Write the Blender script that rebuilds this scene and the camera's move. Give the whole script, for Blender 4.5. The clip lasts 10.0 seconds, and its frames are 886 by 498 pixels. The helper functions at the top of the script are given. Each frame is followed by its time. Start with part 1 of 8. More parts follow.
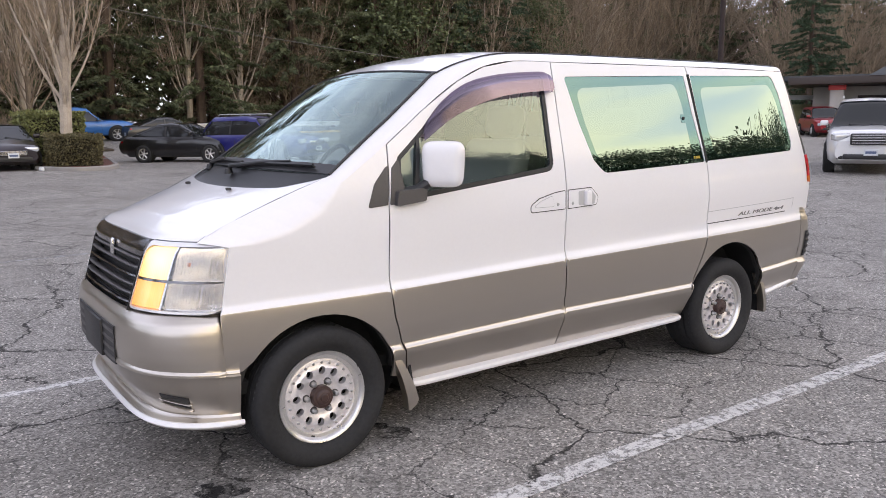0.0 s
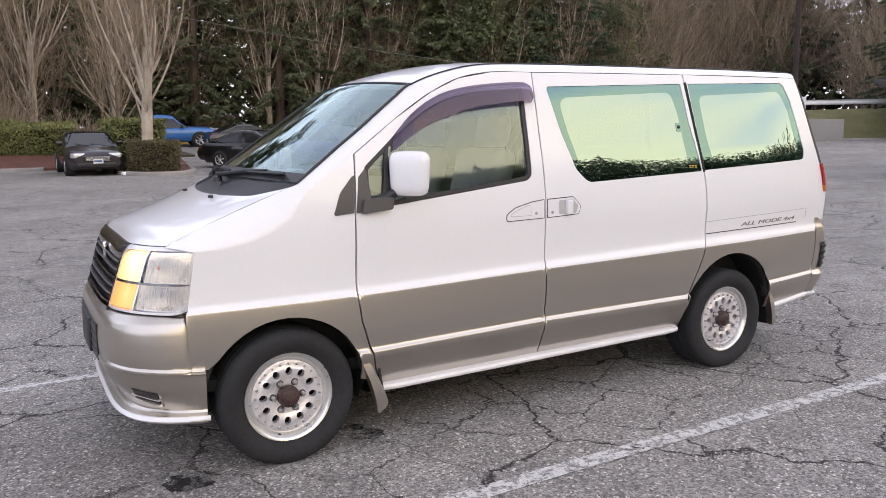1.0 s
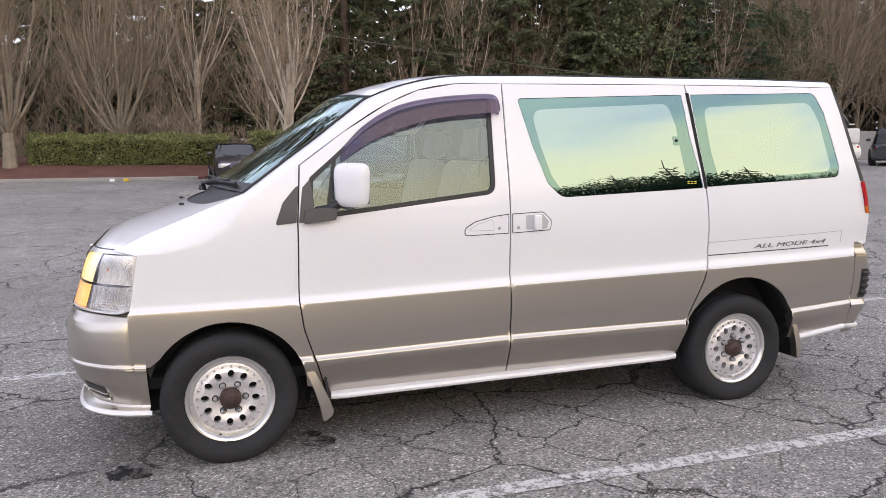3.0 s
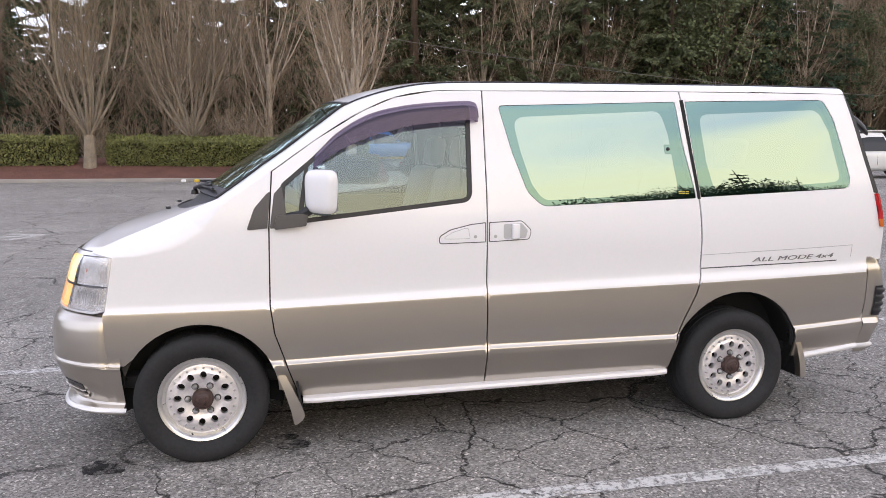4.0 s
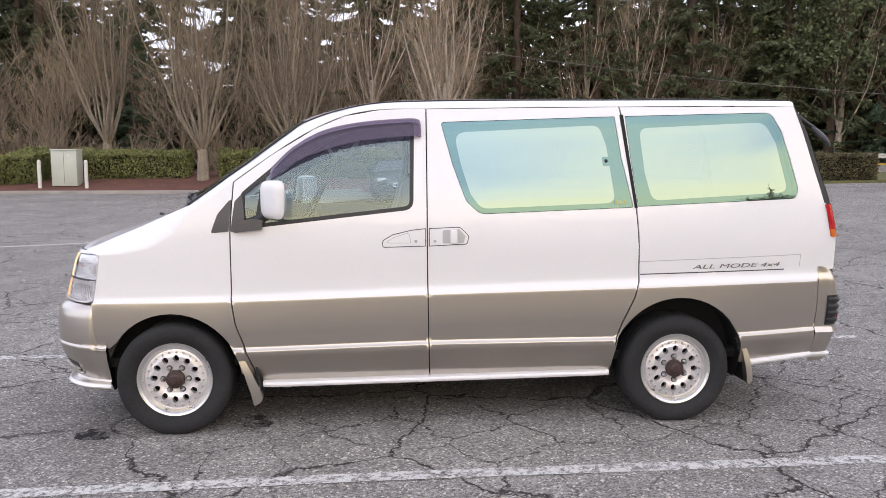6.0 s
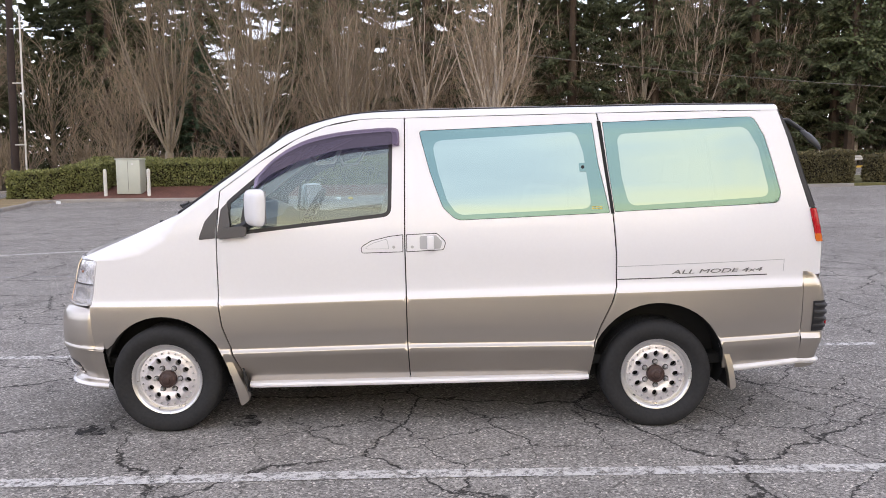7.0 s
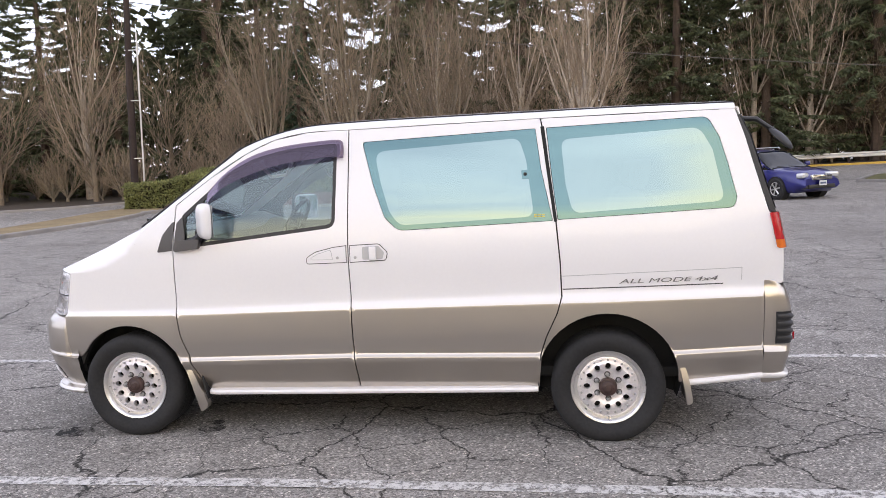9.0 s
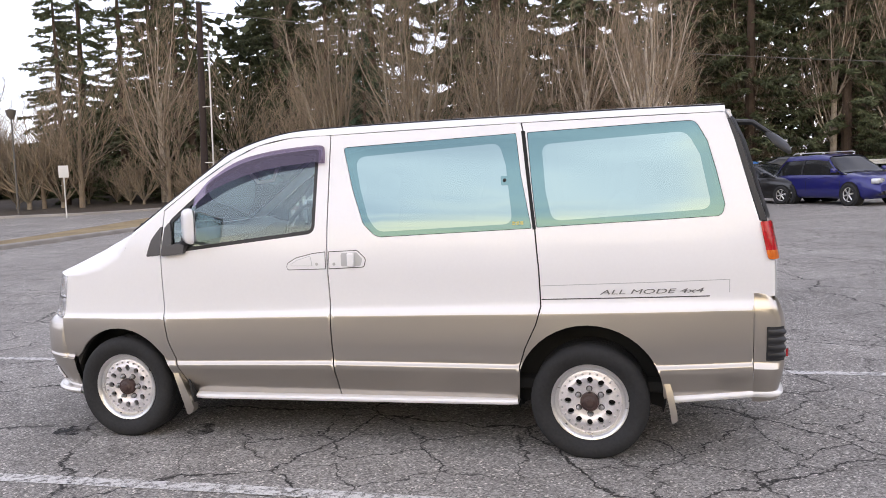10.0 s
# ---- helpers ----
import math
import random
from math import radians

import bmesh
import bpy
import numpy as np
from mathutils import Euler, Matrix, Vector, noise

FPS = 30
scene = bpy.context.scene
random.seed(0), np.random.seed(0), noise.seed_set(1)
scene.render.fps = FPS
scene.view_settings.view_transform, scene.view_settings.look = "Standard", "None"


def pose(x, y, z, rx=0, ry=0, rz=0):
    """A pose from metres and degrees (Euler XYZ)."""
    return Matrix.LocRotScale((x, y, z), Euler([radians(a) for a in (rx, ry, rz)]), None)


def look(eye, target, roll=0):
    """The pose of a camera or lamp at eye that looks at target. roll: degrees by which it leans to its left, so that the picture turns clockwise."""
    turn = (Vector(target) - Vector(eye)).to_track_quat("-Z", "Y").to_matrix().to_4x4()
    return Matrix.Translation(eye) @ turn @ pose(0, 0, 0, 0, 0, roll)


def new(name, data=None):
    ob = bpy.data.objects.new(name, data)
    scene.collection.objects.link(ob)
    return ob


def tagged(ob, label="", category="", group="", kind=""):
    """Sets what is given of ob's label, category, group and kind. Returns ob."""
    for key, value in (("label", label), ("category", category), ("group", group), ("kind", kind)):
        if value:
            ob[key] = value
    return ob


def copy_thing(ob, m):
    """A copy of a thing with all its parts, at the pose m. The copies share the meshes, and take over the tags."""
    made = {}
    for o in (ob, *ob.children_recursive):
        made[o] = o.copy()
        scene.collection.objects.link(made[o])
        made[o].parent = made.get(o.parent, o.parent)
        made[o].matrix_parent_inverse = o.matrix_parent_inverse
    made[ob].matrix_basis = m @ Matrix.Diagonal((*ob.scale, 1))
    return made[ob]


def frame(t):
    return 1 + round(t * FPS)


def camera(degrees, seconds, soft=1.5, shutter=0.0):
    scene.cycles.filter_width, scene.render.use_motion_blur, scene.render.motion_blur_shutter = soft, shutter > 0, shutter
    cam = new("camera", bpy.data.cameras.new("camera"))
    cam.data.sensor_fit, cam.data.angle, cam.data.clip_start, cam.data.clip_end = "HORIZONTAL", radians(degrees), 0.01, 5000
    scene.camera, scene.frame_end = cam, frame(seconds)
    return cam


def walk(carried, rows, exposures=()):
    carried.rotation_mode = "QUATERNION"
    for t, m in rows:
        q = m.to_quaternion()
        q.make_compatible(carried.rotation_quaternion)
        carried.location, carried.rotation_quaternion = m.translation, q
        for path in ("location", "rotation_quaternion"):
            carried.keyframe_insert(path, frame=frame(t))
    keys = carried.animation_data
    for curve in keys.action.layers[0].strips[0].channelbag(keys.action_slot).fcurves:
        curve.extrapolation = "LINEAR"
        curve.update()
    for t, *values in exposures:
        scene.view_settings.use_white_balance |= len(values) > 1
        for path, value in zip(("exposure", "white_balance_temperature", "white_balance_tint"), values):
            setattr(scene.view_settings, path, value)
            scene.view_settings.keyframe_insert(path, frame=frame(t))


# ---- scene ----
cam = camera(59.3, 10.0, soft=0.6)
PATH = [
    (0, (-2.94, -3.869, 1.458), (-1.801, -2.253, 1.155), -0.4),
    (0.5, (-2.749, -4.006, 1.469), (-1.69, -2.335, 1.175), -0.4),
    (1, (-2.537, -4.22, 1.477), (-1.568, -2.495, 1.189), -0.5),
    (1.5, (-2.342, -4.314, 1.458), (-1.459, -2.542, 1.177), -0.5),
    (2, (-2.083, -4.381, 1.464), (-1.284, -2.568, 1.19), -0.5),
    (2.5, (-1.839, -4.514, 1.466), (-1.134, -2.661, 1.2), -0.4),
    (3.8, (-1.231, -4.661, 1.482), (-0.756, -2.733, 1.239), 0.3),
    (4, (-1.125, -4.698, 1.489), (-0.688, -2.762, 1.244), 0.3),
    (4.5, (-0.86, -4.851, 1.495), (-0.499, -2.898, 1.256), 0.3),
    (5, (-0.655, -4.97, 1.49), (-0.371, -3.004, 1.258), 0.3),
    (5.5, (-0.471, -5.089, 1.485), (-0.248, -3.114, 1.263), 0.2),
    (6.8, (0.102, -5.361, 1.51), (0.124, -3.372, 1.304), -0.3),
    (7, (0.207, -5.349, 1.508), (0.199, -3.359, 1.305), -0.5),
    (7.5, (0.435, -5.358, 1.516), (0.354, -3.37, 1.314), -0.8),
    (8, (0.704, -5.42, 1.523), (0.559, -3.435, 1.321), -1.2),
    (8.5, (0.952, -5.374, 1.513), (0.731, -3.396, 1.315), -1.6),
    (9, (1.194, -5.256, 1.531), (0.895, -3.288, 1.34), -1.9),
    (9.5, (1.428, -5.171, 1.522), (1.041, -3.217, 1.339), -1.9),
    (10, (1.696, -5.062, 1.525), (1.217, -3.128, 1.35), -1.8),
]
walk(cam, [(t, look(eye, target, roll)) for t, eye, target, roll in PATH], [(0, 0.47), (2.5, 0.50), (4.5, 0.55), (10, 0.56)])

# ---- world, sun ----
world = bpy.data.worlds.new("dusk_sky")
scene.world = world
world.use_nodes = True
wn = world.node_tree.nodes
wl = world.node_tree.links
wn.clear()
w_out = wn.new("ShaderNodeOutputWorld")
w_bg = wn.new("ShaderNodeBackground")
w_sky = wn.new("ShaderNodeTexSky")
w_sky.sky_type = "NISHITA"
w_sky.sun_disc = False
SUN_EL, SUN_AZ, GLOW_AZ = 7.0, 165.0, 150.0          # degrees; azimuth clockwise from +y
w_sky.sun_elevation = radians(SUN_EL)
w_sky.sun_rotation = radians(SUN_AZ)
w_sky.air_density, w_sky.dust_density, w_sky.ozone_density = 1.0, 1.6, 2.0
# a thin high overcast spread over the whole sky, with streaks of cloud
w_co = wn.new("ShaderNodeTexCoord")
w_map = wn.new("ShaderNodeMapping")
w_map.inputs["Scale"].default_value = (1.3, 1.3, 9.0)
w_noise = wn.new("ShaderNodeTexNoise")
w_noise.inputs["Scale"].default_value = 1.6
w_noise.inputs["Detail"].default_value = 5.0
w_ramp = wn.new("ShaderNodeValToRGB")
w_ramp.color_ramp.elements[0].position = 0.38
w_ramp.color_ramp.elements[0].color = (5.1, 5.05, 6.3, 1)
w_ramp.color_ramp.elements[1].position = 0.68
w_ramp.color_ramp.elements[1].color = (7.8, 7.55, 8.65, 1)
w_add = wn.new("ShaderNodeMix")
w_add.data_type, w_add.blend_type = "RGBA", "ADD"
w_add.inputs["Factor"].default_value = 0.55
wl.new(w_co.outputs["Generated"], w_map.inputs["Vector"])
wl.new(w_map.outputs["Vector"], w_noise.inputs["Vector"])
wl.new(w_noise.outputs["Fac"], w_ramp.inputs["Fac"])
wl.new(w_ramp.outputs["Color"], w_add.inputs["A"])
wl.new(w_sky.outputs["Color"], w_add.inputs["B"])
# warm light low in the sky towards the sunset
w_sep = wn.new("ShaderNodeSeparateXYZ")
wl.new(w_co.outputs["Generated"], w_sep.inputs[0])
# the glow stands highest where the sun went down and sinks to both sides
def w_math(op, a, c):
    q = wn.new("ShaderNodeMath")
    q.operation = op
    for k, v in enumerate((a, c)):
        if isinstance(v, (int, float)):
            q.inputs[k].default_value = v
        else:
            wl.new(v, q.inputs[k])
    return q.outputs[0]


w_flat = wn.new("ShaderNodeCombineXYZ")
wl.new(w_sep.outputs["X"], w_flat.inputs["X"])
wl.new(w_sep.outputs["Y"], w_flat.inputs["Y"])
w_unit = wn.new("ShaderNodeVectorMath")
w_unit.operation = "NORMALIZE"
wl.new(w_flat.outputs[0], w_unit.inputs[0])
w_dot = wn.new("ShaderNodeVectorMath")
w_dot.operation = "DOT_PRODUCT"
w_dot.inputs[1].default_value = (math.sin(radians(GLOW_AZ)), math.cos(radians(GLOW_AZ)), 0)
wl.new(w_unit.outputs[0], w_dot.inputs[0])
def w_range(value, a, c, lo, hi):
    q = wn.new("ShaderNodeMapRange")
    q.interpolation_type = "SMOOTHSTEP"
    for nm, v in (("From Min", a), ("From Max", c), ("To Min", lo), ("To Max", hi)):
        q.inputs[nm].default_value = v
    wl.new(value, q.inputs["Value"])
    return q.outputs["Result"]


w_edge = w_math("ADD", w_range(w_dot.outputs["Value"], -0.1, 0.75, -0.25, 0.285), w_range(w_dot.outputs["Value"], 0.88, 0.985, 0.0, 0.09))
w_in = w_math("ADD", w_math("SUBTRACT", w_edge, w_sep.outputs["Z"]), w_math("MULTIPLY", w_math("SUBTRACT", w_noise.outputs["Fac"], 0.5), 0.30))
w_low = wn.new("ShaderNodeMapRange")
w_low.interpolation_type = "SMOOTHSTEP"
w_low.inputs["From Min"].default_value, w_low.inputs["From Max"].default_value = -0.13, 0.09
wl.new(w_in, w_low.inputs["Value"])
w_warm = wn.new("ShaderNodeMix")
w_warm.data_type, w_warm.blend_type = "RGBA", "MIX"
w_warm.inputs["B"].default_value = (13.2, 10.6, 7.0, 1)
wl.new(w_low.outputs["Result"], w_warm.inputs["Factor"])
# the dusk sky is dimmer overhead than towards the horizon
w_over = wn.new("ShaderNodeMapRange")
w_over.interpolation_type = "SMOOTHSTEP"
w_over.inputs["From Min"].default_value, w_over.inputs["From Max"].default_value = 0.42, 0.98
w_over.inputs["To Min"].default_value, w_over.inputs["To Max"].default_value = 1.0, 0.54
wl.new(w_sep.outputs["Z"], w_over.inputs["Value"])
w_dim = wn.new("ShaderNodeVectorMath")
w_dim.operation = "SCALE"
wl.new(w_add.outputs["Result"], w_dim.inputs[0])
wl.new(w_over.outputs["Result"], w_dim.inputs["Scale"])
wl.new(w_dim.outputs[0], w_warm.inputs["A"])
wl.new(w_warm.outputs["Result"], w_bg.inputs["Color"])
w_bg.inputs["Strength"].default_value = 0.15
wl.new(w_bg.outputs["Background"], w_out.inputs["Surface"])

sun = new("sun", bpy.data.lights.new("sun", "SUN"))
sun.data.energy = 0.5
sun.data.angle = radians(120)
sun.data.color = (1.0, 0.97, 0.93)
sun_dir = Vector((math.sin(radians(SUN_AZ)) * math.cos(radians(40)), math.cos(radians(SUN_AZ)) * math.cos(radians(40)), math.sin(radians(40))))
sun.matrix_world = look(sun_dir * 50, (0, 0, 0))

# ---- materials ----
def material(name, base, rough=0.5, metal=0.0, coat=0.0, bump=0.0, bump_scale=60.0, vary=0.0, vary_scale=3.0,
             grain=0.0, grain_scale=80.0, spec=0.5, per_object=0.0, per_island=0.0, sheen=0.0, transmit=0.0, alpha=1.0, emit=None, emit_strength=0.0, coat_rough=0.03, rough_vary=0.0):
    """A principled material whose colour varies at two scales, with fine relief."""
    m = bpy.data.materials.new(name)
    m.use_nodes = True
    n, l = m.node_tree.nodes, m.node_tree.links
    b = n["Principled BSDF"]
    b.inputs["Base Color"].default_value = (*base, 1)
    b.inputs["Roughness"].default_value = rough
    b.inputs["Metallic"].default_value = metal
    b.inputs["Coat Weight"].default_value = coat
    b.inputs["Coat Roughness"].default_value = coat_rough
    b.inputs["Specular IOR Level"].default_value = spec
    b.inputs["Transmission Weight"].default_value = transmit
    b.inputs["Alpha"].default_value = alpha
    b.inputs["Sheen Weight"].default_value = sheen
    if emit:
        b.inputs["Emission Color"].default_value = (*emit, 1)
        b.inputs["Emission Strength"].default_value = emit_strength
    co = n.new("ShaderNodeTexCoord")
    value = None

    def scaled(fac_socket, amount):
        mr = n.new("ShaderNodeMapRange")
        mr.inputs["To Min"].default_value = 1 - amount
        mr.inputs["To Max"].default_value = 1 + amount
        l.new(fac_socket, mr.inputs["Value"])
        return mr.outputs["Result"]

    def times(a, c):
        if a is None:
            return c
        q = n.new("ShaderNodeMath")
        q.operation = "MULTIPLY"
        l.new(a, q.inputs[0])
        l.new(c, q.inputs[1])
        return q.outputs[0]

    big = None
    if vary > 0 or rough_vary > 0:
        t = n.new("ShaderNodeTexNoise")
        t.inputs["Scale"].default_value = vary_scale
        t.inputs["Detail"].default_value = 6
        l.new(co.outputs["Object"], t.inputs["Vector"])
        big = t.outputs["Fac"]
        if vary > 0:
            value = times(value, scaled(big, vary * 1.6))
        if rough_vary > 0:
            mr = n.new("ShaderNodeMapRange")
            mr.inputs["To Min"].default_value = max(0.02, rough - rough_vary)
            mr.inputs["To Max"].default_value = min(1.0, rough + rough_vary)
            l.new(big, mr.inputs["Value"])
            l.new(mr.outputs["Result"], b.inputs["Roughness"])
    if grain > 0:
        t = n.new("ShaderNodeTexNoise")
        t.inputs["Scale"].default_value = grain_scale
        t.inputs["Detail"].default_value = 3
        l.new(co.outputs["Object"], t.inputs["Vector"])
        value = times(value, scaled(t.outputs["Fac"], grain * 1.6))
    if per_object > 0:
        o = n.new("ShaderNodeObjectInfo")
        value = times(value, scaled(o.outputs["Random"], per_object))
    if per_island > 0:
        o = n.new("ShaderNodeNewGeometry")
        value = times(value, scaled(o.outputs["Random Per Island"], per_island))
    if value is not None:
        mx = n.new("ShaderNodeMix")
        mx.data_type, mx.blend_type = "RGBA", "MULTIPLY"
        mx.inputs["Factor"].default_value = 1
        mx.inputs["A"].default_value = (*base, 1)
        l.new(value, mx.inputs["B"])
        l.new(mx.outputs["Result"], b.inputs["Base Color"])
    if bump > 0:
        t = n.new("ShaderNodeTexNoise")
        t.inputs["Scale"].default_value = bump_scale
        t.inputs["Detail"].default_value = 4
        l.new(co.outputs["Object"], t.inputs["Vector"])
        bp = n.new("ShaderNodeBump")
        bp.inputs["Strength"].default_value = bump
        bp.inputs["Distance"].default_value = 0.01
        l.new(t.outputs["Fac"], bp.inputs["Height"])
        l.new(bp.outputs["Normal"], b.inputs["Normal"])
    return m


def pane_material(name, mirror, tint, gloss_tint=(1, 1, 1), rough=0.0, most=0.95, full=0.6):
    """A thin tinted pane: part mirror, part see-through."""
    m = bpy.data.materials.new(name)
    m.use_nodes = True
    n, l = m.node_tree.nodes, m.node_tree.links
    n.clear()
    out = n.new("ShaderNodeOutputMaterial")
    g = n.new("ShaderNodeBsdfGlossy")
    g.inputs["Color"].default_value = (*gloss_tint, 1)
    g.inputs["Roughness"].default_value = rough
    tr = n.new("ShaderNodeBsdfTransparent")
    tr.inputs["Color"].default_value = (*tint, 1)
    mix = n.new("ShaderNodeMixShader")
    fr = n.new("ShaderNodeFresnel")
    fr.inputs["IOR"].default_value = 1.5
    mr = n.new("ShaderNodeMapRange")
    mr.inputs["From Min"].default_value = 0.04
    mr.inputs["From Max"].default_value = full
    mr.inputs["To Min"].default_value = mirror
    mr.inputs["To Max"].default_value = most
    l.new(fr.outputs[0], mr.inputs["Value"])
    l.new(mr.outputs["Result"], mix.inputs[0])
    l.new(tr.outputs[0], mix.inputs[1])
    l.new(g.outputs[0], mix.inputs[2])
    l.new(mix.outputs[0], out.inputs["Surface"])
    return m


M_WHITE = material("pearl_white_paint", (0.83, 0.82, 0.825), rough=0.32, coat=0.8, coat_rough=0.04, grain=0.012, grain_scale=60)
M_CHAMP = material("champagne_metallic_paint", (0.57, 0.525, 0.465), rough=0.30, metal=0.97, coat=0.45, grain=0.05, grain_scale=500, coat_rough=0.08)
M_BLACK = material("black_plastic", (0.02, 0.02, 0.022), rough=0.45, grain=0.2, grain_scale=200, bump=0.05, bump_scale=400)
M_GREYPL = material("dark_grey_plastic", (0.075, 0.07, 0.07), rough=0.4, grain=0.1, grain_scale=150)
M_RUBBER = material("tyre_rubber", (0.024, 0.024, 0.025), spec=0.35, rough=0.8, vary=0.25, vary_scale=6, grain=0.25, grain_scale=60, bump=0.15, bump_scale=150)
M_ALLOY = material("polished_alloy", (0.74, 0.73, 0.72), rough=0.3, metal=0.9, vary=0.08, vary_scale=10, grain=0.08, grain_scale=120, rough_vary=0.1)
M_ALLOYF = material("machined_alloy_face", (0.80, 0.77, 0.78), rough=0.36, metal=0.6, vary=0.10, vary_scale=14, grain=0.1, grain_scale=90, rough_vary=0.1)
M_BEZEL = material("satin_silver_bezel", (0.80, 0.79, 0.80), rough=0.26, metal=0.55, vary=0.06, vary_scale=12)
M_CHROME = material("chrome", (0.75, 0.75, 0.77), rough=0.08, metal=1.0, rough_vary=0.04)
M_DCHROME = material("smoked_chrome", (0.22, 0.22, 0.235), rough=0.12, metal=0.95, vary=0.1, vary_scale=5)
M_STEEL = material("bright_steel_nut", (0.5, 0.5, 0.5), rough=0.3, metal=1.0)
M_HUB = material("rusty_brown_hub_cap", (0.055, 0.03, 0.026), rough=0.45, vary=0.4, vary_scale=25, bump=0.2, bump_scale=80)
# near-black of the underbody, also used where discs stand in for shade
M_DARK = material("dark_underbody_and_shade", (0.012, 0.012, 0.012), rough=0.85, vary=0.3, vary_scale=5)
M_GAP = material("panel_gap_shadowed_steel", (0.03, 0.028, 0.026), rough=0.8)
M_GLASS_REAR = pane_material("mirror_tinted_privacy_glass", 0.335, (0.018, 0.032, 0.030), (0.70, 0.94, 0.92))
M_FRIT = pane_material("ceramic_border_glass", 0.235, (0.02, 0.03, 0.03), (0.52, 0.86, 0.87))
M_GLASS_FRONT = pane_material("lightly_tinted_door_glass", 0.12, (0.76, 0.86, 0.87), (0.84, 1.0, 1.0), full=0.13)
M_GLASS_WS = pane_material("windscreen_glass", 0.15, (0.74, 0.82, 0.81), (0.80, 0.97, 0.93))
M_VISOR = pane_material("smoked_purple_acrylic", 0.06, (0.19, 0.15, 0.225), (0.95, 0.80, 1.0), rough=0.10, most=0.22)
def lit_lens(name, base, bulb, reach, hot, cool, strength):
    """A fluted lens lit from behind by a bulb that stands at (distance from the middle, height)."""
    m = material(name, base, rough=0.2, coat=0.8, vary=0.1, vary_scale=16)
    n, l = m.node_tree.nodes, m.node_tree.links
    co = n.new("ShaderNodeTexCoord")
    sp = n.new("ShaderNodeSeparateXYZ")
    l.new(co.outputs["Object"], sp.inputs[0])

    def calc(op, a, c):
        q = n.new("ShaderNodeMath")
        q.operation = op
        for i, v in enumerate((a, c)):
            if isinstance(v, (int, float)):
                q.inputs[i].default_value = v
            else:
                l.new(v, q.inputs[i])
        return q.outputs[0]
    dy = calc("SUBTRACT", calc("ABSOLUTE", sp.outputs["Y"], 0), bulb[0])
    dz = calc("SUBTRACT", sp.outputs["Z"], bulb[1])
    d = calc("SQRT", calc("ADD", calc("MULTIPLY", dy, dy), calc("MULTIPLY", dz, dz)), 0)
    flute = calc("MULTIPLY", calc("SINE", calc("MULTIPLY", sp.outputs["Y"], 620.0), 0), 0.06)
    k = calc("ADD", calc("DIVIDE", d, reach), flute)
    r = n.new("ShaderNodeValToRGB")
    r.color_ramp.elements[0].color = (*hot, 1)
    r.color_ramp.elements[1].color = (*cool, 1)
    l.new(k, r.inputs["Fac"])
    b = n["Principled BSDF"]
    l.new(r.outputs["Color"], b.inputs["Emission Color"])
    b.inputs["Emission Strength"].default_value = strength
    return m


M_AMBER = lit_lens("lit_amber_lens", (0.6, 0.28, 0.08), (0.575, 0.79), 0.12, (1.0, 0.55, 0.20), (0.72, 0.30, 0.07), 0.85)
M_LAMPLIT = lit_lens("lit_headlamp_lens", (0.62, 0.45, 0.22), (0.600, 0.925), 0.14, (1.0, 0.86, 0.52), (0.78, 0.42, 0.10), 1.0)
M_CLEAR = pane_material("clear_lamp_lens", 0.10, (0.96, 0.96, 0.97), most=0.5)
M_REFLECT = material("lamp_reflector", (0.86, 0.85, 0.85), rough=0.22, metal=0.8, vary=0.05, vary_scale=20)
M_RED = material("red_tail_lens", (0.46, 0.008, 0.016), rough=0.18, coat=0.25, vary=0.2, vary_scale=30)
M_ORANGE = material("orange_tail_lens", (0.62, 0.14, 0.015), rough=0.18, coat=0.25)
M_SEAT = material("beige_grey_cloth", (0.40, 0.38, 0.35), rough=0.9, grain=0.1, grain_scale=200, sheen=0.3)
M_TRIM = material("grey_cabin_plastic", (0.25, 0.25, 0.25), rough=0.6, grain=0.1, grain_scale=100)
M_HEADL = material("cream_headlining", (0.5, 0.48, 0.45), rough=0.9, grain=0.05, grain_scale=100)
M_BADGE = material("grey_badge", (0.20, 0.195, 0.195), rough=0.35, metal=0.4)
M_PAPER = material("white_paper", (0.75, 0.77, 0.8), rough=0.8)
M_YELLOW = material("yellow_sticker", (0.7, 0.5, 0.05), rough=0.5)
# white plastic with the shade of recesses put into its colour
M_RECESS = material("shaded_white_plastic", (0.48, 0.48, 0.48), rough=0.5)

# ---- building tools ----
from mathutils.geometry import delaunay_2d_cdt


def mesh_from(name, verts, faces, mats, mat_ids=None, smooth=True, sharp=35):
    me = bpy.data.meshes.new(name)
    me.from_pydata([tuple(v) for v in verts], [], faces)
    for m in mats:
        me.materials.append(m)
    if mat_ids is not None:
        me.polygons.foreach_set("material_index", mat_ids)
    if smooth:
        me.polygons.foreach_set("use_smooth", [True] * len(me.polygons))
        me.set_sharp_from_angle(angle=radians(sharp))
    me.update()
    return me


def lay_normals(ob, place, sign):
    """Shade a body panel by the true slope of its surface; its rims stay flat."""
    me = ob.data
    out = [None] * len(me.loops)
    e = 0.004
    cache = {}
    for p in me.polygons:
        rim = abs(p.normal.y) < 0.35 and p.loop_total == 4
        for li in p.loop_indices:
            vi = me.loops[li].vertex_index
            if rim:
                out[li] = tuple(p.normal)
                continue
            if vi not in cache:
                x, _, z = me.vertices[vi].co
                px = (place(x + e, z) - place(x - e, z)) / (2 * e)
                pz = (place(x, z + e) - place(x, z - e)) / (2 * e)
                cache[vi] = tuple(Vector((px, -sign, pz)).normalized())
            out[li] = cache[vi]
    me.normals_split_custom_set(out)


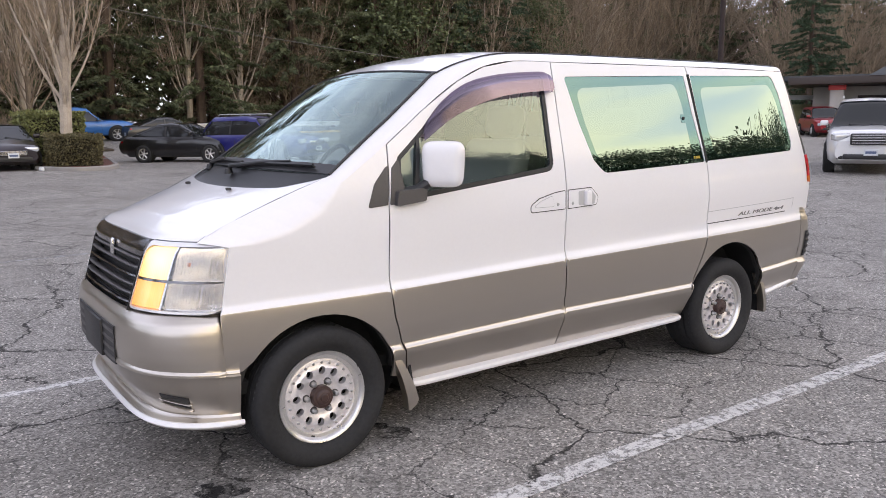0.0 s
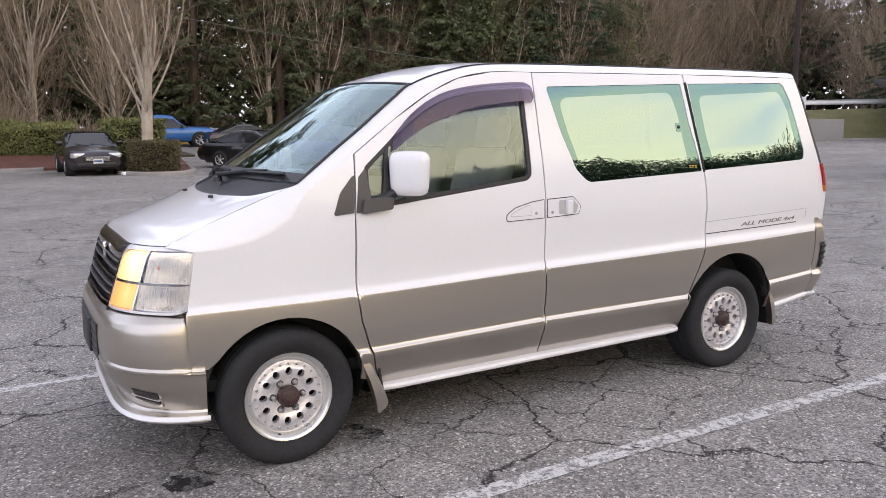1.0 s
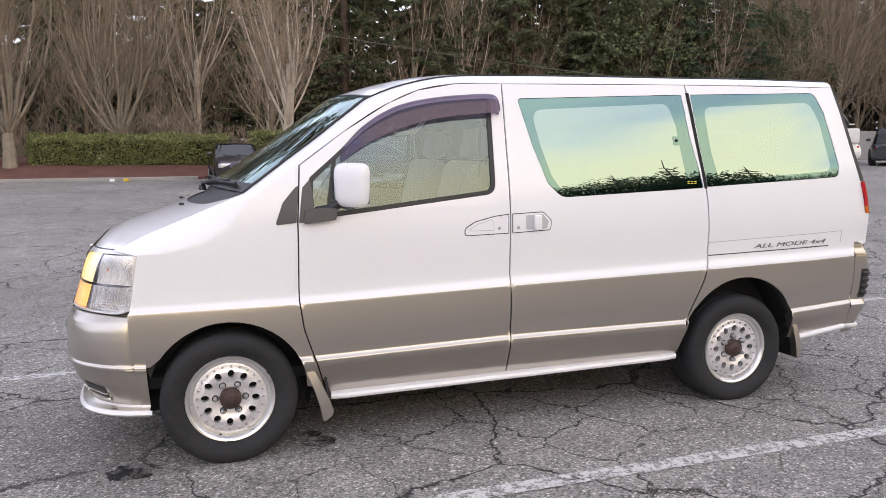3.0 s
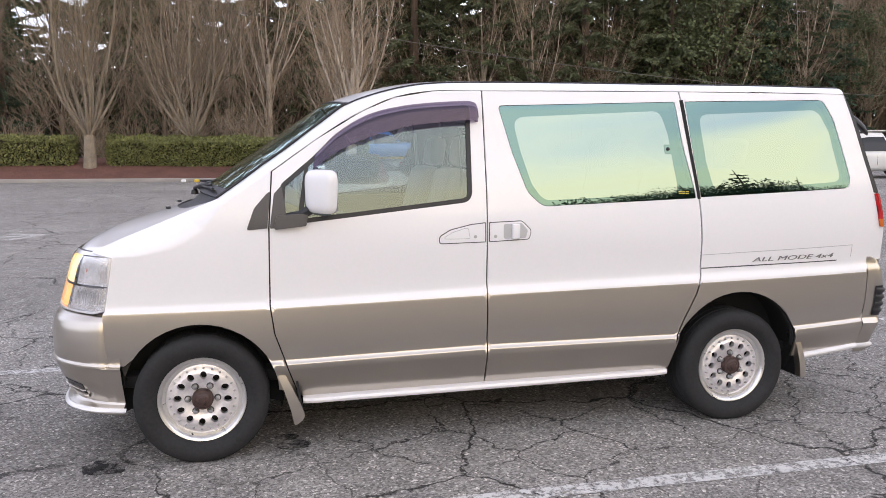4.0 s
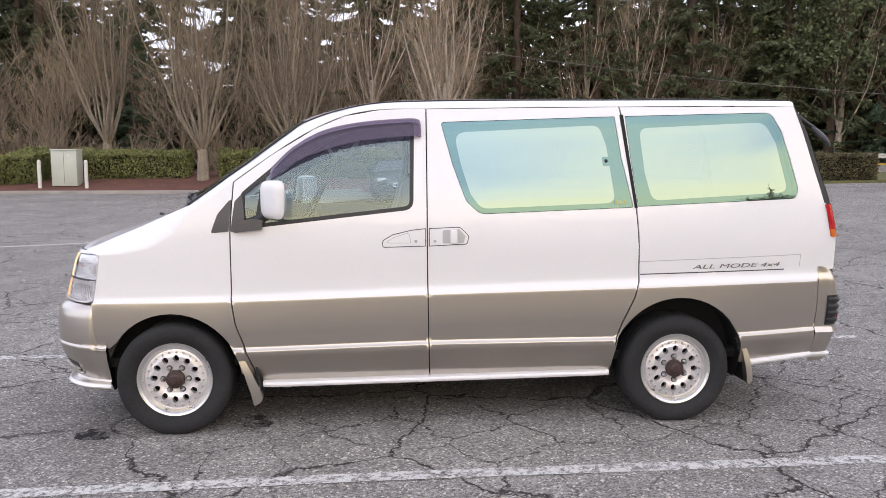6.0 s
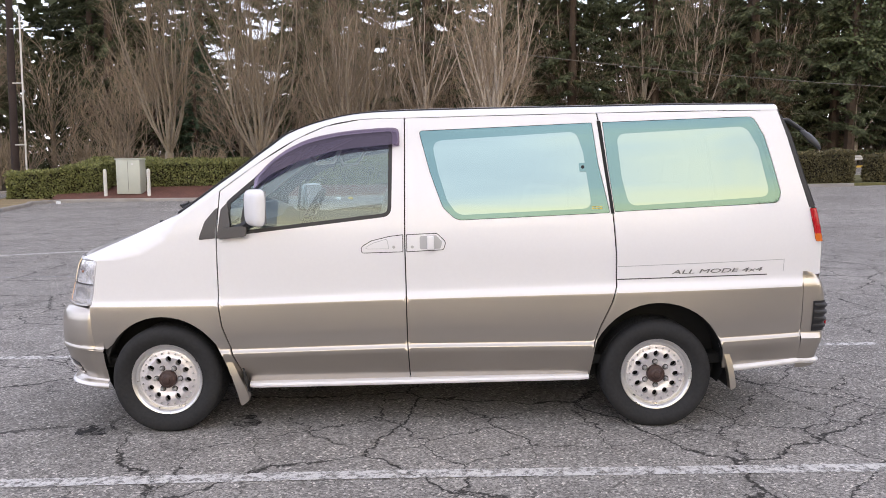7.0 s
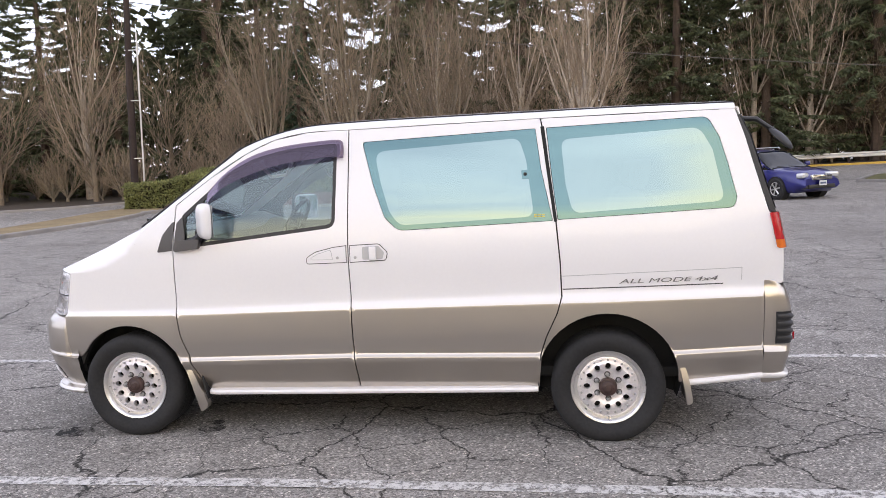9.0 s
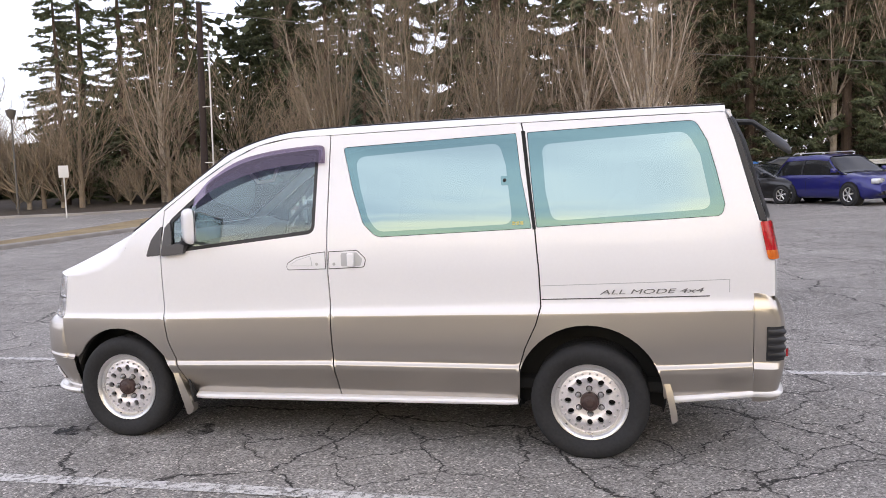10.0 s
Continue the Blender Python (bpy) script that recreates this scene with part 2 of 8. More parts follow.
def part_mesh(name, verts, faces, mats, parent=None, label="", mat_ids=None, smooth=True, sharp=35):
    """One mesh object, under a thing when parent is given."""
    if not isinstance(mats, (list, tuple)):
        mats = [mats]
    ob = new(name, mesh_from(name, verts, faces, mats, mat_ids, smooth, sharp))
    if parent is not None:
        ob.parent = parent
    if label:
        ob["label"] = label
    return ob


def part(name, bm, mat, parent=None, label="", smooth=True, sharp=35):
    me = bpy.data.meshes.new(name)
    bm.to_mesh(me)
    bm.free()
    me.materials.append(mat)
    if smooth:
        me.polygons.foreach_set("use_smooth", [True] * len(me.polygons))
        me.set_sharp_from_angle(angle=radians(sharp))
    ob = new(name, me)
    if parent is not None:
        ob.parent = parent
    if label:
        ob["label"] = label
    return ob


def empty(name, at=(0, 0, 0), rz=0, label="", category="", group="", kind=""):
    ob = new(name)
    ob.empty_display_size = 0.2
    ob.matrix_world = pose(*at, 0, 0, rz)
    return tagged(ob, label, category, group, kind)


def box_bm(size, at=(0, 0, 0), bevel=0.01, seg=2, turn=None):
    bm = bmesh.new()
    bmesh.ops.create_cube(bm, size=1)
    bmesh.ops.scale(bm, vec=size, verts=bm.verts)
    if bevel > 0:
        bmesh.ops.bevel(bm, geom=bm.edges[:], offset=min(bevel, min(size) * 0.45), segments=seg, affect="EDGES", profile=0.5)
    if turn is not None:
        bmesh.ops.transform(bm, matrix=turn, verts=bm.verts)
    bmesh.ops.translate(bm, vec=at, verts=bm.verts)
    return bm


def lathe(profile, n=48, axis="y", arc=(0.0, 2 * math.pi)):
    """Verts and faces of a profile of (radius, along) turned about an axis."""
    closed = abs(arc[1] - arc[0] - 2 * math.pi) < 1e-6
    m = n if closed else n + 1
    vs, fs = [], []
    for i in range(m):
        a = arc[0] + (arc[1] - arc[0]) * i / n
        c, s = math.cos(a), math.sin(a)
        for r, h in profile:
            vs.append((r * c, h, r * s) if axis == "y" else (r * c, r * s, h))
    k = len(profile)
    for i in range(n):
        j = (i + 1) % m
        for p in range(k - 1):
            fs.append((i * k + p, i * k + p + 1, j * k + p + 1, j * k + p))
    return vs, fs


def sheet(fn, nu, nv, thick=None):
    """A grid surface fn(u, v), u and v from 0 to 1; thick: a vector that gives it a back and rims."""
    vs = [Vector(fn(i / nu, j / nv)) for i in range(nu + 1) for j in range(nv + 1)]
    w = nv + 1
    fs = [(i * w + j, (i + 1) * w + j, (i + 1) * w + j + 1, i * w + j + 1) for i in range(nu) for j in range(nv)]
    if thick is not None:
        n0 = len(vs)
        vs += [v + Vector(thick) for v in vs]
        fs += [tuple(n0 + q for q in reversed(f)) for f in fs[:nu * nv]]
        rim = [i * w for i in range(nu + 1)] + [nu * w + j for j in range(1, nv + 1)] + [i * w + nv for i in range(nu - 1, -1, -1)] + [j for j in range(nv - 1, 0, -1)]
        for a, b in zip(rim, rim[1:] + rim[:1]):
            fs.append((b, a, n0 + a, n0 + b))
    return vs, fs


def tube(points, radii, n=6, cap=True):
    """A tube along points."""
    vs, fs = [], []
    pts = [Vector(p) for p in points]
    for i, p in enumerate(pts):
        d = (pts[min(i + 1, len(pts) - 1)] - pts[max(i - 1, 0)]).normalized()
        up = Vector((0, 0, 1)) if abs(d.z) < 0.9 else Vector((1, 0, 0))
        a = d.cross(up).normalized()
        b = d.cross(a)
        r = radii[i] if isinstance(radii, (list, tuple)) else radii
        for k in range(n):
            t = 2 * math.pi * k / n
            vs.append(p + a * (r * math.cos(t)) + b * (r * math.sin(t)))
    for i in range(len(pts) - 1):
        for k in range(n):
            fs.append((i * n + k, i * n + (k + 1) % n, (i + 1) * n + (k + 1) % n, (i + 1) * n + k))
    if cap:
        fs.append(tuple(range(n)))
        fs.append(tuple(range((len(pts) - 1) * n, len(pts) * n))[::-1])
    return vs, fs


def joined(*groups):
    vs, fs = [], []
    for v, f in groups:
        k = len(vs)
        vs += list(v)
        fs += [tuple(q + k for q in g) for g in f]
    return vs, fs


def rounded(pts, r=0.0, n=5):
    """A polygon whose corners are rounded; a point may carry its own radius."""
    out = []
    m = len(pts)
    for i in range(m):
        p = Vector(pts[i][:2])
        rr = pts[i][2] if len(pts[i]) > 2 else r
        a, b = Vector(pts[i - 1][:2]) - p, Vector(pts[(i + 1) % m][:2]) - p
        if rr <= 0 or a.length < 1e-6 or b.length < 1e-6:
            out.append(tuple(p))
            continue
        ang = a.angle(b)
        if ang > radians(172):
            out.append(tuple(p))
            continue
        d = min(rr / math.tan(ang / 2), a.length * 0.48, b.length * 0.48)
        s, e = p + a.normalized() * d, p + b.normalized() * d
        for k in range(n + 1):
            t = k / n
            q = s * (1 - t) ** 2 + p * (2 * t * (1 - t)) + e * t ** 2
            out.append(tuple(q))
    return out


def inside(p, poly):
    x, y = p[0], p[1]
    c = False
    j = len(poly) - 1
    for i in range(len(poly)):
        xi, yi = poly[i]
        xj, yj = poly[j]
        if (yi > y) != (yj > y) and x < (xj - xi) * (y - yi) / (yj - yi) + xi:
            c = not c
        j = i
    return c


def shrink(poly, d):
    """A polygon moved inwards by d (outwards when negative)."""
    area = sum(poly[i - 1][0] * poly[i][1] - poly[i][0] * poly[i - 1][1] for i in range(len(poly)))
    s = 1 if area > 0 else -1
    out = []
    m = len(poly)
    for i in range(m):
        p = Vector(poly[i])
        a = (p - Vector(poly[i - 1]))
        b = (Vector(poly[(i + 1) % m]) - p)
        n1 = Vector((-a.y, a.x)).normalized() if a.length > 1e-9 else Vector((0, 0))
        n2 = Vector((-b.y, b.x)).normalized() if b.length > 1e-9 else n1
        q = n1 + n2
        if q.length < 1e-6:
            q = n1
        q.normalize()
        k = max(0.5, q.dot(n1))
        out.append(tuple(p + q * (s * d / k)))
    return out


def dense(poly, step, closed=True):
    out = []
    m = len(poly)
    for i in range(m if closed else m - 1):
        a, b = Vector(poly[i]), Vector(poly[(i + 1) % m])
        k = max(1, int((b - a).length / step + 0.5))
        for q in range(k):
            out.append(tuple(a.lerp(b, q / k)))
    if not closed:
        out.append(tuple(poly[-1]))
    return out


def flat_fill(outline, holes=(), step=0.06, rows=()):
    """Triangles over a polygon with holes: a fine net, with edges kept along the rows (lines given as functions of x)."""
    loops = [dense(outline, step)] + [dense(h, step) for h in holes]
    pts, edges = [], []
    for lp in loops:
        k = len(pts)
        pts += [Vector(p) for p in lp]
        edges += [(k + i, k + (i + 1) % len(lp)) for i in range(len(lp))]

    def ok(p, gap):
        if not inside(p, loops[0]) or any(inside(p, h) for h in loops[1:]):
            return False
        g2 = gap * gap
        return all((q[0] - p[0]) ** 2 + (q[1] - p[1]) ** 2 > g2 for lp in loops for q in lp)
    x0, x1 = min(p[0] for p in outline), max(p[0] for p in outline)
    z0, z1 = min(p[1] for p in outline), max(p[1] for p in outline)
    nx, nz = int((x1 - x0) / step), int((z1 - z0) / step)
    grid = [(x0 + (i + (0.5 if j % 2 else 0)) * step, z0 + j * step) for j in range(1, nz + 1) for i in range(nx + 1)]
    for r in rows:
        grid = [p for p in grid if abs(p[1] - r(p[0])) > step * 0.35]
    pts += [Vector(p) for p in grid if ok(p, step * 0.45)]
    for r in rows:
        last = None
        for i in range(2 * nx + 1):
            x = x0 + i * step / 2
            p = (x, r(x))
            if z0 < p[1] < z1 and ok(p, 0.004):
                pts.append(Vector(p))
                if last is not None and last[0] == i - 1:
                    edges.append((last[1], len(pts) - 1))
                last = (i, len(pts) - 1)
    ov, oe, of, _, _, _ = delaunay_2d_cdt(pts, edges, [], 0, 1e-6)
    tris = []
    for f in of:
        c = sum((ov[i] for i in f), Vector((0, 0))) / len(f)
        if inside(c, loops[0]) and not any(inside(c, h) for h in loops[1:]):
            tris.append(tuple(f))
    return ov, tris


def shell(flat, place, sign, depth=0.02, mats=1, pick=None, off=0.0):
    """Wraps a flat fill onto a surface place(x, z) -> y (near side, negative), with rims turned inwards by depth."""
    ov, tris = flat
    vs = [(v.x, (place(v.x, v.y) - off) * sign, v.y) for v in ov]
    fs, ids = [], []
    count = {}
    for t in tris:
        a, b, c = (ov[i] for i in t)
        ccw = (b - a).cross(c - a) > 0
        f = t if ccw else t[::-1]
        for i in range(3):
            e = (f[i], f[(i + 1) % 3])
            count[e] = count.get(e, 0) + 1
        fs.append(f if sign > 0 else f[::-1])
        ids.append(pick((a.x + b.x + c.x) / 3, (a.y + b.y + c.y) / 3) if pick else 0)
    back = {}
    for (i, j) in list(count):
        if (j, i) in count:
            continue
        for q in (i, j):
            if q not in back:
                back[q] = len(vs)
                v = vs[q]
                vs.append((v[0], v[1] + depth * sign, v[2]))
        f = (j, i, back[i], back[j])
        fs.append(f if sign > 0 else f[::-1])
        ids.append(pick(vs[i][0], vs[i][2]) if pick else 0)
    used = sorted({q for f in fs for q in f})
    remap = {q: k for k, q in enumerate(used)}
    return [vs[q] for q in used], [tuple(remap[q] for q in f) for f in fs], ids

# ---- ground ----
def gz(x, y):
    """Height of the ground: level round the van, rising gently towards the woods and the road."""
    a, b = max(0.0, y - 2), max(0.0, x - 4)
    return 0.012 * min(a, 60) + 0.02 * min(b, 50) + 0.028 * min(max(0.0, y - 33), 16) - 0.020 + 0.012 * max(-2.6, min(0.0, x + 0.2))


def asphalt_material():
    m = bpy.data.materials.new("old_cracked_asphalt")
    m.use_nodes = True
    n, l = m.node_tree.nodes, m.node_tree.links
    b = n["Principled BSDF"]
    co = n.new("ShaderNodeTexCoord")

    def noise_tex(scale, detail=4, vec=None, rough=0.55):
        t = n.new("ShaderNodeTexNoise")
        t.inputs["Scale"].default_value, t.inputs["Detail"].default_value = scale, detail
        t.inputs["Roughness"].default_value = rough
        l.new(vec or co.outputs["Object"], t.inputs["Vector"])
        return t

    def ramp(sock, a, c, lo=0.0, hi=1.0):
        r = n.new("ShaderNodeMapRange")
        r.inputs["From Min"].default_value, r.inputs["From Max"].default_value = a, c
        r.inputs["To Min"].default_value, r.inputs["To Max"].default_value = lo, hi
        l.new(sock, r.inputs["Value"])
        return r.outputs["Result"]

    def calc(op, a, c):
        q = n.new("ShaderNodeMath")
        q.operation = op
        for i, v in enumerate((a, c)):
            if isinstance(v, (int, float)):
                q.inputs[i].default_value = v
            else:
                l.new(v, q.inputs[i])
        return q.outputs[0]
    # bent coordinates for the cracks
    wob = noise_tex(1.7, 6, rough=0.65)
    wv = n.new("ShaderNodeVectorMath")
    wv.operation = "SCALE"
    wv.inputs["Scale"].default_value = 0.55
    l.new(wob.outputs["Color"], wv.inputs[0])
    av = n.new("ShaderNodeVectorMath")
    av.operation = "ADD"
    l.new(co.outputs["Object"], av.inputs[0])
    l.new(wv.outputs[0], av.inputs[1])

    def cracks(scale, width, mask_scale, m0, m1):
        v = n.new("ShaderNodeTexVoronoi")
        v.feature, v.voronoi_dimensions = "DISTANCE_TO_EDGE", "2D"
        v.inputs["Scale"].default_value = scale
        l.new(av.outputs[0], v.inputs["Vector"])
        c = ramp(v.outputs["Distance"], width * scale * 0.4, width * scale, 1.0, 0.0)
        k = noise_tex(mask_scale, 3)
        return calc("MULTIPLY", c, ramp(k.outputs["Fac"], m0, m1))
    c1 = cracks(0.70, 0.013, 0.35, 0.36, 0.46)
    c2 = cracks(1.9, 0.008, 0.6, 0.44, 0.56)
    c3 = cracks(5.0, 0.005, 0.9, 0.56, 0.66)
    crack = calc("MAXIMUM", calc("MAXIMUM", c1, c2), calc("MULTIPLY", c3, 0.7))
    # stones in the surface
    st = n.new("ShaderNodeTexVoronoi")
    st.inputs["Scale"].default_value = 95
    l.new(co.outputs["Object"], st.inputs["Vector"])
    sep = n.new("ShaderNodeSeparateColor")
    l.new(st.outputs["Color"], sep.inputs[0])
    stone = ramp(sep.outputs[0], 0.0, 1.0, 0.44, 1.42)
    pale = calc("MULTIPLY", ramp(sep.outputs[1], 0.91, 0.95, 0.0, 1.0), 1.45)
    grit = ramp(noise_tex(260, 2).outputs["Fac"], 0.3, 0.7, 0.62, 1.38)
    wear = ramp(noise_tex(0.33, 5).outputs["Fac"], 0.3, 0.7, 0.80, 1.18)
    blot = ramp(noise_tex(2.6, 6).outputs["Fac"], 0.3, 0.7, 0.86, 1.12)
    val = calc("MULTIPLY", calc("MULTIPLY", stone, grit), calc("MULTIPLY", wear, blot))
    val = calc("ADD", val, calc("MULTIPLY", pale, 0.9))
    val = calc("MULTIPLY", val, ramp(crack, 0, 1, 1.0, 0.16))
    mx = n.new("ShaderNodeMix")
    mx.data_type, mx.blend_type = "RGBA", "MULTIPLY"
    mx.inputs["Factor"].default_value = 1
    mx.inputs["A"].default_value = (0.262, 0.247, 0.228, 1)
    l.new(val, mx.inputs["B"])
    l.new(mx.outputs["Result"], b.inputs["Base Color"])
    b.inputs["Roughness"].default_value = 0.82
    b.inputs["Specular IOR Level"].default_value = 0.35
    hgt = calc("SUBTRACT", calc("MULTIPLY", stone, 0.5), calc("MULTIPLY", crack, 2.5))
    hgt = calc("ADD", hgt, calc("MULTIPLY", grit, 0.3))
    bp = n.new("ShaderNodeBump")
    bp.inputs["Strength"].default_value = 0.7
    bp.inputs["Distance"].default_value = 0.006
    l.new(hgt, bp.inputs["Height"])
    l.new(bp.outputs["Normal"], b.inputs["Normal"])
    return m


def worn_paint(name, colour, low, high, scale=14.0):
    """Road paint worn through to what lies below."""
    m = bpy.data.materials.new(name)
    m.use_nodes = True
    n, l = m.node_tree.nodes, m.node_tree.links
    b = n["Principled BSDF"]
    b.inputs["Roughness"].default_value = 0.75
    co = n.new("ShaderNodeTexCoord")
    t = n.new("ShaderNodeTexNoise")
    t.inputs["Scale"].default_value, t.inputs["Detail"].default_value, t.inputs["Roughness"].default_value = scale, 9, 0.75
    l.new(co.outputs["Object"], t.inputs["Vector"])
    r = n.new("ShaderNodeMapRange")
    r.inputs["From Min"].default_value, r.inputs["From Max"].default_value = low, high
    l.new(t.outputs["Fac"], r.inputs["Value"])
    l.new(r.outputs["Result"], b.inputs["Alpha"])
    t2 = n.new("ShaderNodeTexNoise")
    t2.inputs["Scale"].default_value, t2.inputs["Detail"].default_value = 120, 3
    l.new(co.outputs["Object"], t2.inputs["Vector"])
    mx = n.new("ShaderNodeMix")
    mx.data_type, mx.blend_type = "RGBA", "MULTIPLY"
    mx.inputs["Factor"].default_value = 0.5
    mx.inputs["A"].default_value = (*colour, 1)
    l.new(t2.outputs["Fac"], mx.inputs["B"])
    l.new(mx.outputs["Result"], b.inputs["Base Color"])
    return m


M_ASPH = asphalt_material()
M_LINE = worn_paint("worn_white_road_paint", (0.80, 0.78, 0.75), 0.40, 0.53, 26.0)
M_LINE2 = worn_paint("faded_white_road_paint", (0.66, 0.66, 0.66), 0.43, 0.62)
M_STAIN = worn_paint("oil_stain", (0.012, 0.011, 0.011), 0.42, 0.60, 9.0)
M_KERB = material("weathered_concrete_kerb", (0.30, 0.285, 0.27), rough=0.9, vary=0.25, vary_scale=1.5, grain=0.2, grain_scale=60, bump=0.3)
M_YKERB = material("yellow_painted_kerb", (0.50, 0.33, 0.06), rough=0.8, vary=0.25, vary_scale=2, grain=0.2, grain_scale=30)
M_MULCH = material("red_brown_bark_mulch", (0.125, 0.055, 0.040), rough=0.95, vary=0.3, vary_scale=1.5, grain=0.6, grain_scale=25, bump=1.0, bump_scale=30)
M_GRASS = material("dull_winter_grass", (0.13, 0.125, 0.05), rough=0.95, vary=0.3, vary_scale=0.8, grain=0.4, grain_scale=20, bump=0.8, bump_scale=30)
M_DRYG = material("dry_straw_verge", (0.25, 0.19, 0.10), rough=0.95, vary=0.3, vary_scale=0.8, grain=0.4, grain_scale=20, bump=0.8, bump_scale=30)
M_SOIL = material("leaf_litter_soil", (0.055, 0.042, 0.030), rough=0.95, vary=0.35, vary_scale=0.5, grain=0.5, grain_scale=10, bump=0.8, bump_scale=15)
M_METAL = material("galvanised_steel", (0.58, 0.58, 0.57), rough=0.5, metal=0.3, vary=0.15, vary_scale=1)


def ground_lines(lo, hi):
    xs = [-400, -250, -150, -100] + [lo + (hi - lo) * i / 90 for i in range(91)] + [100, 150, 250, 400]
    return xs


gxs, gys = ground_lines(-60, 70), ground_lines(-50, 64)
vs = [(x, y, gz(x, y)) for x in gxs for y in gys]
k = len(gys)
fs = [(i * k + j, (i + 1) * k + j, (i + 1) * k + j + 1, i * k + j + 1) for i in range(len(gxs) - 1) for j in range(k - 1)]
ground = tagged(part_mesh("ground", vs, fs, M_ASPH), "old grey asphalt car park with many cracks", "ground", kind="structure")


def on_ground(name, pts, mat, up, label, category, step=0.6, closed_fill=True, rise=None, kind="structure"):
    """A flat patch laid over the ground, with a rim that goes down into it."""
    ov, tris = flat_fill(pts, step=step)
    hgt = (lambda x, y: gz(x, y) + up) if rise is None else (lambda x, y: gz(x, y) + up + rise(x, y))
    vs = [(v.x, v.y, hgt(v.x, v.y)) for v in ov]
    fs, edges = [], {}
    for t in tris:
        a, b, c = (ov[i] for i in t)
        f = t if (b - a).cross(c - a) > 0 else t[::-1]
        fs.append(f)
        for i in range(3):
            edges[(f[i], f[(i + 1) % 3])] = 1
    if up > 0.02:
        back = {}
        for (i, j) in list(edges):
            if (j, i) in edges:
                continue
            for q in (i, j):
                if q not in back:
                    back[q] = len(vs)
                    vs.append((vs[q][0], vs[q][1], gz(vs[q][0], vs[q][1]) - 0.05))
            fs.append((j, i, back[i], back[j]))
    used = sorted({q for f in fs for q in f})
    rm = {q: k for k, q in enumerate(used)}
    ob = part_mesh(name, [vs[q] for q in used], [tuple(rm[q] for q in f) for f in fs], mat)
    return tagged(ob, label, category, kind=kind)


def stripe(name, a, b, w, mat, up=0.004, label="", category="road marking", n=24):
    a, b = Vector(a), Vector(b)
    d = (b - a).normalized()
    s = Vector((-d.y, d.x)) * (w / 2)

    def f(u, v):
        p = a.lerp(b, u) + s * (2 * v - 1)
        return (p.x, p.y, gz(p.x, p.y) + up)
    return tagged(part_mesh(name, *sheet(lambda u, v: f(u, 1 - v), n, 1), mat), label, category, kind="structure")


# bay lines
stripe("bay_line", (-4.4, -1.63), (5.2, -1.475), 0.105, M_LINE, label="worn white bay line on the asphalt")
stripe("bay_line", (-5.0, 1.08), (4.9, 1.28), 0.10, M_LINE, label="faded white bay line on the asphalt")
stripe("bay_line", (-6.5, 5.9), (-0.2, 6.15), 0.10, M_LINE2, label="faded white bay line on the asphalt")
stripe("bay_line", (-7.0, 10.9), (0.6, 11.2), 0.10, M_LINE2, label="faded white bay line on the asphalt")
stripe("bay_line", (-8.6, 19.4), (-9.25, 27.4), 0.11, M_LINE2, label="faded white bay line on the asphalt")
stripe("bay_line", (-6.2, 19.8), (-6.65, 27.6), 0.11, M_LINE2, label="faded white bay line on the asphalt")
stripe("bay_line", (-3.6, 20.3), (-3.95, 27.9), 0.11, M_LINE2, label="faded white bay line on the asphalt")
stripe("bay_line", (2.85, -1.2), (6.5, -2.9), 0.10, M_LINE2, label="faded white bay line on the asphalt")
stripe("bay_line", (5.6, 14.2), (9.0, 14.9), 0.10, M_LINE2, label="faded white bay line on the asphalt")
# painted arrow
for a, b, w in (((-7.9, 8.6), (-4.9, 9.9), 0.16), ((-5.5, 10.1), (-4.9, 9.9), 0.12), ((-5.3, 9.2), (-4.9, 9.9), 0.12)):
    stripe("arrow_stroke", a, b, w, M_LINE, label="worn white arrow stroke painted on the asphalt")
# oil stains
for cx, cy, r in ((-1.015, -0.72, 0.07), (-1.91, -0.80, 0.10), (-1.05, -0.60, 0.05)):
    pts = [(cx + r * (1 + 0.35 * noise.noise((i * 0.9, cx, cy))) * math.cos(2 * math.pi * i / 18) * 1.2, cy + r * (1 + 0.35 * noise.noise((i * 0.9, cy, cx))) * math.sin(2 * math.pi * i / 18)) for i in range(18)]
    on_ground("oil_stain", pts, M_STAIN, 0.003, "dark oil stain on the asphalt", "stain", 0.05)


def kerb(pts, mat, h=0.13, w=0.16, label="weathered concrete kerb", name="kerb"):
    """A kerb of butted stones along a line."""
    vs, fs = [], []
    prof = [(0, -0.05), (0, h - 0.03), (0.025, h), (w - 0.02, h + 0.003), (w, h - 0.015), (w, -0.05)]
    pp = dense(pts, 0.5, False)
    for i, p in enumerate(pp):
        d = (Vector(pp[min(i + 1, len(pp) - 1)]) - Vector(pp[max(i - 1, 0)])).normalized()
        s = Vector((-d.y, d.x))
        for o, z in prof:
            q = Vector(p) + s * o
            vs.append((q.x, q.y, gz(q.x, q.y) + z))
    m = len(prof)
    for i in range(len(pp) - 1):
        for j in range(m - 1):
            fs.append((i * m + j, (i + 1) * m + j, (i + 1) * m + j + 1, i * m + j + 1))
    return tagged(part_mesh(name, vs, [f[::-1] for f in fs], mat), label, "kerb", kind="structure")


# the planted bank along the back of the car park
BACK = [(-1.2, 28.9), (-5.0, 28.9), (-10.2, 28.2), (-15.2, 28.0), (-16.3, 27.4), (-16.5, 26.0)]
bank = [(-1.2, 29.02), (-5.0, 29.02), (-10.2, 28.32), (-15.2, 28.12), (-16.2, 27.5), (-16.9, 28.5), (-17.5, 36.0), (4.2, 36.0), (4.2, 29.5)]
kerb(BACK[::-1], M_KERB)


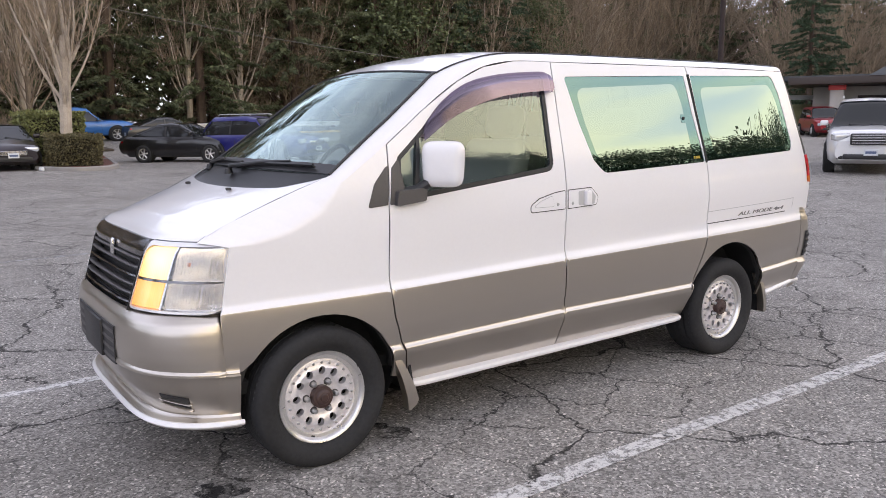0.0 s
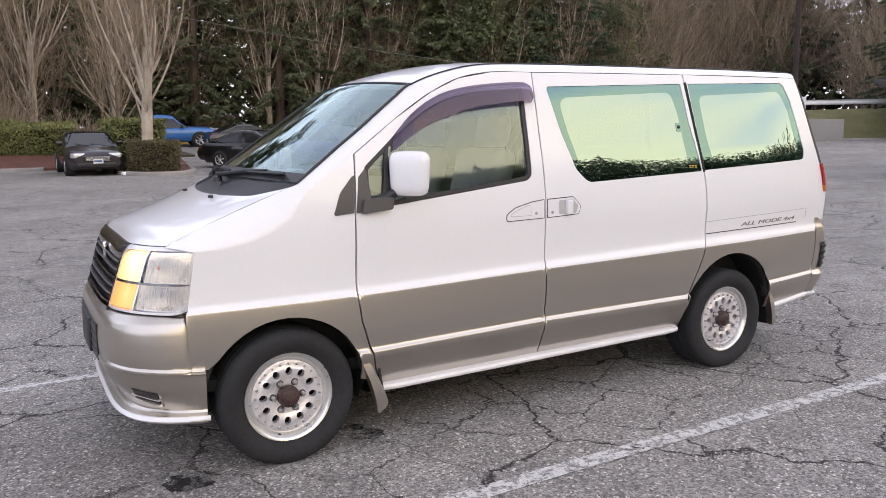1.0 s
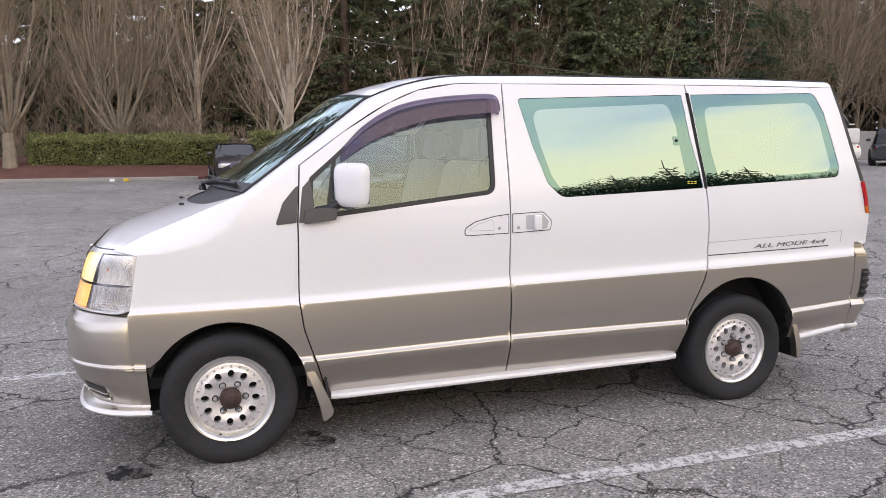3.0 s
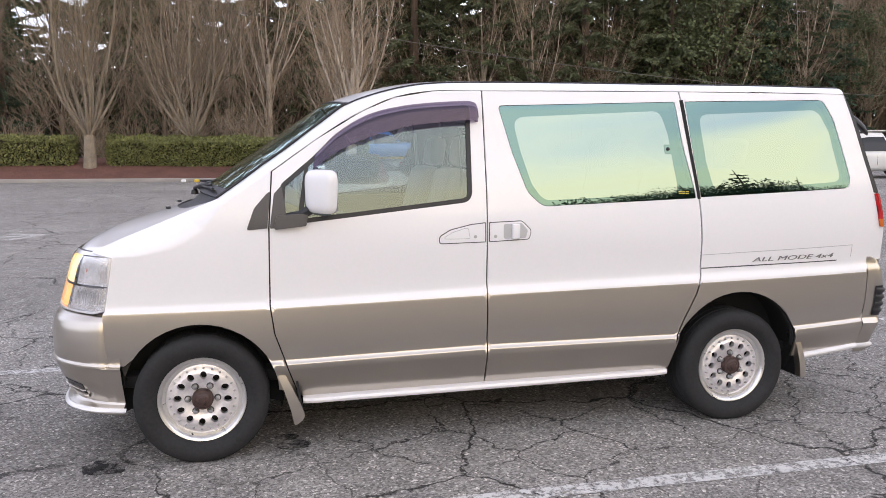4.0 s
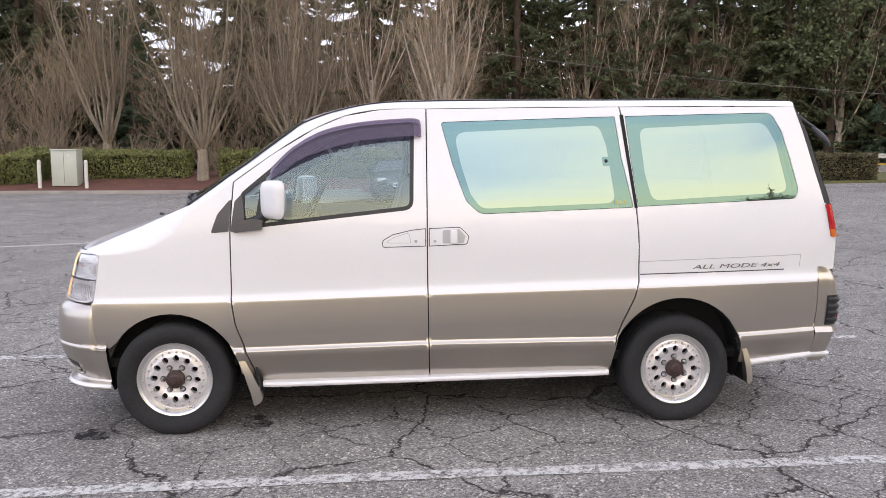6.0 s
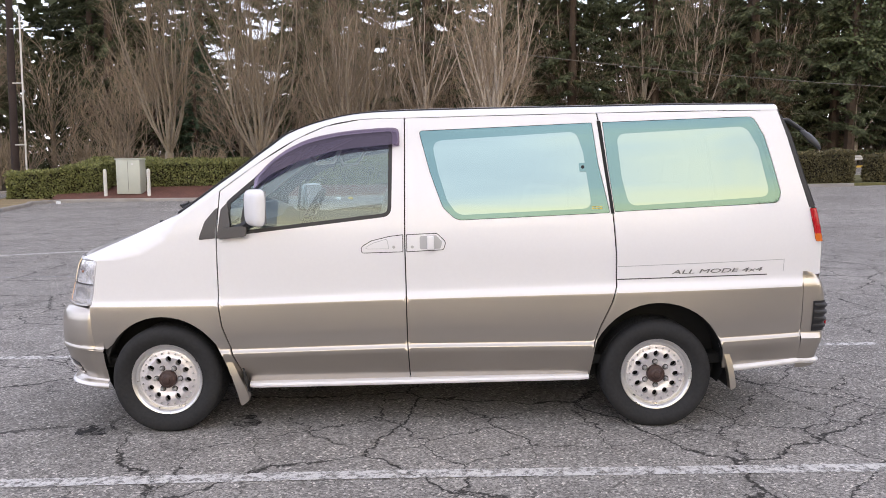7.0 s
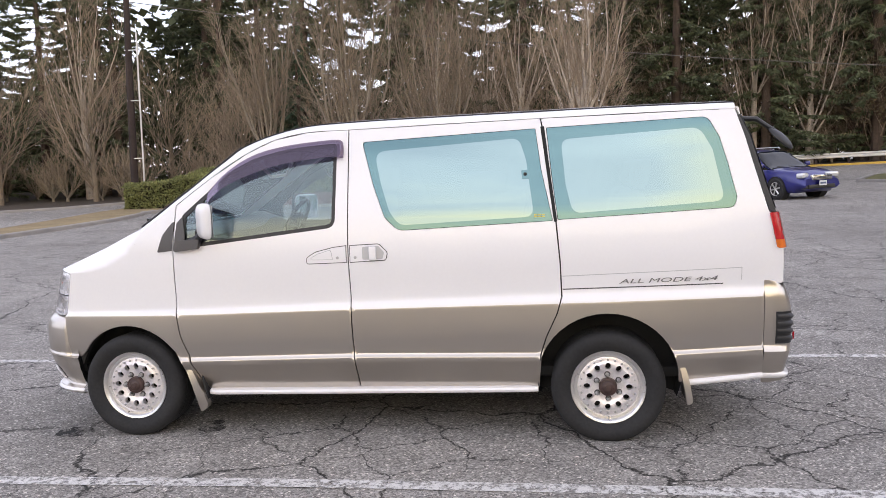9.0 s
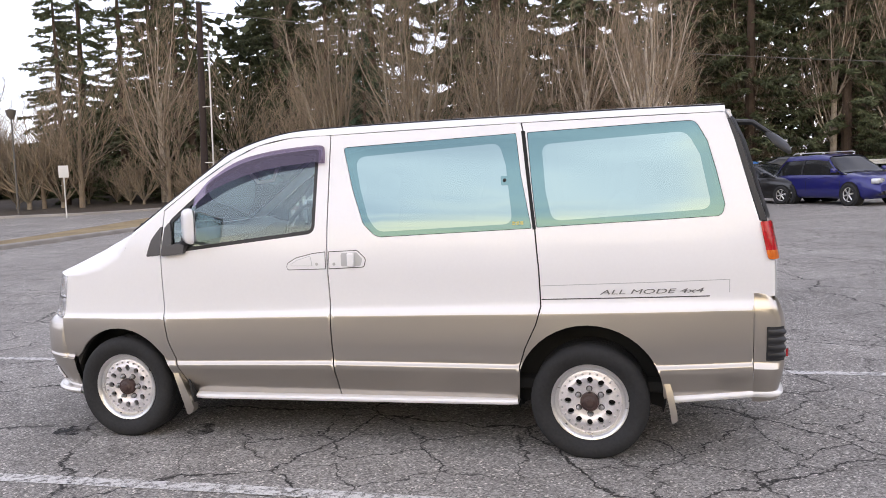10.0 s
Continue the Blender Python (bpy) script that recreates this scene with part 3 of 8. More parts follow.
def bank_rise(x, y):
    return 0.62 * min(1.0, max(0.0, (y - 28.2 - 0.12 * max(0, x + 10.2)) / 2.6))
on_ground("mulch_bank", bank, M_MULCH, 0.10, "bank of red-brown bark mulch behind the kerb", "ground", 0.7, rise=bank_rise)
# birch island
isl = rounded([(0.75, 29.4), (0.9, 24.2, 0.6), (1.7, 22.9, 0.9), (2.9, 23.2, 0.9), (3.5, 24.6, 0.9), (4.3, 29.4)], 0.5, 6)
kerb(isl, M_KERB)
on_ground("island_bed", shrink(isl, 0.12), M_MULCH, 0.11, "bark mulch bed of a kerbed island", "ground", 0.5)
# left verge with dry grass
kerb([(-14.3, 2.0), (-14.4, 9.0), (-14.6, 15.0), (-14.75, 18.0), (-15.1, 21.5), (-16.0, 25.0), (-16.5, 26.0)], M_KERB)
on_ground("verge", [(-14.45, 2.0), (-14.55, 9.0), (-14.75, 15.0), (-14.9, 18.0), (-15.25, 21.5), (-16.15, 25.0), (-16.7, 26.2), (-17.0, 28.2), (-17.6, 36.0), (-20.4, 36.0), (-19.6, 27.5), (-17.6, 20.0), (-16.2, 14.0), (-15.6, 2.0)], M_DRYG, 0.11, "verge of dry straw-coloured grass", "grass", 0.7)
kerb([(-20.4, 36.0), (-19.6, 27.5), (-17.6, 20.0), (-16.2, 14.0), (-15.6, 2.0)], M_KERB)
kerb([(-60, 18.0), (-40, 24.0), (-27, 30.5), (-23, 36.0)], M_KERB)
on_ground("woodland_floor", [(-60, 18.2), (-40, 24.2), (-27, 30.7), (-23, 36.2), (-20.5, 36.2), (6, 36.5), (6, 64), (-60, 64)], M_SOIL, 0.10, "woodland floor of dark leaf litter", "ground", 2.5)
# far road: yellow kerb, guard rail, grass
on_ground("woodland_floor", [(6.0, 50.2), (70, 45.2), (70, 64), (6.0, 64)], M_SOIL, 0.12, "woodland floor of dark leaf litter", "ground", 2.5)
kerb([(4.5, 49.2), (30, 47.2), (70, 44.2)], M_YKERB, label="yellow painted kerb below the guard rail")
kerb([(18.6, 29.9), (15.3, 31.0), (14.8, 33.0), (16.5, 36.0), (21.0, 38.0)], M_KERB)
on_ground("grass_strip", [(18.7, 30.1), (15.5, 31.2), (15.0, 33.0), (16.7, 36.0), (21.0, 37.8), (40, 36.5), (70, 32.0), (70, 25.0), (40, 28.5)], M_GRASS, 0.12, "strip of dull green winter grass", "grass", 1.2)

# ---- the van ----
# front to -x, near side to -y, wheels at x = -1.45 and 1.45
SIDE_Z = [0.20, 0.25, 0.30, 0.40, 0.475, 0.488, 0.496, 0.60, 0.70, 0.765, 0.776, 0.82, 0.832, 0.90, 1.05, 1.13, 1.25, 1.516, 1.80, 1.95]
SIDE_W = [0.748, 0.775, 0.802, 0.848, 0.880, 0.880, 0.862, 0.881, 0.886, 0.8865, 0.8850, 0.8685, 0.8680, 0.872, 0.883, 0.881, 0.866, 0.808, 0.742, 0.700]

def smooth_profile():
    """The side's section, drawn through its points with soft turns, crisp at the ledges."""
    zs, ws = np.array(SIDE_Z), np.array(SIDE_W)
    h = np.diff(zs)
    dl = np.diff(ws) / h
    m = np.zeros(len(zs))
    m[1:-1] = np.where(dl[:-1] * dl[1:] > 0, 2 * dl[:-1] * dl[1:] / (dl[:-1] + dl[1:] + 1e-12), 0)
    m[0], m[-1] = dl[0], dl[-1]
    q = np.linspace(0.2, 1.95, 1751)
    i = np.clip(np.searchsorted(zs, q, side="right") - 1, 0, len(zs) - 2)
    t = (q - zs[i]) / h[i]
    w = (2 * t ** 3 - 3 * t ** 2 + 1) * ws[i] + (t ** 3 - 2 * t ** 2 + t) * h[i] * m[i] + (-2 * t ** 3 + 3 * t ** 2) * ws[i + 1] + (t ** 3 - t ** 2) * h[i] * m[i + 1]
    k = np.exp(-np.linspace(-3, 3, 19) ** 2 / 2)
    k /= k.sum()
    return q, np.convolve(np.pad(w, 9, mode="edge"), k, mode="valid")


PROF_Z, PROF_W = smooth_profile()


def belt(x):
    """Height of the top of the bright ledge along the side."""
    return float(np.interp(x, [-2.0, -1.12, -0.02, 1.19, 2.1, 2.4], [0.744, 0.766, 0.808, 0.846, 0.868, 0.873]))


def ledge(x):
    """Height of the ledge; the champagne paint begins at its foot."""
    return float(np.interp(x, [-2.0, -1.12, -0.02, 1.19, 2.4], [0.024, 0.030, 0.041, 0.052, 0.050]))


def low_line(x):
    return float(np.interp(x, [-1.9, -1.05, -0.02, 1.1, 1.83, 2.4], [0.445, 0.455, 0.482, 0.488, 0.503, 0.531]))


def side(x, z):
    """The near body side: y at a place along it and a height."""
    zb, zl = belt(x), low_line(x)
    zz = float(np.interp(z, [0.2, zl, zb - ledge(x), zb, 1.05, 2.0], [0.2, 0.49, 0.776, 0.82, 1.05, 2.0]))
    w = float(np.interp(zz, PROF_Z, PROF_W))
    k = min(1.0, max(0.0, (z - 0.8) / 0.3))
    f = max(0.0, -0.95 - x)
    d = (1 - k) * 0.062 * (f / 0.92) ** 1.4 + k * 0.072 * (f / 0.89) ** 1.2
    r = max(0.0, x - 1.7)
    d += 0.05 * (r / 0.75) ** 2
    # the wheel arches swell a little
    for cx in (-1.45, 1.44):
        g = math.exp(-((x - cx) / 0.45) ** 2 - ((z - 0.45) / 0.30) ** 2)
        d -= 0.008 * g
    return -(w - d)


ROWS_Z = [lambda x, f=f: belt(x) - f * ledge(x) for f in (-0.8, -0.3, 0.0, 0.25, 0.5, 0.75, 0.94, 1.0, 1.15, 1.4)]
ROWS_Z += [lambda x, d=d: belt(x) - ledge(x) - d for d in (0.05, 0.085, 0.12, 0.16, 0.20, 0.24)]
ROWS_Z += [lambda x, d=d: low_line(x) - d for d in (-0.028, -0.016, -0.009, 0.003, 0.012, 0.025, 0.045, 0.075, 0.11, 0.15, 0.19)]


def two_tone(x, z):
    return 1 if z < belt(x) - 1.15 * ledge(x) else 0


def arch(cx, cz, rx, rz, z0, n=26):
    """Points of a wheel arch from front foot to rear foot, over the top."""
    a0 = math.asin(max(-1, min(1, (z0 - cz) / rz)))
    return [(cx - rx * math.cos(a), cz + rz * math.sin(a)) for a in [a0 + (math.pi - 2 * a0) * i / n for i in range(n + 1)]]


ARCH_F = arch(-1.460, 0.30, 0.372, 0.364, 0.20)
ARCH_R = arch(1.444, 0.345, 0.393, 0.384, 0.23)

GAP = 0.0035
FD = [(-1.104, 1.395), (-1.122, 1.126), (-1.124, 0.743), (-1.105, 0.606), (-1.047, 0.434), (-0.990, 0.262)]      # front edge of the front door
MD = [(-0.012, 0.263), (-0.023, 0.532), (-0.031, 1.067), (-0.031, 1.808)]                                     # between the doors
TOP = [(-0.288, 1.802), (-0.489, 1.765), (-0.655, 1.693), (-0.887, 1.550)]                                     # over the front door
RD = [(1.052, 0.280), (1.072, 0.493), (1.104, 0.594), (1.167, 0.728), (1.195, 0.824), (1.189, 1.022), (1.170, 1.249), (1.133, 1.54), (1.101, 1.786), (1.092, 1.828)]
REAR = [(2.158, 1.838), (2.205, 1.687), (2.272, 1.427), (2.314, 1.272), (2.352, 1.262), (2.386, 1.071), (2.391, 0.884)]

FRONT_WIN = [(-1.075, 1.133, 0.02), (-1.062, 1.335, 0.03), (-0.905, 1.468, 0.1), (-0.80, 1.572, 0.2), (-0.615, 1.664, 0.3), (-0.40, 1.715, 0.3), (-0.10, 1.735, 0.03), (-0.108, 1.243, 0.06)]
SLIDE_WIN = [(0.05, 1.735, 0.02), (1.064, 1.774, 0.008), (1.094, 1.54), (1.155, 1.251, 0.008), (0.268, 1.215, 0.09), (0.188, 1.29, 0.1), (0.116, 1.49)]
SLIDE_CLR = [(0.125, 1.675, 0.06), (0.97, 1.722, 0.06), (1.008, 1.60), (1.05, 1.278, 0.05), (0.275, 1.246, 0.08), (0.215, 1.33, 0.08), (0.165, 1.49)]
REAR_WIN = [(1.123, 1.776, 0.008), (2.01, 1.803, 0.06), (2.07, 1.69), (2.11, 1.54), (2.15, 1.36), (2.135, 1.300, 0.04), (1.180, 1.256, 0.008), (1.150, 1.50)]
REAR_CLR = [(1.205, 1.705, 0.05), (1.965, 1.745, 0.08), (2.03, 1.62), (2.085, 1.338, 0.05), (1.265, 1.290, 0.06), (1.228, 1.45)]


def line_x(line, z):
    pts = sorted(line, key=lambda p: p[1])
    return float(np.interp(z, [p[1] for p in pts], [p[0] for p in pts]))


def soft_line(pts, n=5):
    """A line drawn softly through its points, n steps from each to the next."""
    pp = [Vector(p) for p in pts]
    out = []
    for i in range(len(pp) - 1):
        a, b = pp[max(i - 1, 0)], pp[i]
        c, d = pp[i + 1], pp[min(i + 2, len(pp) - 1)]
        for k in range(n):
            t = k / n
            out.append(tuple(0.5 * (2 * b + (c - a) * t + (2 * a - 5 * b + 4 * c - d) * t ** 2 + (3 * b - a - 3 * c + d) * t ** 3)))
    out.append(tuple(pp[-1]))
    return out


van = empty("van", (0, 0, 0), 0, "white over champagne two-tone minivan parked on cracked asphalt", "van")

for sgn in (1, -1):
    # front wing
    wing_top = [(-1.846, 0.988), (-1.72, 0.988), (-1.55, 1.022), (-1.42, 1.105), (-1.34, 1.235)]
    wing = [(x - GAP, z) for x, z in FD[::-1][0:]] + [(-1.34, 1.235)] + wing_top[::-1][1:] + [(-1.889, 0.735), (-1.900, 0.716), (-1.893, 0.470), (-1.815, 0.462)]
    wing = wing + [p for p in ARCH_F if p[1] > 0.285 and not (p[0] < -1.5 and p[1] < 0.464)] + [(-1.04, 0.29)]
    f = flat_fill(wing, step=0.05, rows=ROWS_Z)
    vs, fs, ids = shell(f, side, sgn, 0.012, pick=two_tone)
    front_wing = part_mesh("front_wing", vs, fs, [M_WHITE, M_CHAMP], van, "pearl white front wing with champagne wheel arch", ids)
    lay_normals(front_wing, side, sgn)
    # dark corner piece ahead of the door mirror
    tri = rounded([(-1.228, 1.114, 0.01), (-1.129, 1.124, 0.002), (-1.112, 1.30, 0.01), (-1.128, 1.292, 0.02), (-1.19, 1.22, 0.08)])
    vs, fs, ids = shell(flat_fill(tri, step=0.03), side, sgn, 0.01, off=0.004)
    part_mesh("corner_trim", vs, fs, M_GREYPL, van, "dark grey plastic corner trim")

    # front door
    fdoor = [(x + GAP, z) for x, z in FD] + [(-0.965, 0.251)] + [(x - GAP, z) for x, z in MD] + [(-0.15, 1.808)] + TOP
    fwin = rounded(FRONT_WIN)
    f = flat_fill(fdoor, [fwin], 0.05, ROWS_Z)
    vs, fs, ids = shell(f, side, sgn, 0.012, pick=two_tone)
    front_door = part_mesh("front_door", vs, fs, [M_WHITE, M_CHAMP], van, "two-tone front door", ids)
    lay_normals(front_door, side, sgn)
    frame_in = shrink(fwin, 0.022)
    vs, fs, ids = shell(flat_fill(fwin, [frame_in], 0.05), side, sgn, 0.02, off=-0.004)
    part_mesh("window_seal", vs, fs, M_BLACK, front_door, "black rubber window seal")
    vs, fs, ids = shell(flat_fill(frame_in, step=0.1), side, sgn, 0.004, off=-0.012)
    lay_normals(part_mesh("window_glass", vs, fs, M_GLASS_FRONT, front_door, "lightly tinted door glass"), side, sgn)
    bar = [(-0.99, 1.14), (-0.965, 1.14), (-0.925, 1.44), (-0.945, 1.425)]
    vs, fs, ids = shell(flat_fill(bar, step=0.05), side, sgn, 0.02, off=-0.002)
    part_mesh("quarter_light_bar", vs, fs, M_BLACK, front_door)
    foot = rounded([(-1.118, 1.122), (-1.062, 1.128), (-1.04, 1.20), (-1.058, 1.33), (-1.095, 1.29)], 0.008)
    vs, fs, ids = shell(flat_fill(foot, step=0.03), side, sgn, 0.012, off=0.005)
    part_mesh("mirror_base", vs, fs, M_GREYPL, front_door, "dark grey mirror base trim")

    # sliding door (and its fixed twin on the far side)
    sdoor = [(x + GAP, z) for x, z in MD[::-1]] + [(x - GAP, z) for x, z in RD]
    swin = rounded(SLIDE_WIN)
    f = flat_fill(sdoor, [swin], 0.05, ROWS_Z)
    vs, fs, ids = shell(f, side, sgn, 0.012, pick=two_tone)
    sliding_door = part_mesh("sliding_door", vs, fs, [M_WHITE, M_CHAMP], van, "two-tone sliding door with privacy glass", ids)
    lay_normals(sliding_door, side, sgn)
    sclr = rounded(SLIDE_CLR)
    vs, fs, ids = shell(flat_fill(shrink(swin, 0.003), [sclr], 0.08), side, sgn, 0.005, off=-0.003)
    lay_normals(part_mesh("glass_border", vs, fs, M_FRIT, sliding_door, "dark ceramic border of the glass"), side, sgn)
    vs, fs, ids = shell(flat_fill(sclr, step=0.12), side, sgn, 0.005, off=-0.003)
    lay_normals(part_mesh("window_glass", vs, fs, M_GLASS_REAR, sliding_door, "mirror-tinted privacy glass"), side, sgn)
    latch = rounded([(0.985, 1.49), (1.025, 1.49), (1.02, 1.54), (0.98, 1.54)], 0.006)
    vs, fs, ids = shell(flat_fill(latch, step=0.05), side, sgn, 0.002, off=-0.001)
    part_mesh("latch_plate", vs, fs, M_FRIT, sliding_door)
    vs, fs = lathe([(0.0001, -0.006), (0.008, -0.005), (0.010, 0.0), (0.011, 0.003)], 16)
    vs = [(v[0] + 1.003, side(1.003, 1.516) * sgn + v[1] * sgn, v[2] + 1.516) for v in vs]
    part_mesh("latch_pin", vs, fs, M_BLACK, sliding_door)
    if sgn == 1:
        st = rounded([(1.045, 1.268), (1.12, 1.271), (1.117, 1.297), (1.042, 1.294)], 0.003)
        vs, fs, ids = shell(flat_fill(st, step=0.05), side, sgn, 0.001, off=-0.0005)
        sticker = part_mesh("sticker", vs, fs, M_FRIT, sliding_door, "small sticker with rows of yellow print")
        for r in range(2):
            for c in range(3):
                x0 = 1.049 + c * 0.022
                z0 = 1.275 + r * 0.010
                vs, fs, ids = shell(flat_fill([(x0, z0), (x0 + 0.016, z0), (x0 + 0.016, z0 + 0.005), (x0, z0 + 0.005)], step=0.05), side, sgn, 0.0005, off=0.0008)
                part_mesh("print_bar", vs, fs, M_YELLOW, sticker)

    # rear quarter
    quarter = [(x + GAP + 0.001, z) for x, z in RD[::-1]]
    quarter = quarter + [p for p in ARCH_R if p[1] > 0.33 and p[0] > 1.05]
    quarter = quarter + [(1.84, 0.322), (2.290, 0.352), (2.283, 0.53), (2.285, 0.838), (2.30, 0.872), (2.391, 0.884)] + REAR[::-1][1:]
    rwin = rounded(REAR_WIN)
    f = flat_fill(quarter, [rwin], 0.05, ROWS_Z)
    vs, fs, ids = shell(f, side, sgn, 0.012, pick=two_tone)
    rear_quarter = part_mesh("rear_quarter", vs, fs, [M_WHITE, M_CHAMP], van, "two-tone rear quarter panel", ids)
    lay_normals(rear_quarter, side, sgn)
    rclr = rounded(REAR_CLR)
    vs, fs, ids = shell(flat_fill(shrink(rwin, 0.003), [rclr], 0.08), side, sgn, 0.005, off=-0.003)
    lay_normals(part_mesh("glass_border", vs, fs, M_FRIT, rear_quarter, "dark ceramic border of the glass"), side, sgn)
    vs, fs, ids = shell(flat_fill(rclr, step=0.12), side, sgn, 0.005, off=-0.003)
    lay_normals(part_mesh("window_glass", vs, fs, M_GLASS_REAR, rear_quarter, "mirror-tinted privacy glass"), side, sgn)
    # black strip between sliding window and rear window
    strip = [(1.092, 1.783), (1.113, 1.784), (1.146, 1.50), (1.178, 1.248), (1.160, 1.247), (1.126, 1.51)]
    vs, fs, ids = shell(flat_fill(strip, step=0.04), side, sgn, 0.012, off=0.003)
    part_mesh("pillar_strip", vs, fs, M_DARK, van, "black strip between the side windows")

    # recessed rail line and moulding on the quarter; the recess shade is painted grey
    for (xa, za), (xb, zb), th in (((1.20, 0.938), (2.17, 0.972), 0.004), ((1.20, 0.862), (2.07, 0.884), 0.006), ((2.166, 0.905), (2.1695, 0.905), 0.068)):
        ln = [(xa, za), (xb, zb), (xb, zb + th), (xa, za + th)]
        vs, fs, ids = shell(flat_fill(ln, step=0.05), side, sgn, 0.003, off=0.0008)
        part_mesh("rail_line", vs, fs, M_GREYPL if th == 0.006 else M_RECESS, rear_quarter, "thin grey rail cover line")
    # white sill strip
    def sill(u, v):
        x = -0.97 + u * 2.02
        zc = 0.236 + 0.0175 * (x + 0.97)
        prof = [(0.74, 0.020), (0.800, 0.021), (0.822, 0.014), (0.827, 0.001), (0.820, -0.013), (0.79, -0.020), (0.72, -0.008)]
        i = min(int(v * 6), 5)
        t = v * 6 - i
        y = prof[i][0] * (1 - t) + prof[i + 1][0] * t
        z = prof[i][1] * (1 - t) + prof[i + 1][1] * t
        e = max(0, abs(u - 0.5) - 0.49) * 1.2
        return (x, -(y - e) * sgn, zc + z)
    vs, fs = sheet(sill, 30, 6)
    part_mesh("sill_strip", vs, [g if sgn > 0 else g[::-1] for g in fs], M_WHITE, van, "glossy white sill strip")
    def under(u, v):
        x = -1.02 + u * 2.09
        return (x, -(0.80 - 0.25 * v) * sgn, 0.228 + 0.0175 * (x + 0.97) - 0.03 * math.sin(v * 3.14) - 0.005)
    vs, fs = sheet(under, 12, 4)
    part_mesh("underside_skirt", vs, fs, M_DARK, van)

    # bright lip below the quarter, from the flap to the bumper
    def rear_lip(u, v):
        x = 1.885 + u * 0.405
        a = v * math.pi
        return (x, (side(x, 0.36) - 0.006 - 0.012 * math.sin(a)) * sgn, 0.306 + 0.09 * (x - 1.885) + 0.034 * v)
    vs, fs = sheet(rear_lip, 10, 5, (0, 0.03 * sgn, 0))
    part_mesh("rear_lip", vs, fs, M_WHITE, van, "white lip below the rear quarter")

    # wind deflector over the front door window: a bent strip of smoked acrylic
    up = [(-0.898, 1.470), (-0.787, 1.583), (-0.621, 1.680), (-0.421, 1.729), (-0.187, 1.752), (-0.085, 1.752), (-0.062, 1.722), (-0.060, 1.648)]
    up = soft_line(up, 4)
    lo = [(-0.905, 1.405), (-0.785, 1.495), (-0.619, 1.567), (-0.421, 1.622), (-0.187, 1.650), (-0.105, 1.655), (-0.090, 1.652), (-0.080, 1.648)]
    lo = soft_line(lo, 4)

    def visor(u, v):
        s = u * (len(up) - 1)
        i = min(int(s), len(up) - 2)
        t = s - i
        x = (up[i][0] * (1 - t) + up[i + 1][0] * t) * (1 - v) + (lo[i][0] * (1 - t) + lo[i + 1][0] * t) * v
        z = (up[i][1] * (1 - t) + up[i + 1][1] * t) * (1 - v) + (lo[i][1] * (1 - t) + lo[i + 1][1] * t) * v
        out = 0.004 + 0.040 * min(1, v * 4) ** 0.6 * min(1, u * 8) * min(1, (1 - u) * 14)
        return (x, (side(x, z) - out) * sgn, z)
    vs, fs = sheet(visor, 42, 10)
    part_mesh("wind_deflector", vs, fs, M_VISOR, front_door, "smoked purple acrylic wind deflector")

    # wheel wells
    for cx, cz, rr, name in ((-1.460, 0.30, 0.400, "wheel_well"), (1.444, 0.34, 0.410, "wheel_well")):
        vs, fs = lathe([(rr, -0.795 if cx < 0 else -0.84), (rr, -0.62), (0.05, -0.62)], 40, arc=(-0.3, math.pi + 0.3))
        vs = [(v[0] + cx, max(v[1], side(v[0] + cx, v[2] + cz) + 0.014 if v[1] < -0.7 else v[1]) * sgn, v[2] + cz) for v in vs]
        part_mesh(name, vs, fs, M_DARK, van)

    # mud flaps
    for pts, name in (([(-1.098, 0.392), (-1.060, 0.392), (-1.030, 0.335), (-0.985, 0.235), (-0.965, 0.175), (-0.974, 0.150), (-1.016, 0.118), (-1.032, 0.20), (-1.062, 0.30)], "mud_flap"),
                      ([(1.822, 0.470), (1.842, 0.472), (1.862, 0.44), (1.886, 0.36), (1.906, 0.25), (1.907, 0.215), (1.878, 0.195), (1.866, 0.28), (1.845, 0.39)], "mud_flap")):
        fl = flat_fill(rounded(pts, 0.012), step=0.04)
        vs, fs, ids = shell(fl, lambda x, z: -0.845 - 0.02 * math.sin((z - 0.1) * 9), sgn, 0.05)
        flap = part_mesh(name, vs, fs, M_CHAMP, van, "champagne painted mud flap")
        def rub(u, v, px=pts[4][0]):
            return (px - 0.050 + 0.030 * v, -(0.835 - 0.235 * u) * sgn, 0.40 - 0.20 * v)
        vs, fs = sheet(rub, 3, 4, (0.012, 0, 0))
        part_mesh("flap_rubber", vs, fs, M_BLACK, flap)

# dark structure inside the gaps: sills, pillars and floor
for sgn in (1, -1):
    inner = [(-1.84, 0.74), (-1.84, 0.97), (-1.55, 1.06), (-1.36, 1.20), (-1.10, 1.385), (-0.887, 1.535), (-0.655, 1.678), (-0.489, 1.75), (-0.288, 1.788), (1.09, 1.812), (2.14, 1.82), (2.19, 1.687), (2.26, 1.427), (2.37, 1.071), (2.375, 0.89), (2.28, 0.84), (2.28, 0.36)] + [p for p in ARCH_R[::-1] if p[1] > 0.36] + [(1.05, 0.31), (-0.96, 0.30)] + [p for p in ARCH_F[::-1] if p[1] > 0.31]
    holes = [shrink(rounded(FRONT_WIN), 0.012), shrink(rounded(SLIDE_WIN), 0.012), shrink(rounded(REAR_WIN), 0.012)]
    f = flat_fill(inner, holes, 0.09)
    vs, fs, ids = shell(f, side, sgn, 0.03, off=-0.02)
    part_mesh("inner_frame", vs, fs, M_GAP, van)


def bez(a, b, c, t):
    return a * (1 - t) ** 2 + b * (2 * t * (1 - t)) + c * t ** 2


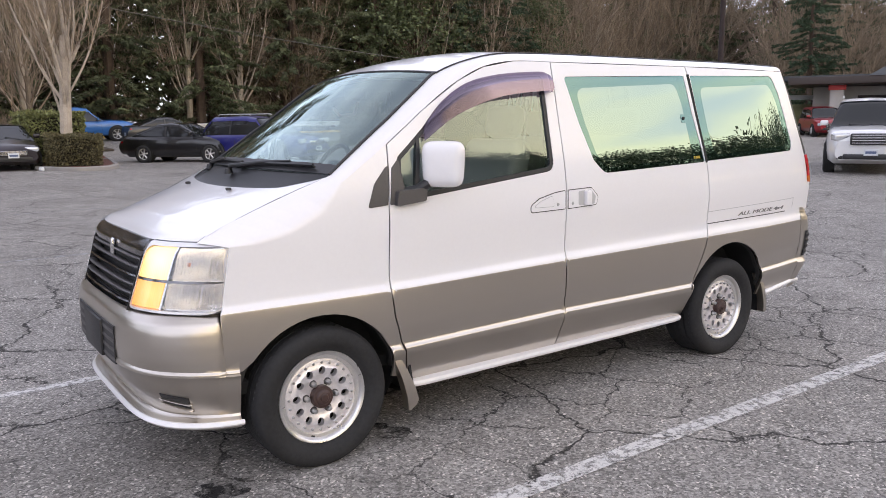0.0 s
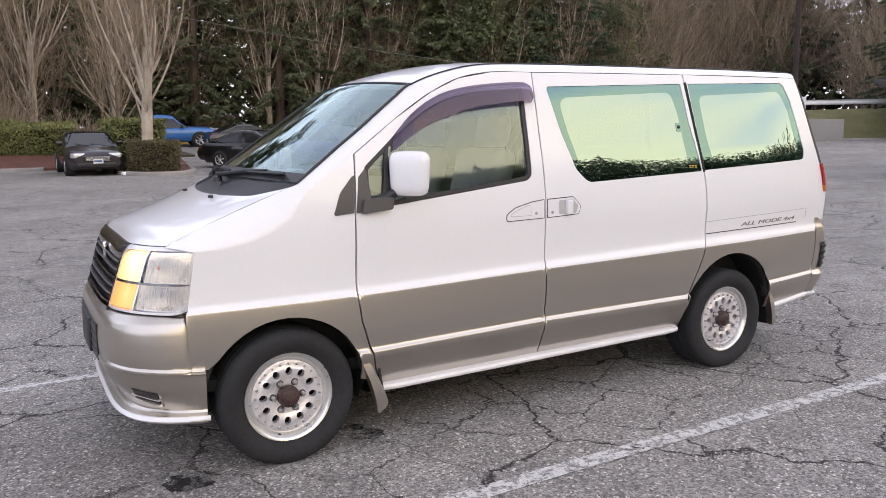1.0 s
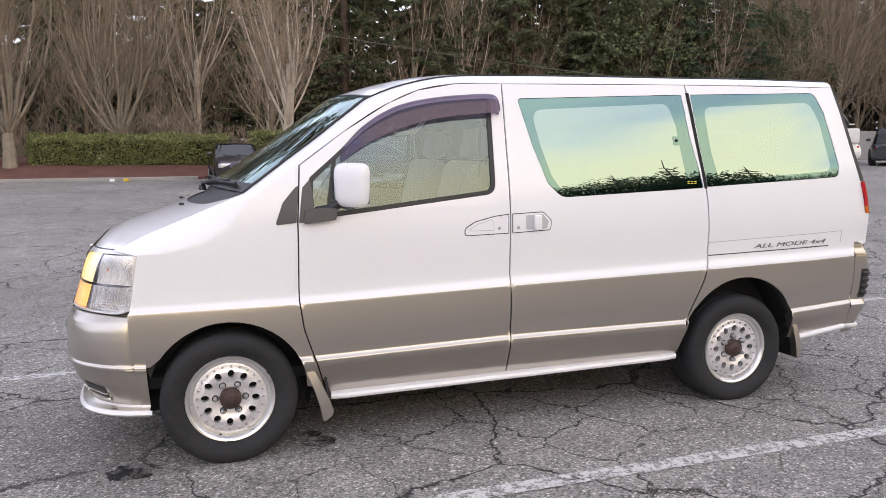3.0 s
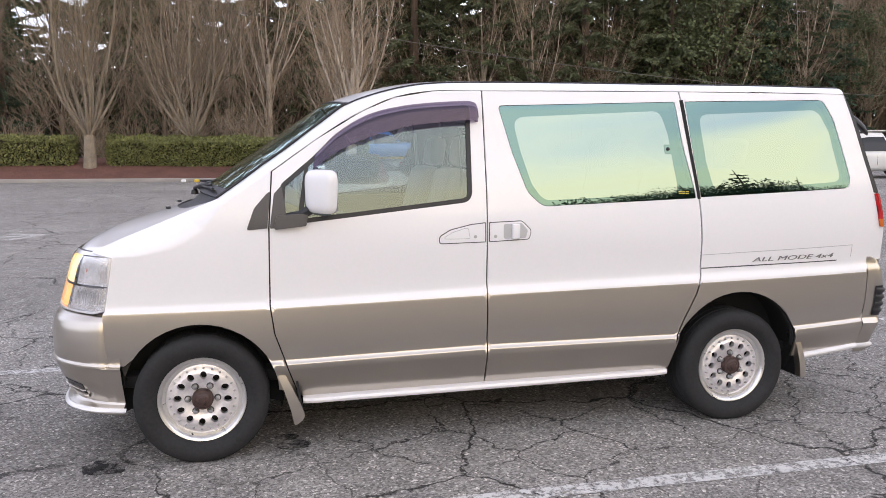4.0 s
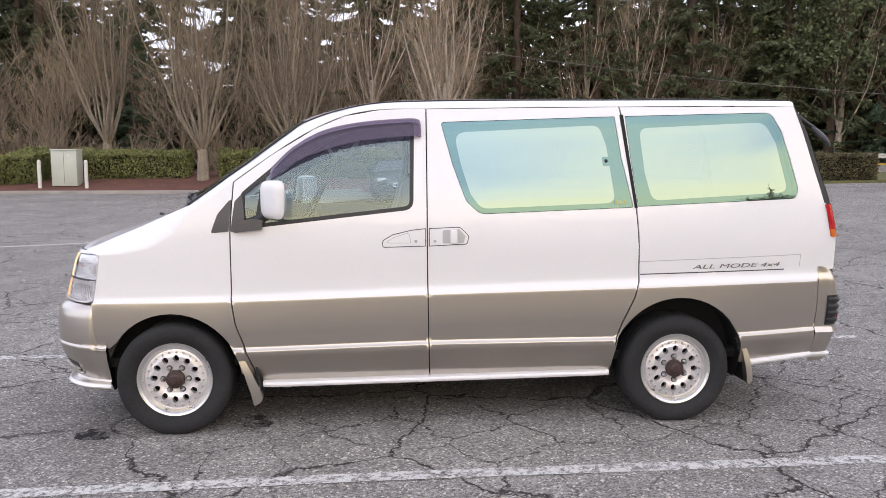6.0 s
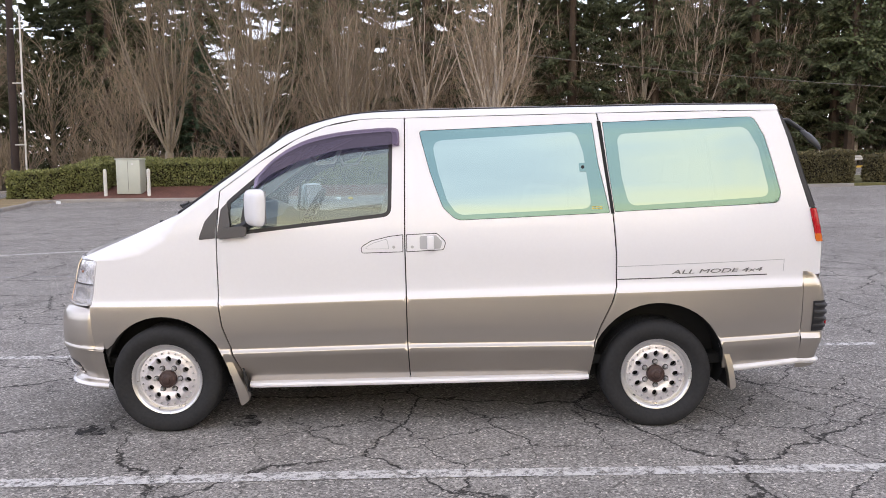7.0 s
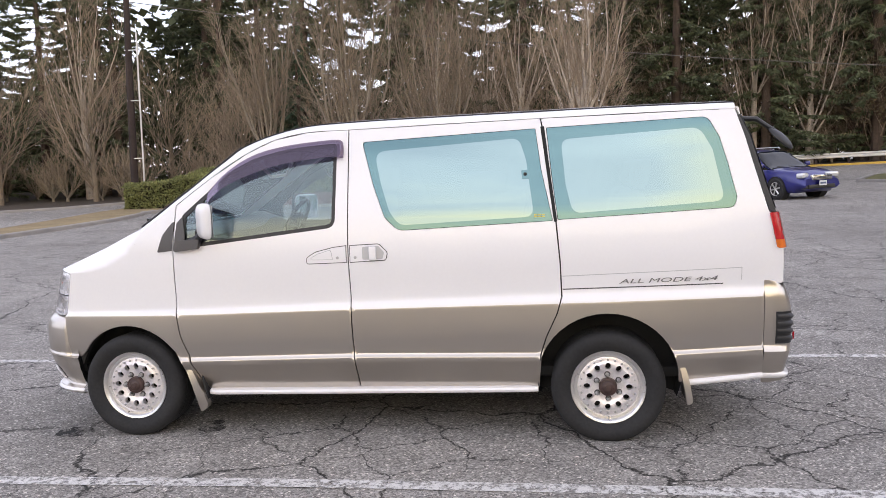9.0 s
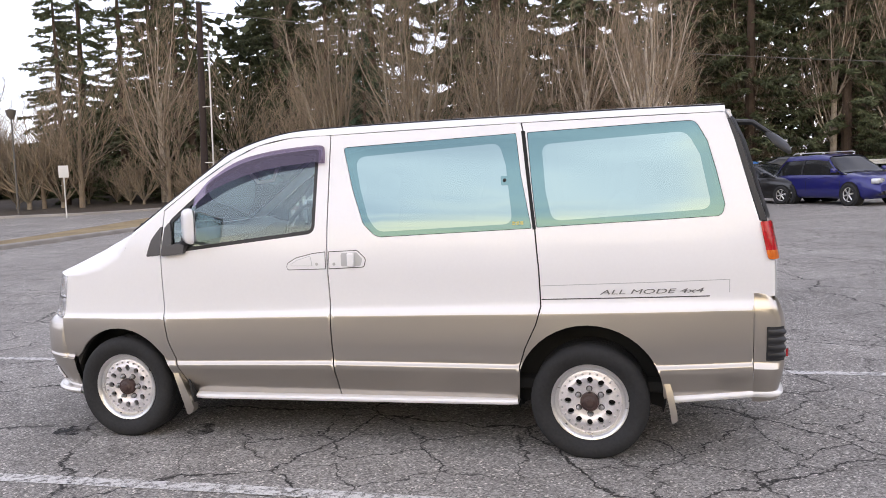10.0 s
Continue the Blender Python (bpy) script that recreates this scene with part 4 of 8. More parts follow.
def along(pts, s):
    """A point at share s of a polyline given as tuples."""
    k = s * (len(pts) - 1)
    i = min(int(k), len(pts) - 2)
    t = k - i
    return Vector(pts[i]).lerp(Vector(pts[i + 1]), t)


# lines of the upper body, near side: the top of the side, and the edge of windscreen and roof
EDGE_O = [(-1.34, 1.235), (-1.22, 1.315), (-1.104, 1.398), (-0.995, 1.477), (-0.887, 1.553), (-0.77, 1.63), (-0.655, 1.696), (-0.489, 1.768), (-0.288, 1.805), (-0.031, 1.811), (0.5, 1.822), (1.092, 1.831), (1.6, 1.838), (2.158, 1.841)]
EDGE_O = [(x, side(x, z), z) for x, z in EDGE_O]
EDGE_O = soft_line(EDGE_O)
EDGE_I = [(-1.365, -0.775, 1.262), (-1.25, -0.752, 1.345), (-1.135, -0.735, 1.430), (-1.025, -0.718, 1.508), (-0.92, -0.702, 1.588), (-0.82, -0.685, 1.662), (-0.72, -0.668, 1.732), (-0.55, -0.655, 1.795), (-0.33, -0.648, 1.842), (-0.05, -0.645, 1.858), (0.5, -0.643, 1.868), (1.092, -0.640, 1.874), (1.6, -0.638, 1.880), (2.165, -0.630, 1.880)]
EDGE_I = soft_line(EDGE_I)
for sgn in (1, -1):
    def band(u, v):
        a, b = along(EDGE_O, u), along(EDGE_I, u)
        c = Vector((a.x * 0.5 + b.x * 0.5, a.y + 0.012, b.z - 0.006))
        p = bez(a, c, b, v)
        return (p.x, p.y * sgn, p.z)
    vs, fs = sheet(band, 78, 6)
    part_mesh("roof_rail", vs, [q if sgn < 0 else q[::-1] for q in fs], M_WHITE, van)
    rail_pts = [along(EDGE_I, 0.46 + 0.54 * i / 40) for i in range(41)]
    vs, fs = tube([(p.x, (p.y - 0.004) * sgn, p.z + 0.002) for p in rail_pts], 0.005, 6)
    part_mesh("drip_moulding", vs, fs, M_BLACK, van, "thin black roof moulding")
    a_pts = [along(EDGE_I, 0.46 * i / 20) for i in range(21)]
    vs, fs = tube([(p.x - 0.004, (p.y + 0.004) * sgn, p.z + 0.005) for p in a_pts], 0.007, 6)
    part_mesh("windscreen_seal", vs, fs, M_BLACK, van)

# roof skin
def roof(u, v):
    s = 6 / 13 + (7 / 13) * (0.0 + u)
    e = along(EDGE_I, min(1, s))
    y = (2 * v - 1)
    bulge = (1 - y * y)
    fx = -0.075 * bulge * max(0, 1 - u * 3)
    crown = 0.034 + (0.042 - 0.034) * min(1, u * 2.6)
    return (e.x + fx, -e.y * y, e.z + crown * (1 - abs(y) ** 2.4))
vs, fs = sheet(roof, 40, 24)
part_mesh("roof", vs, fs, M_WHITE, van, "pearl white roof")
vs, fs = sheet(lambda u, v: (-0.55 + 2.65 * u, (2 * v - 1) * 0.62, 1.80 + 0.06 * (1 - (2 * v - 1) ** 2) * min(1, 0.3 + u * 3)), 20, 8)
part_mesh("headlining", vs, fs, M_HEADL, van)

# windscreen
def screen(u, v):
    e = along(EDGE_I, u * 6 / 13)
    y = 2 * v - 1
    b = 1 - y * y
    return (e.x - (0.135 - 0.06 * u) * b, -e.y * 0.985 * y, e.z + (0.012 + 0.022 * u) * b + 0.002)
vs, fs = sheet(screen, 20, 24)
part_mesh("windscreen", vs, fs, M_GLASS_WS, van, "raked windscreen reflecting the sky")
def foot_band(u, v):
    p = Vector(screen(0.005 + 0.085 * v, u))
    return (p.x - 0.003, p.y * 0.998, p.z + 0.003)
vs, fs = sheet(foot_band, 30, 3, (0.002, 0, -0.003))
part_mesh("windscreen_foot_band", vs, fs, M_BLACK, van, "black border at the foot of the windscreen")
def top_seal(u, v):
    p = Vector(screen(1.0, u))
    return (p.x - 0.004 + 0.016 * v, p.y, p.z + 0.004 + 0.004 * v)
vs, fs = sheet(top_seal, 30, 1, (0, 0, -0.01))
part_mesh("windscreen_top_seal", vs, fs, M_BLACK, van)

# bonnet and the shoulders of the wings
WING_T = [(-1.846, 0.988), (-1.72, 0.988), (-1.55, 1.022), (-1.42, 1.105), (-1.34, 1.235)]
SEAM = [(-1.955, -0.728, 1.008), (-1.90, -0.708, 1.036), (-1.80, -0.698, 1.078), (-1.65, -0.703, 1.140), (-1.50, -0.735, 1.205), (-1.365, -0.775, 1.262)]


def nose_x(y, z):
    """The front face above the bumper."""
    return -2.145 + 0.75 * abs(y) ** 4.87 + (0.36 - 0.2 * (y / 0.8) ** 2) * (z - 0.84) + 3.5 * max(0.0, z - 0.93) ** 2


for sgn in (1, -1):
    def shoulder(u, v):
        a2 = along([(x, z) for x, z in WING_T], u)
        a = Vector((a2.x, side(a2.x, a2.y), a2.y))
        b = along(SEAM, u)
        hh = 0.72 * (b.z - a.z)
        c = Vector((a.x * 0.6 + b.x * 0.4, a.y + (side(a.x, a.z) - side(a.x, a.z - 0.03)) / 0.03 * hh, a.z + hh))
        p = bez(a, c, b, v)
        return (p.x, p.y * sgn, p.z)
    vs, fs = sheet(shoulder, 120, 14)
    part_mesh("wing_shoulder", vs, [q if sgn < 0 else q[::-1] for q in fs], M_WHITE, van)
    seam_pts = [along(SEAM, i / 24) for i in range(25)]
    vs, fs = tube([(p.x, (p.y + 0.003) * sgn, p.z - 0.0015) for p in seam_pts], 0.0017, 5)
    part_mesh("bonnet_gap", vs, fs, M_GAP, van)


BONNET_X = [-2.085, -2.02, -1.95, -1.80, -1.65, -1.55, -1.45]
BONNET_Z = [1.010, 1.046, 1.080, 1.130, 1.180, 1.215, 1.250]


def bonnet_back(y):
    """The rear edge of the bonnet, ahead of the cowl; y runs from -1 to 1."""
    return -1.385 - 0.150 * (1 - y * y) - 0.085 * min(1.0, 4.5 * (1 - abs(y)))


def bonnet(u, v):
    y = 2 * v - 1
    e = along(SEAM, u)
    yy = -e.y * 0.993 * y
    b = 1 - abs(y) ** 2.2
    x_front = nose_x(yy, 1.02)
    x = x_front + (bonnet_back(y) - x_front) * u
    edge = float(np.interp(x, [p[0] for p in SEAM], [p[2] for p in SEAM]))
    z = edge * (1 - b) + float(np.interp(x, BONNET_X, BONNET_Z)) * b
    k = max(0.0, 1 - u / 0.07)
    return (x - 0.006 * k, yy, z + (1.003 - z) * k * k)
vs, fs = sheet(bonnet, 36, 32)
part_mesh("bonnet", vs, fs, M_WHITE, van, "pearl white bonnet")

# cowl and wipers
def cowl(u, v):
    y = (2 * u - 1)
    b = 1 - (y * 0.955) ** 2
    p = Vector(bonnet(1.0, 0.5 + 0.5 * y * 0.985))
    x1, z1 = -1.362 - 0.135 * b, 1.262 + 0.010 * b
    dip = -0.022 * math.sin(v * math.pi) ** 0.7
    return (p.x - 0.004 + (x1 + 0.012 - p.x) * v, p.y, p.z - 0.006 + (z1 - p.z + 0.008) * v + dip)
vs, fs = sheet(cowl, 36, 8, (0, 0, -0.02))
part_mesh("cowl_panel", vs, fs, M_BLACK, van, "black plastic wiper cowl")
for y0, y1 in ((0.60, -0.06), (0.02, -0.66)):
    xb0, xb1 = -1.535 + 0.16 * (y0 / 0.75) ** 2, -1.500 + 0.13 * (y1 / 0.75) ** 2
    wiper = part_mesh("wiper", *tube([(xb0, y0, 1.250), (xb0 + 0.005, y0 - 0.02, 1.285), ((xb0 + xb1) / 2 - 0.005, y0 * 0.55 + y1 * 0.45, 1.312), (xb1 - 0.01, y1 * 0.7 + y0 * 0.3, 1.318)], [0.013, 0.011, 0.008, 0.006], 8), M_BLACK, van, "black windscreen wiper")
    part_mesh("wiper_pivot", *lathe([(0.0001, 0.03), (0.018, 0.026), (0.022, 0.0)], 14, axis="z"), M_BLACK, wiper).matrix_basis = pose(xb0, y0, 1.245)
    part_mesh("wiper_blade", *tube([(xb0 + 0.02, y0 * 0.92 + y1 * 0.08, 1.290), ((xb0 + xb1) / 2 + 0.005, y0 * 0.5 + y1 * 0.5, 1.306), (xb1 + 0.01, y1, 1.306)], 0.008, 5), M_BLACK, wiper)
    part_mesh("blade_rubber", *tube([(xb0 + 0.028, y0 * 0.92 + y1 * 0.08, 1.280), ((xb0 + xb1) / 2 + 0.012, y0 * 0.5 + y1 * 0.5, 1.296), (xb1 + 0.018, y1, 1.296)], 0.006, 4), M_BLACK, wiper)
for yy, xx in ((-0.28, -1.648), (0.32, -1.652)):
    part("washer_nozzle", box_bm((0.026, 0.020, 0.014), (xx, yy, 1.188), 0.005), M_BLACK, van)

# grille
def grille_back(u, v):
    y = (2 * u - 1) * 0.50
    z = 0.71 + 0.30 * v
    return (nose_x(y, z) + 0.055, y, z)
vs, fs = sheet(grille_back, 16, 4)
grille = part_mesh("grille", vs, fs, M_BLACK, van, "dark slatted grille with smoked chrome surround")
for i in range(6):
    zc = 0.735 + i * 0.036
    def slat(u, v, zc=zc):
        y = (2 * u - 1) * (0.434 + 0.09 * (zc - 0.722))
        a = v * 2 * math.pi
        return (nose_x(y, zc) + 0.016 + 0.020 * math.cos(a), y, zc + 0.0095 * math.sin(a) - 0.010 * math.cos(a) * 0.4)
    vs, fs = sheet(slat, 18, 8)
    part_mesh("slat", vs, fs, M_GREYPL if i % 3 else M_DCHROME, grille)
for sgn in (1, -1):
    def cheek(u, v):
        z = 0.705 + 0.30 * v
        return (nose_x(0.45, z) - 0.006 + 0.075 * u, -(0.438 + 0.09 * (z - 0.722)) * sgn, z)
    part_mesh("grille_cheek", *sheet(cheek, 3, 4, (0, 0.006 * sgn, 0)), M_BLACK, grille)
def crest(u, v):
    y = (2 * u - 1) * 0.466
    z = 0.928 + 0.072 * v
    return (nose_x(y, z) - 0.012 * math.sin(v * math.pi * 0.9) + 0.004, y, z + 0.004)
vs, fs = sheet(crest, 24, 6, (0.02, 0, 0))
part_mesh("grille_crest", vs, fs, M_DCHROME, grille, "smoked chrome grille crest")
part("badge", box_bm((0.02, 0.035, 0.085), (-2.120, 0, 0.925), 0.009, 3), M_CHROME, grille, "upright chrome badge")
def chin(u, v):
    y = (2 * u - 1) * 0.50
    return (nose_x(y, 0.72) - 0.004 + 0.02 * v, y, 0.722 - 0.012 * v)
vs, fs = sheet(chin, 20, 2, (0.015, 0, 0))
part_mesh("grille_chin", vs, fs, M_DCHROME, grille)

# headlamps: chrome bezel with rounded corners, lit inner lenses, clear outer lenses
def lamp_patch(outline, holes, sgn, out, depth, step=0.03):
    """A piece of the lamp's face over a polygon of (distance from the middle, height), with rims turned inwards."""
    ov, tris = flat_fill(outline, holes, step)
    vs = []
    for v in ov:
        # the outer edge turns back along the wing
        e = max(0.0, v.x - 0.799)
        vs.append((nose_x(v.x - e, v.y) + 3.2 * e - out, -(v.x - 0.55 * e) * sgn, v.y))
    fs, count = [], {}
    for t in tris:
        a, b, c = (ov[q] for q in t)
        f = t if (b - a).cross(c - a) < 0 else t[::-1]
        f = f if sgn < 0 else f[::-1]
        fs.append(f)
        for q in range(3):
            count[(f[q], f[(q + 1) % 3])] = 1
    n0 = len(vs)
    vs += [(v[0] + depth, v[1] + depth * 0.5 * sgn, v[2]) for v in vs]
    for (a, b) in list(count):
        if (b, a) not in count:
            fs.append((b, a, n0 + a, n0 + b))
    used = sorted({q for f in fs for q in f})
    rm = {q: k for k, q in enumerate(used)}
    return [vs[q] for q in used], [tuple(rm[q] for q in f) for f in fs]


for sgn in (1, -1):
    ring = rounded([(0.452, 0.722, 0.02), (0.814, 0.716, 0.045), (0.809, 1.010, 0.030), (0.478, 1.004, 0.02)])
    ring_in = rounded([(0.4575, 0.731, 0.012), (0.8095, 0.727, 0.036), (0.8025, 0.993, 0.022), (0.484, 0.987, 0.05)])
    lamp = part_mesh("headlamp", *lamp_patch(shrink(ring, 0.004), [], sgn, -0.022, 0.01, 0.04), M_REFLECT, van, "squared headlamp with lit amber inner lenses in a chrome bezel")
    part_mesh("bezel", *lamp_patch(ring, [ring_in], sgn, 0.006, 0.03), M_BEZEL, lamp, "chrome bezel with rounded corners")
    part_mesh("lamp_gasket", *lamp_patch(shrink(ring, -0.0024), [shrink(ring, 0.001)], sgn, -0.002, 0.012), M_BLACK, lamp)
    mid = 0.848
    post_lo, post_hi = 0.634, 0.655
    up_in = rounded([(0.4685, mid + 0.006, 0.008), (post_lo + 0.004, mid + 0.006, 0.005), (post_hi + 0.002, 0.984, 0.006), (0.488, 0.982, 0.055)])
    lo_in = rounded([(0.460, 0.736, 0.01), (post_lo - 0.006, 0.736, 0.008), (post_lo + 0.002, mid - 0.006, 0.006), (0.469, mid - 0.006, 0.01)])
    part_mesh("headlight_lens", *lamp_patch(up_in, [], sgn, 0.001, 0.02), M_LAMPLIT, lamp, "lit warm yellow headlight lens")
    part_mesh("turn_signal", *lamp_patch(lo_in, [], sgn, 0.001, 0.02), M_AMBER, lamp, "lit amber turn signal lens")
    for nm, pts, zc in (("side_lens", [(post_lo + 0.010, mid + 0.006, 0.006), (0.804, mid + 0.004, 0.006), (0.799, 0.986, 0.02), (post_hi + 0.008, 0.984, 0.006)], 0.917),
                        ("fog_lens", [(post_lo, 0.735, 0.006), (0.807, 0.731, 0.035), (0.804, mid - 0.008, 0.006), (post_lo + 0.008, mid - 0.006, 0.006)], 0.790)):
        ll = part_mesh(nm, *lamp_patch(rounded(pts), [], sgn, 0.002, 0.004), M_CLEAR, lamp, "clear ribbed lens")
        # a fluted reflector behind the lens, dished round its bulb
        top = 0.134 if zc > 0.85 else 0.108
        def flutes(u, v, zc=zc, top=top):
            yy = post_lo + 0.004 + (0.018 if zc > 0.85 else 0.0) + (0.803 - post_lo - (0.022 if zc > 0.85 else 0.004)) * u
            zz = zc + top * (v - 0.5)
            dish = 0.007 * math.exp(-((yy - 0.725) / 0.04) ** 2 - ((zz - zc) / 0.04) ** 2)
            return (nose_x(yy, zz) + 0.010 + dish + 0.0050 * math.cos(u * 15 * 2 * math.pi), -yy * sgn, zz)
        part_mesh("fluted_reflector", *sheet(flutes, 90, 14), M_REFLECT, ll)
        for k in range(13):
            yk = post_lo + 0.036 + 0.0098 * k
            vs, fs = tube([(nose_x(yk, zc + h) + 0.0035, -yk * sgn, zc + h) for h in (-0.30 * top, 0.0, (0.22 + 0.16 * math.sin(k * 0.26)) * top)], 0.0008, 4)
            part_mesh("lens_rib", vs, fs, M_STEEL, ll)
        if zc > 0.85:
            vs, fs = lathe([(0.0001, -0.012), (0.007, -0.010), (0.010, 0.0), (0.009, 0.016)], 12)
            part_mesh("bulb", [(nose_x(0.70, zc) + 0.022 + v[1], (-0.70 + v[0]) * sgn, zc + v[2]) for v in vs], fs, M_ORANGE, ll, "small orange bulb")
    part_mesh("bezel_bar", *lamp_patch([(0.472, mid - 0.005), (0.806, mid - 0.006), (0.806, mid + 0.004), (0.472, mid + 0.005)], [], sgn, 0.003, 0.02), M_DCHROME, lamp)
    part_mesh("bezel_post", *lamp_patch([(post_lo - 0.004, 0.730), (post_lo + 0.003, 0.730), (post_hi + 0.006, 0.99), (post_hi, 0.99)], [], sgn, 0.002, 0.02), M_CHROME, lamp)


# front bumper
def bumper_plan(s):
    """Half plan of the front bumper, s from 0 (middle) to 1 (wheel arch)."""
    if s > 0.8:
        t = (s - 0.8) / 0.2
        return -1.895 + 0.065 * t, 0.817 + 0.011 * t
    a = s / 0.8
    y = 0.817 * math.sin(a * math.pi / 2) ** 0.75
    x = -1.80 - 0.418 * (max(0.0, 1 - (y / 0.828) ** 4.4)) ** 0.4545
    return x, y


BUMP = [(0.735, -0.115), (0.722, -0.075), (0.705, -0.038), (0.680, -0.014), (0.645, -0.002), (0.60, 0.002), (0.54, 0.003), (0.502, -0.001), (0.492, 0.006), (0.482, 0.006), (0.472, -0.002), (0.40, -0.026), (0.33, -0.062), (0.275, -0.090), (0.264, -0.082), (0.254, -0.054), (0.236, -0.046), (0.222, -0.052), (0.212, -0.080), (0.205, -0.16)]


def bumper(u, v, off=0.0):
    s = abs(2 * u - 1)
    sg = -1 if u < 0.5 else 1
    x, y = bumper_plan(s)
    x2, y2 = bumper_plan(min(1, s + 0.01))
    x1, y1 = bumper_plan(max(0, s - 0.01))
    n = Vector((-(y2 - y1), (x2 - x1))) if (abs(y2 - y1) + abs(x2 - x1)) > 1e-9 else Vector((-1, 0))
    n.normalize()
    if n.x > 0.01 and n.y < 0:
        n = -n
    k = v * (len(BUMP) - 1)
    i = min(int(k), len(BUMP) - 2)
    t = k - i
    z = BUMP[i][0] * (1 - t) + BUMP[i + 1][0] * t
    o = BUMP[i][1] * (1 - t) + BUMP[i + 1][1] * t
    side_k = max(0.0, min(1.0, (s - 0.55) / 0.35))
    if o < 0:
        o *= 1 - 0.45 * side_k
    o += off
    if s > 0.8 and z > 0.485:
        y -= 0.012 * min(1.0, (s - 0.8) / 0.02)
    return (x + n.x * o, (y + n.y * o) * sg, z - (0.016 + 0.014 * side_k) * math.exp(-((z - 0.47) / 0.11) ** 2))


vs, fs = sheet(bumper, 72, 57)
front_bumper = part_mesh("front_bumper", vs, fs, M_CHAMP, van, "champagne front bumper with a bright lip")
def front_lip(u, v):
    z = 0.228 + 0.024 * v
    kk = float(np.interp(-z, [-b[0] for b in BUMP], list(range(len(BUMP))))) / (len(BUMP) - 1)
    return bumper(u, kk, 0.004 + 0.006 * math.sin(v * math.pi))
part_mesh("bumper_lip", *sheet(lambda u, v: front_lip(u, 1 - v), 72, 6, (0.012, 0, 0)), M_WHITE, front_bumper, "white lip along the foot of the bumper")
def intake(u, v):
    y = (2 * u - 1) * (0.36)
    z = 0.455 + 0.17 * v
    x, _ = bumper_plan(0.8 * (2 / math.pi) * math.asin(min(1, (abs(y) / 0.817) ** (1 / 0.75))))
    return (x - 0.006, y, z)
vs, fs = sheet(intake, 16, 4, (0.02, 0, 0))
inlet = part_mesh("lower_intake", vs, fs, M_BLACK, front_bumper, "black slatted lower intake")
for k in range(4):
    def isl(u, v, k=k):
        p = Vector(intake(u, 0.12 + k * 0.24))
        a = v * 2 * math.pi
        return (p.x + 0.003 * math.cos(a), p.y, p.z + 0.009 * math.sin(a))
    vs, fs = sheet(isl, 16, 6)
    part_mesh("intake_slat", vs, fs, M_GREYPL, inlet)
part("plate_holder", box_bm((0.020, 0.34, 0.17), (-2.227, 0.0, 0.535), 0.008), M_BLACK, front_bumper, "empty black number plate holder")
for sgn in (1, -1):
    # slotted vent below the corner of the bumper
    def vent(u, v, out=0.0):
        s0 = 0.5 - sgn * (0.5 * (0.43 + 0.15 * u))
        vz = (12.2 + (0.75 - 0.9 * u * 0.3 - 0.75 * v)) / 19
        k = 0.365 + (v - 0.5) * 0.075 * (0.75 + 0.25 * u) - 0.030 * u
        kk = float(np.interp(-k, [-b[0] for b in BUMP], list(range(len(BUMP))))) / 19
        return bumper(s0, kk, out)
    vs, fs = sheet(lambda u, v: vent(u, v, 0.0035), 10, 6, (0.01, 0, 0))
    dark = part_mesh("bumper_vent", vs, fs, M_BLACK, front_bumper, "slotted vent in the bumper corner")
    for v0, v1 in ((0.42, 0.54), (-0.10, 0.14)):
        vs, fs = sheet(lambda u, v: vent(u * 1.02 - 0.01, v0 + (v1 - v0) * v, 0.010 + 0.008 * math.sin(v * math.pi)), 10, 4, (0.012, 0, 0))
        part_mesh("vent_blade", vs, fs, M_CHAMP, dark)

# rear bumper, tailgate
RB = [(0.900, -0.095), (0.894, -0.055), (0.876, -0.025), (0.84, -0.002), (0.79, 0.016), (0.755, 0.026), (0.71, 0.032), (0.56, 0.034), (0.545, 0.037), (0.532, 0.032), (0.45, 0.018), (0.372, 0.004), (0.364, 0.012), (0.345, 0.016), (0.322, 0.006), (0.312, -0.06)]


def rear_bumper(u, v):
    """From one seam round the tail to the other; the corners are drawn as soft squares."""
    s = abs(2 * u - 1)
    sg = -1 if u < 0.5 else 1
    k = v * (len(RB) - 1)
    i = min(int(k), len(RB) - 2)
    t = k - i
    z = RB[i][0] * (1 - t) + RB[i + 1][0] * t
    o = RB[i][1] * (1 - t) + RB[i + 1][1] * t
    a = s * math.pi / 2
    reach = 2.446 + o - 2.287
    ys = -side(2.287, z) + 0.001
    return (2.287 + reach * max(0.0, math.cos(a)) ** 0.37, ys * math.sin(a) ** 0.37 * sg, z)
vs, fs = sheet(rear_bumper, 96, 45)
rbump = part_mesh("rear_bumper", vs, [q[::-1] for q in fs], M_CHAMP, van, "champagne rear bumper")
def bumper_lip(u, v):
    z = 0.340 + 0.034 * v
    kk = float(np.interp(-z, [-b[0] for b in RB], list(range(len(RB))))) / (len(RB) - 1)
    p = Vector(rear_bumper(u, kk))
    o = 0.004 + 0.010 * math.sin(v * math.pi)
    return (p.x + o, p.y * (1 + o), p.z)
part_mesh("bumper_lip", *sheet(lambda u, v: bumper_lip(u, 1 - v), 96, 6, (-0.01, 0, 0)), M_WHITE, rbump, "white lip along the foot of the bumper")
REAR_E = [(2.165, 1.845), (2.235, 1.687), (2.305, 1.427), (2.355, 1.262), (2.388, 1.071), (2.392, 0.87), (2.35, 0.80)]
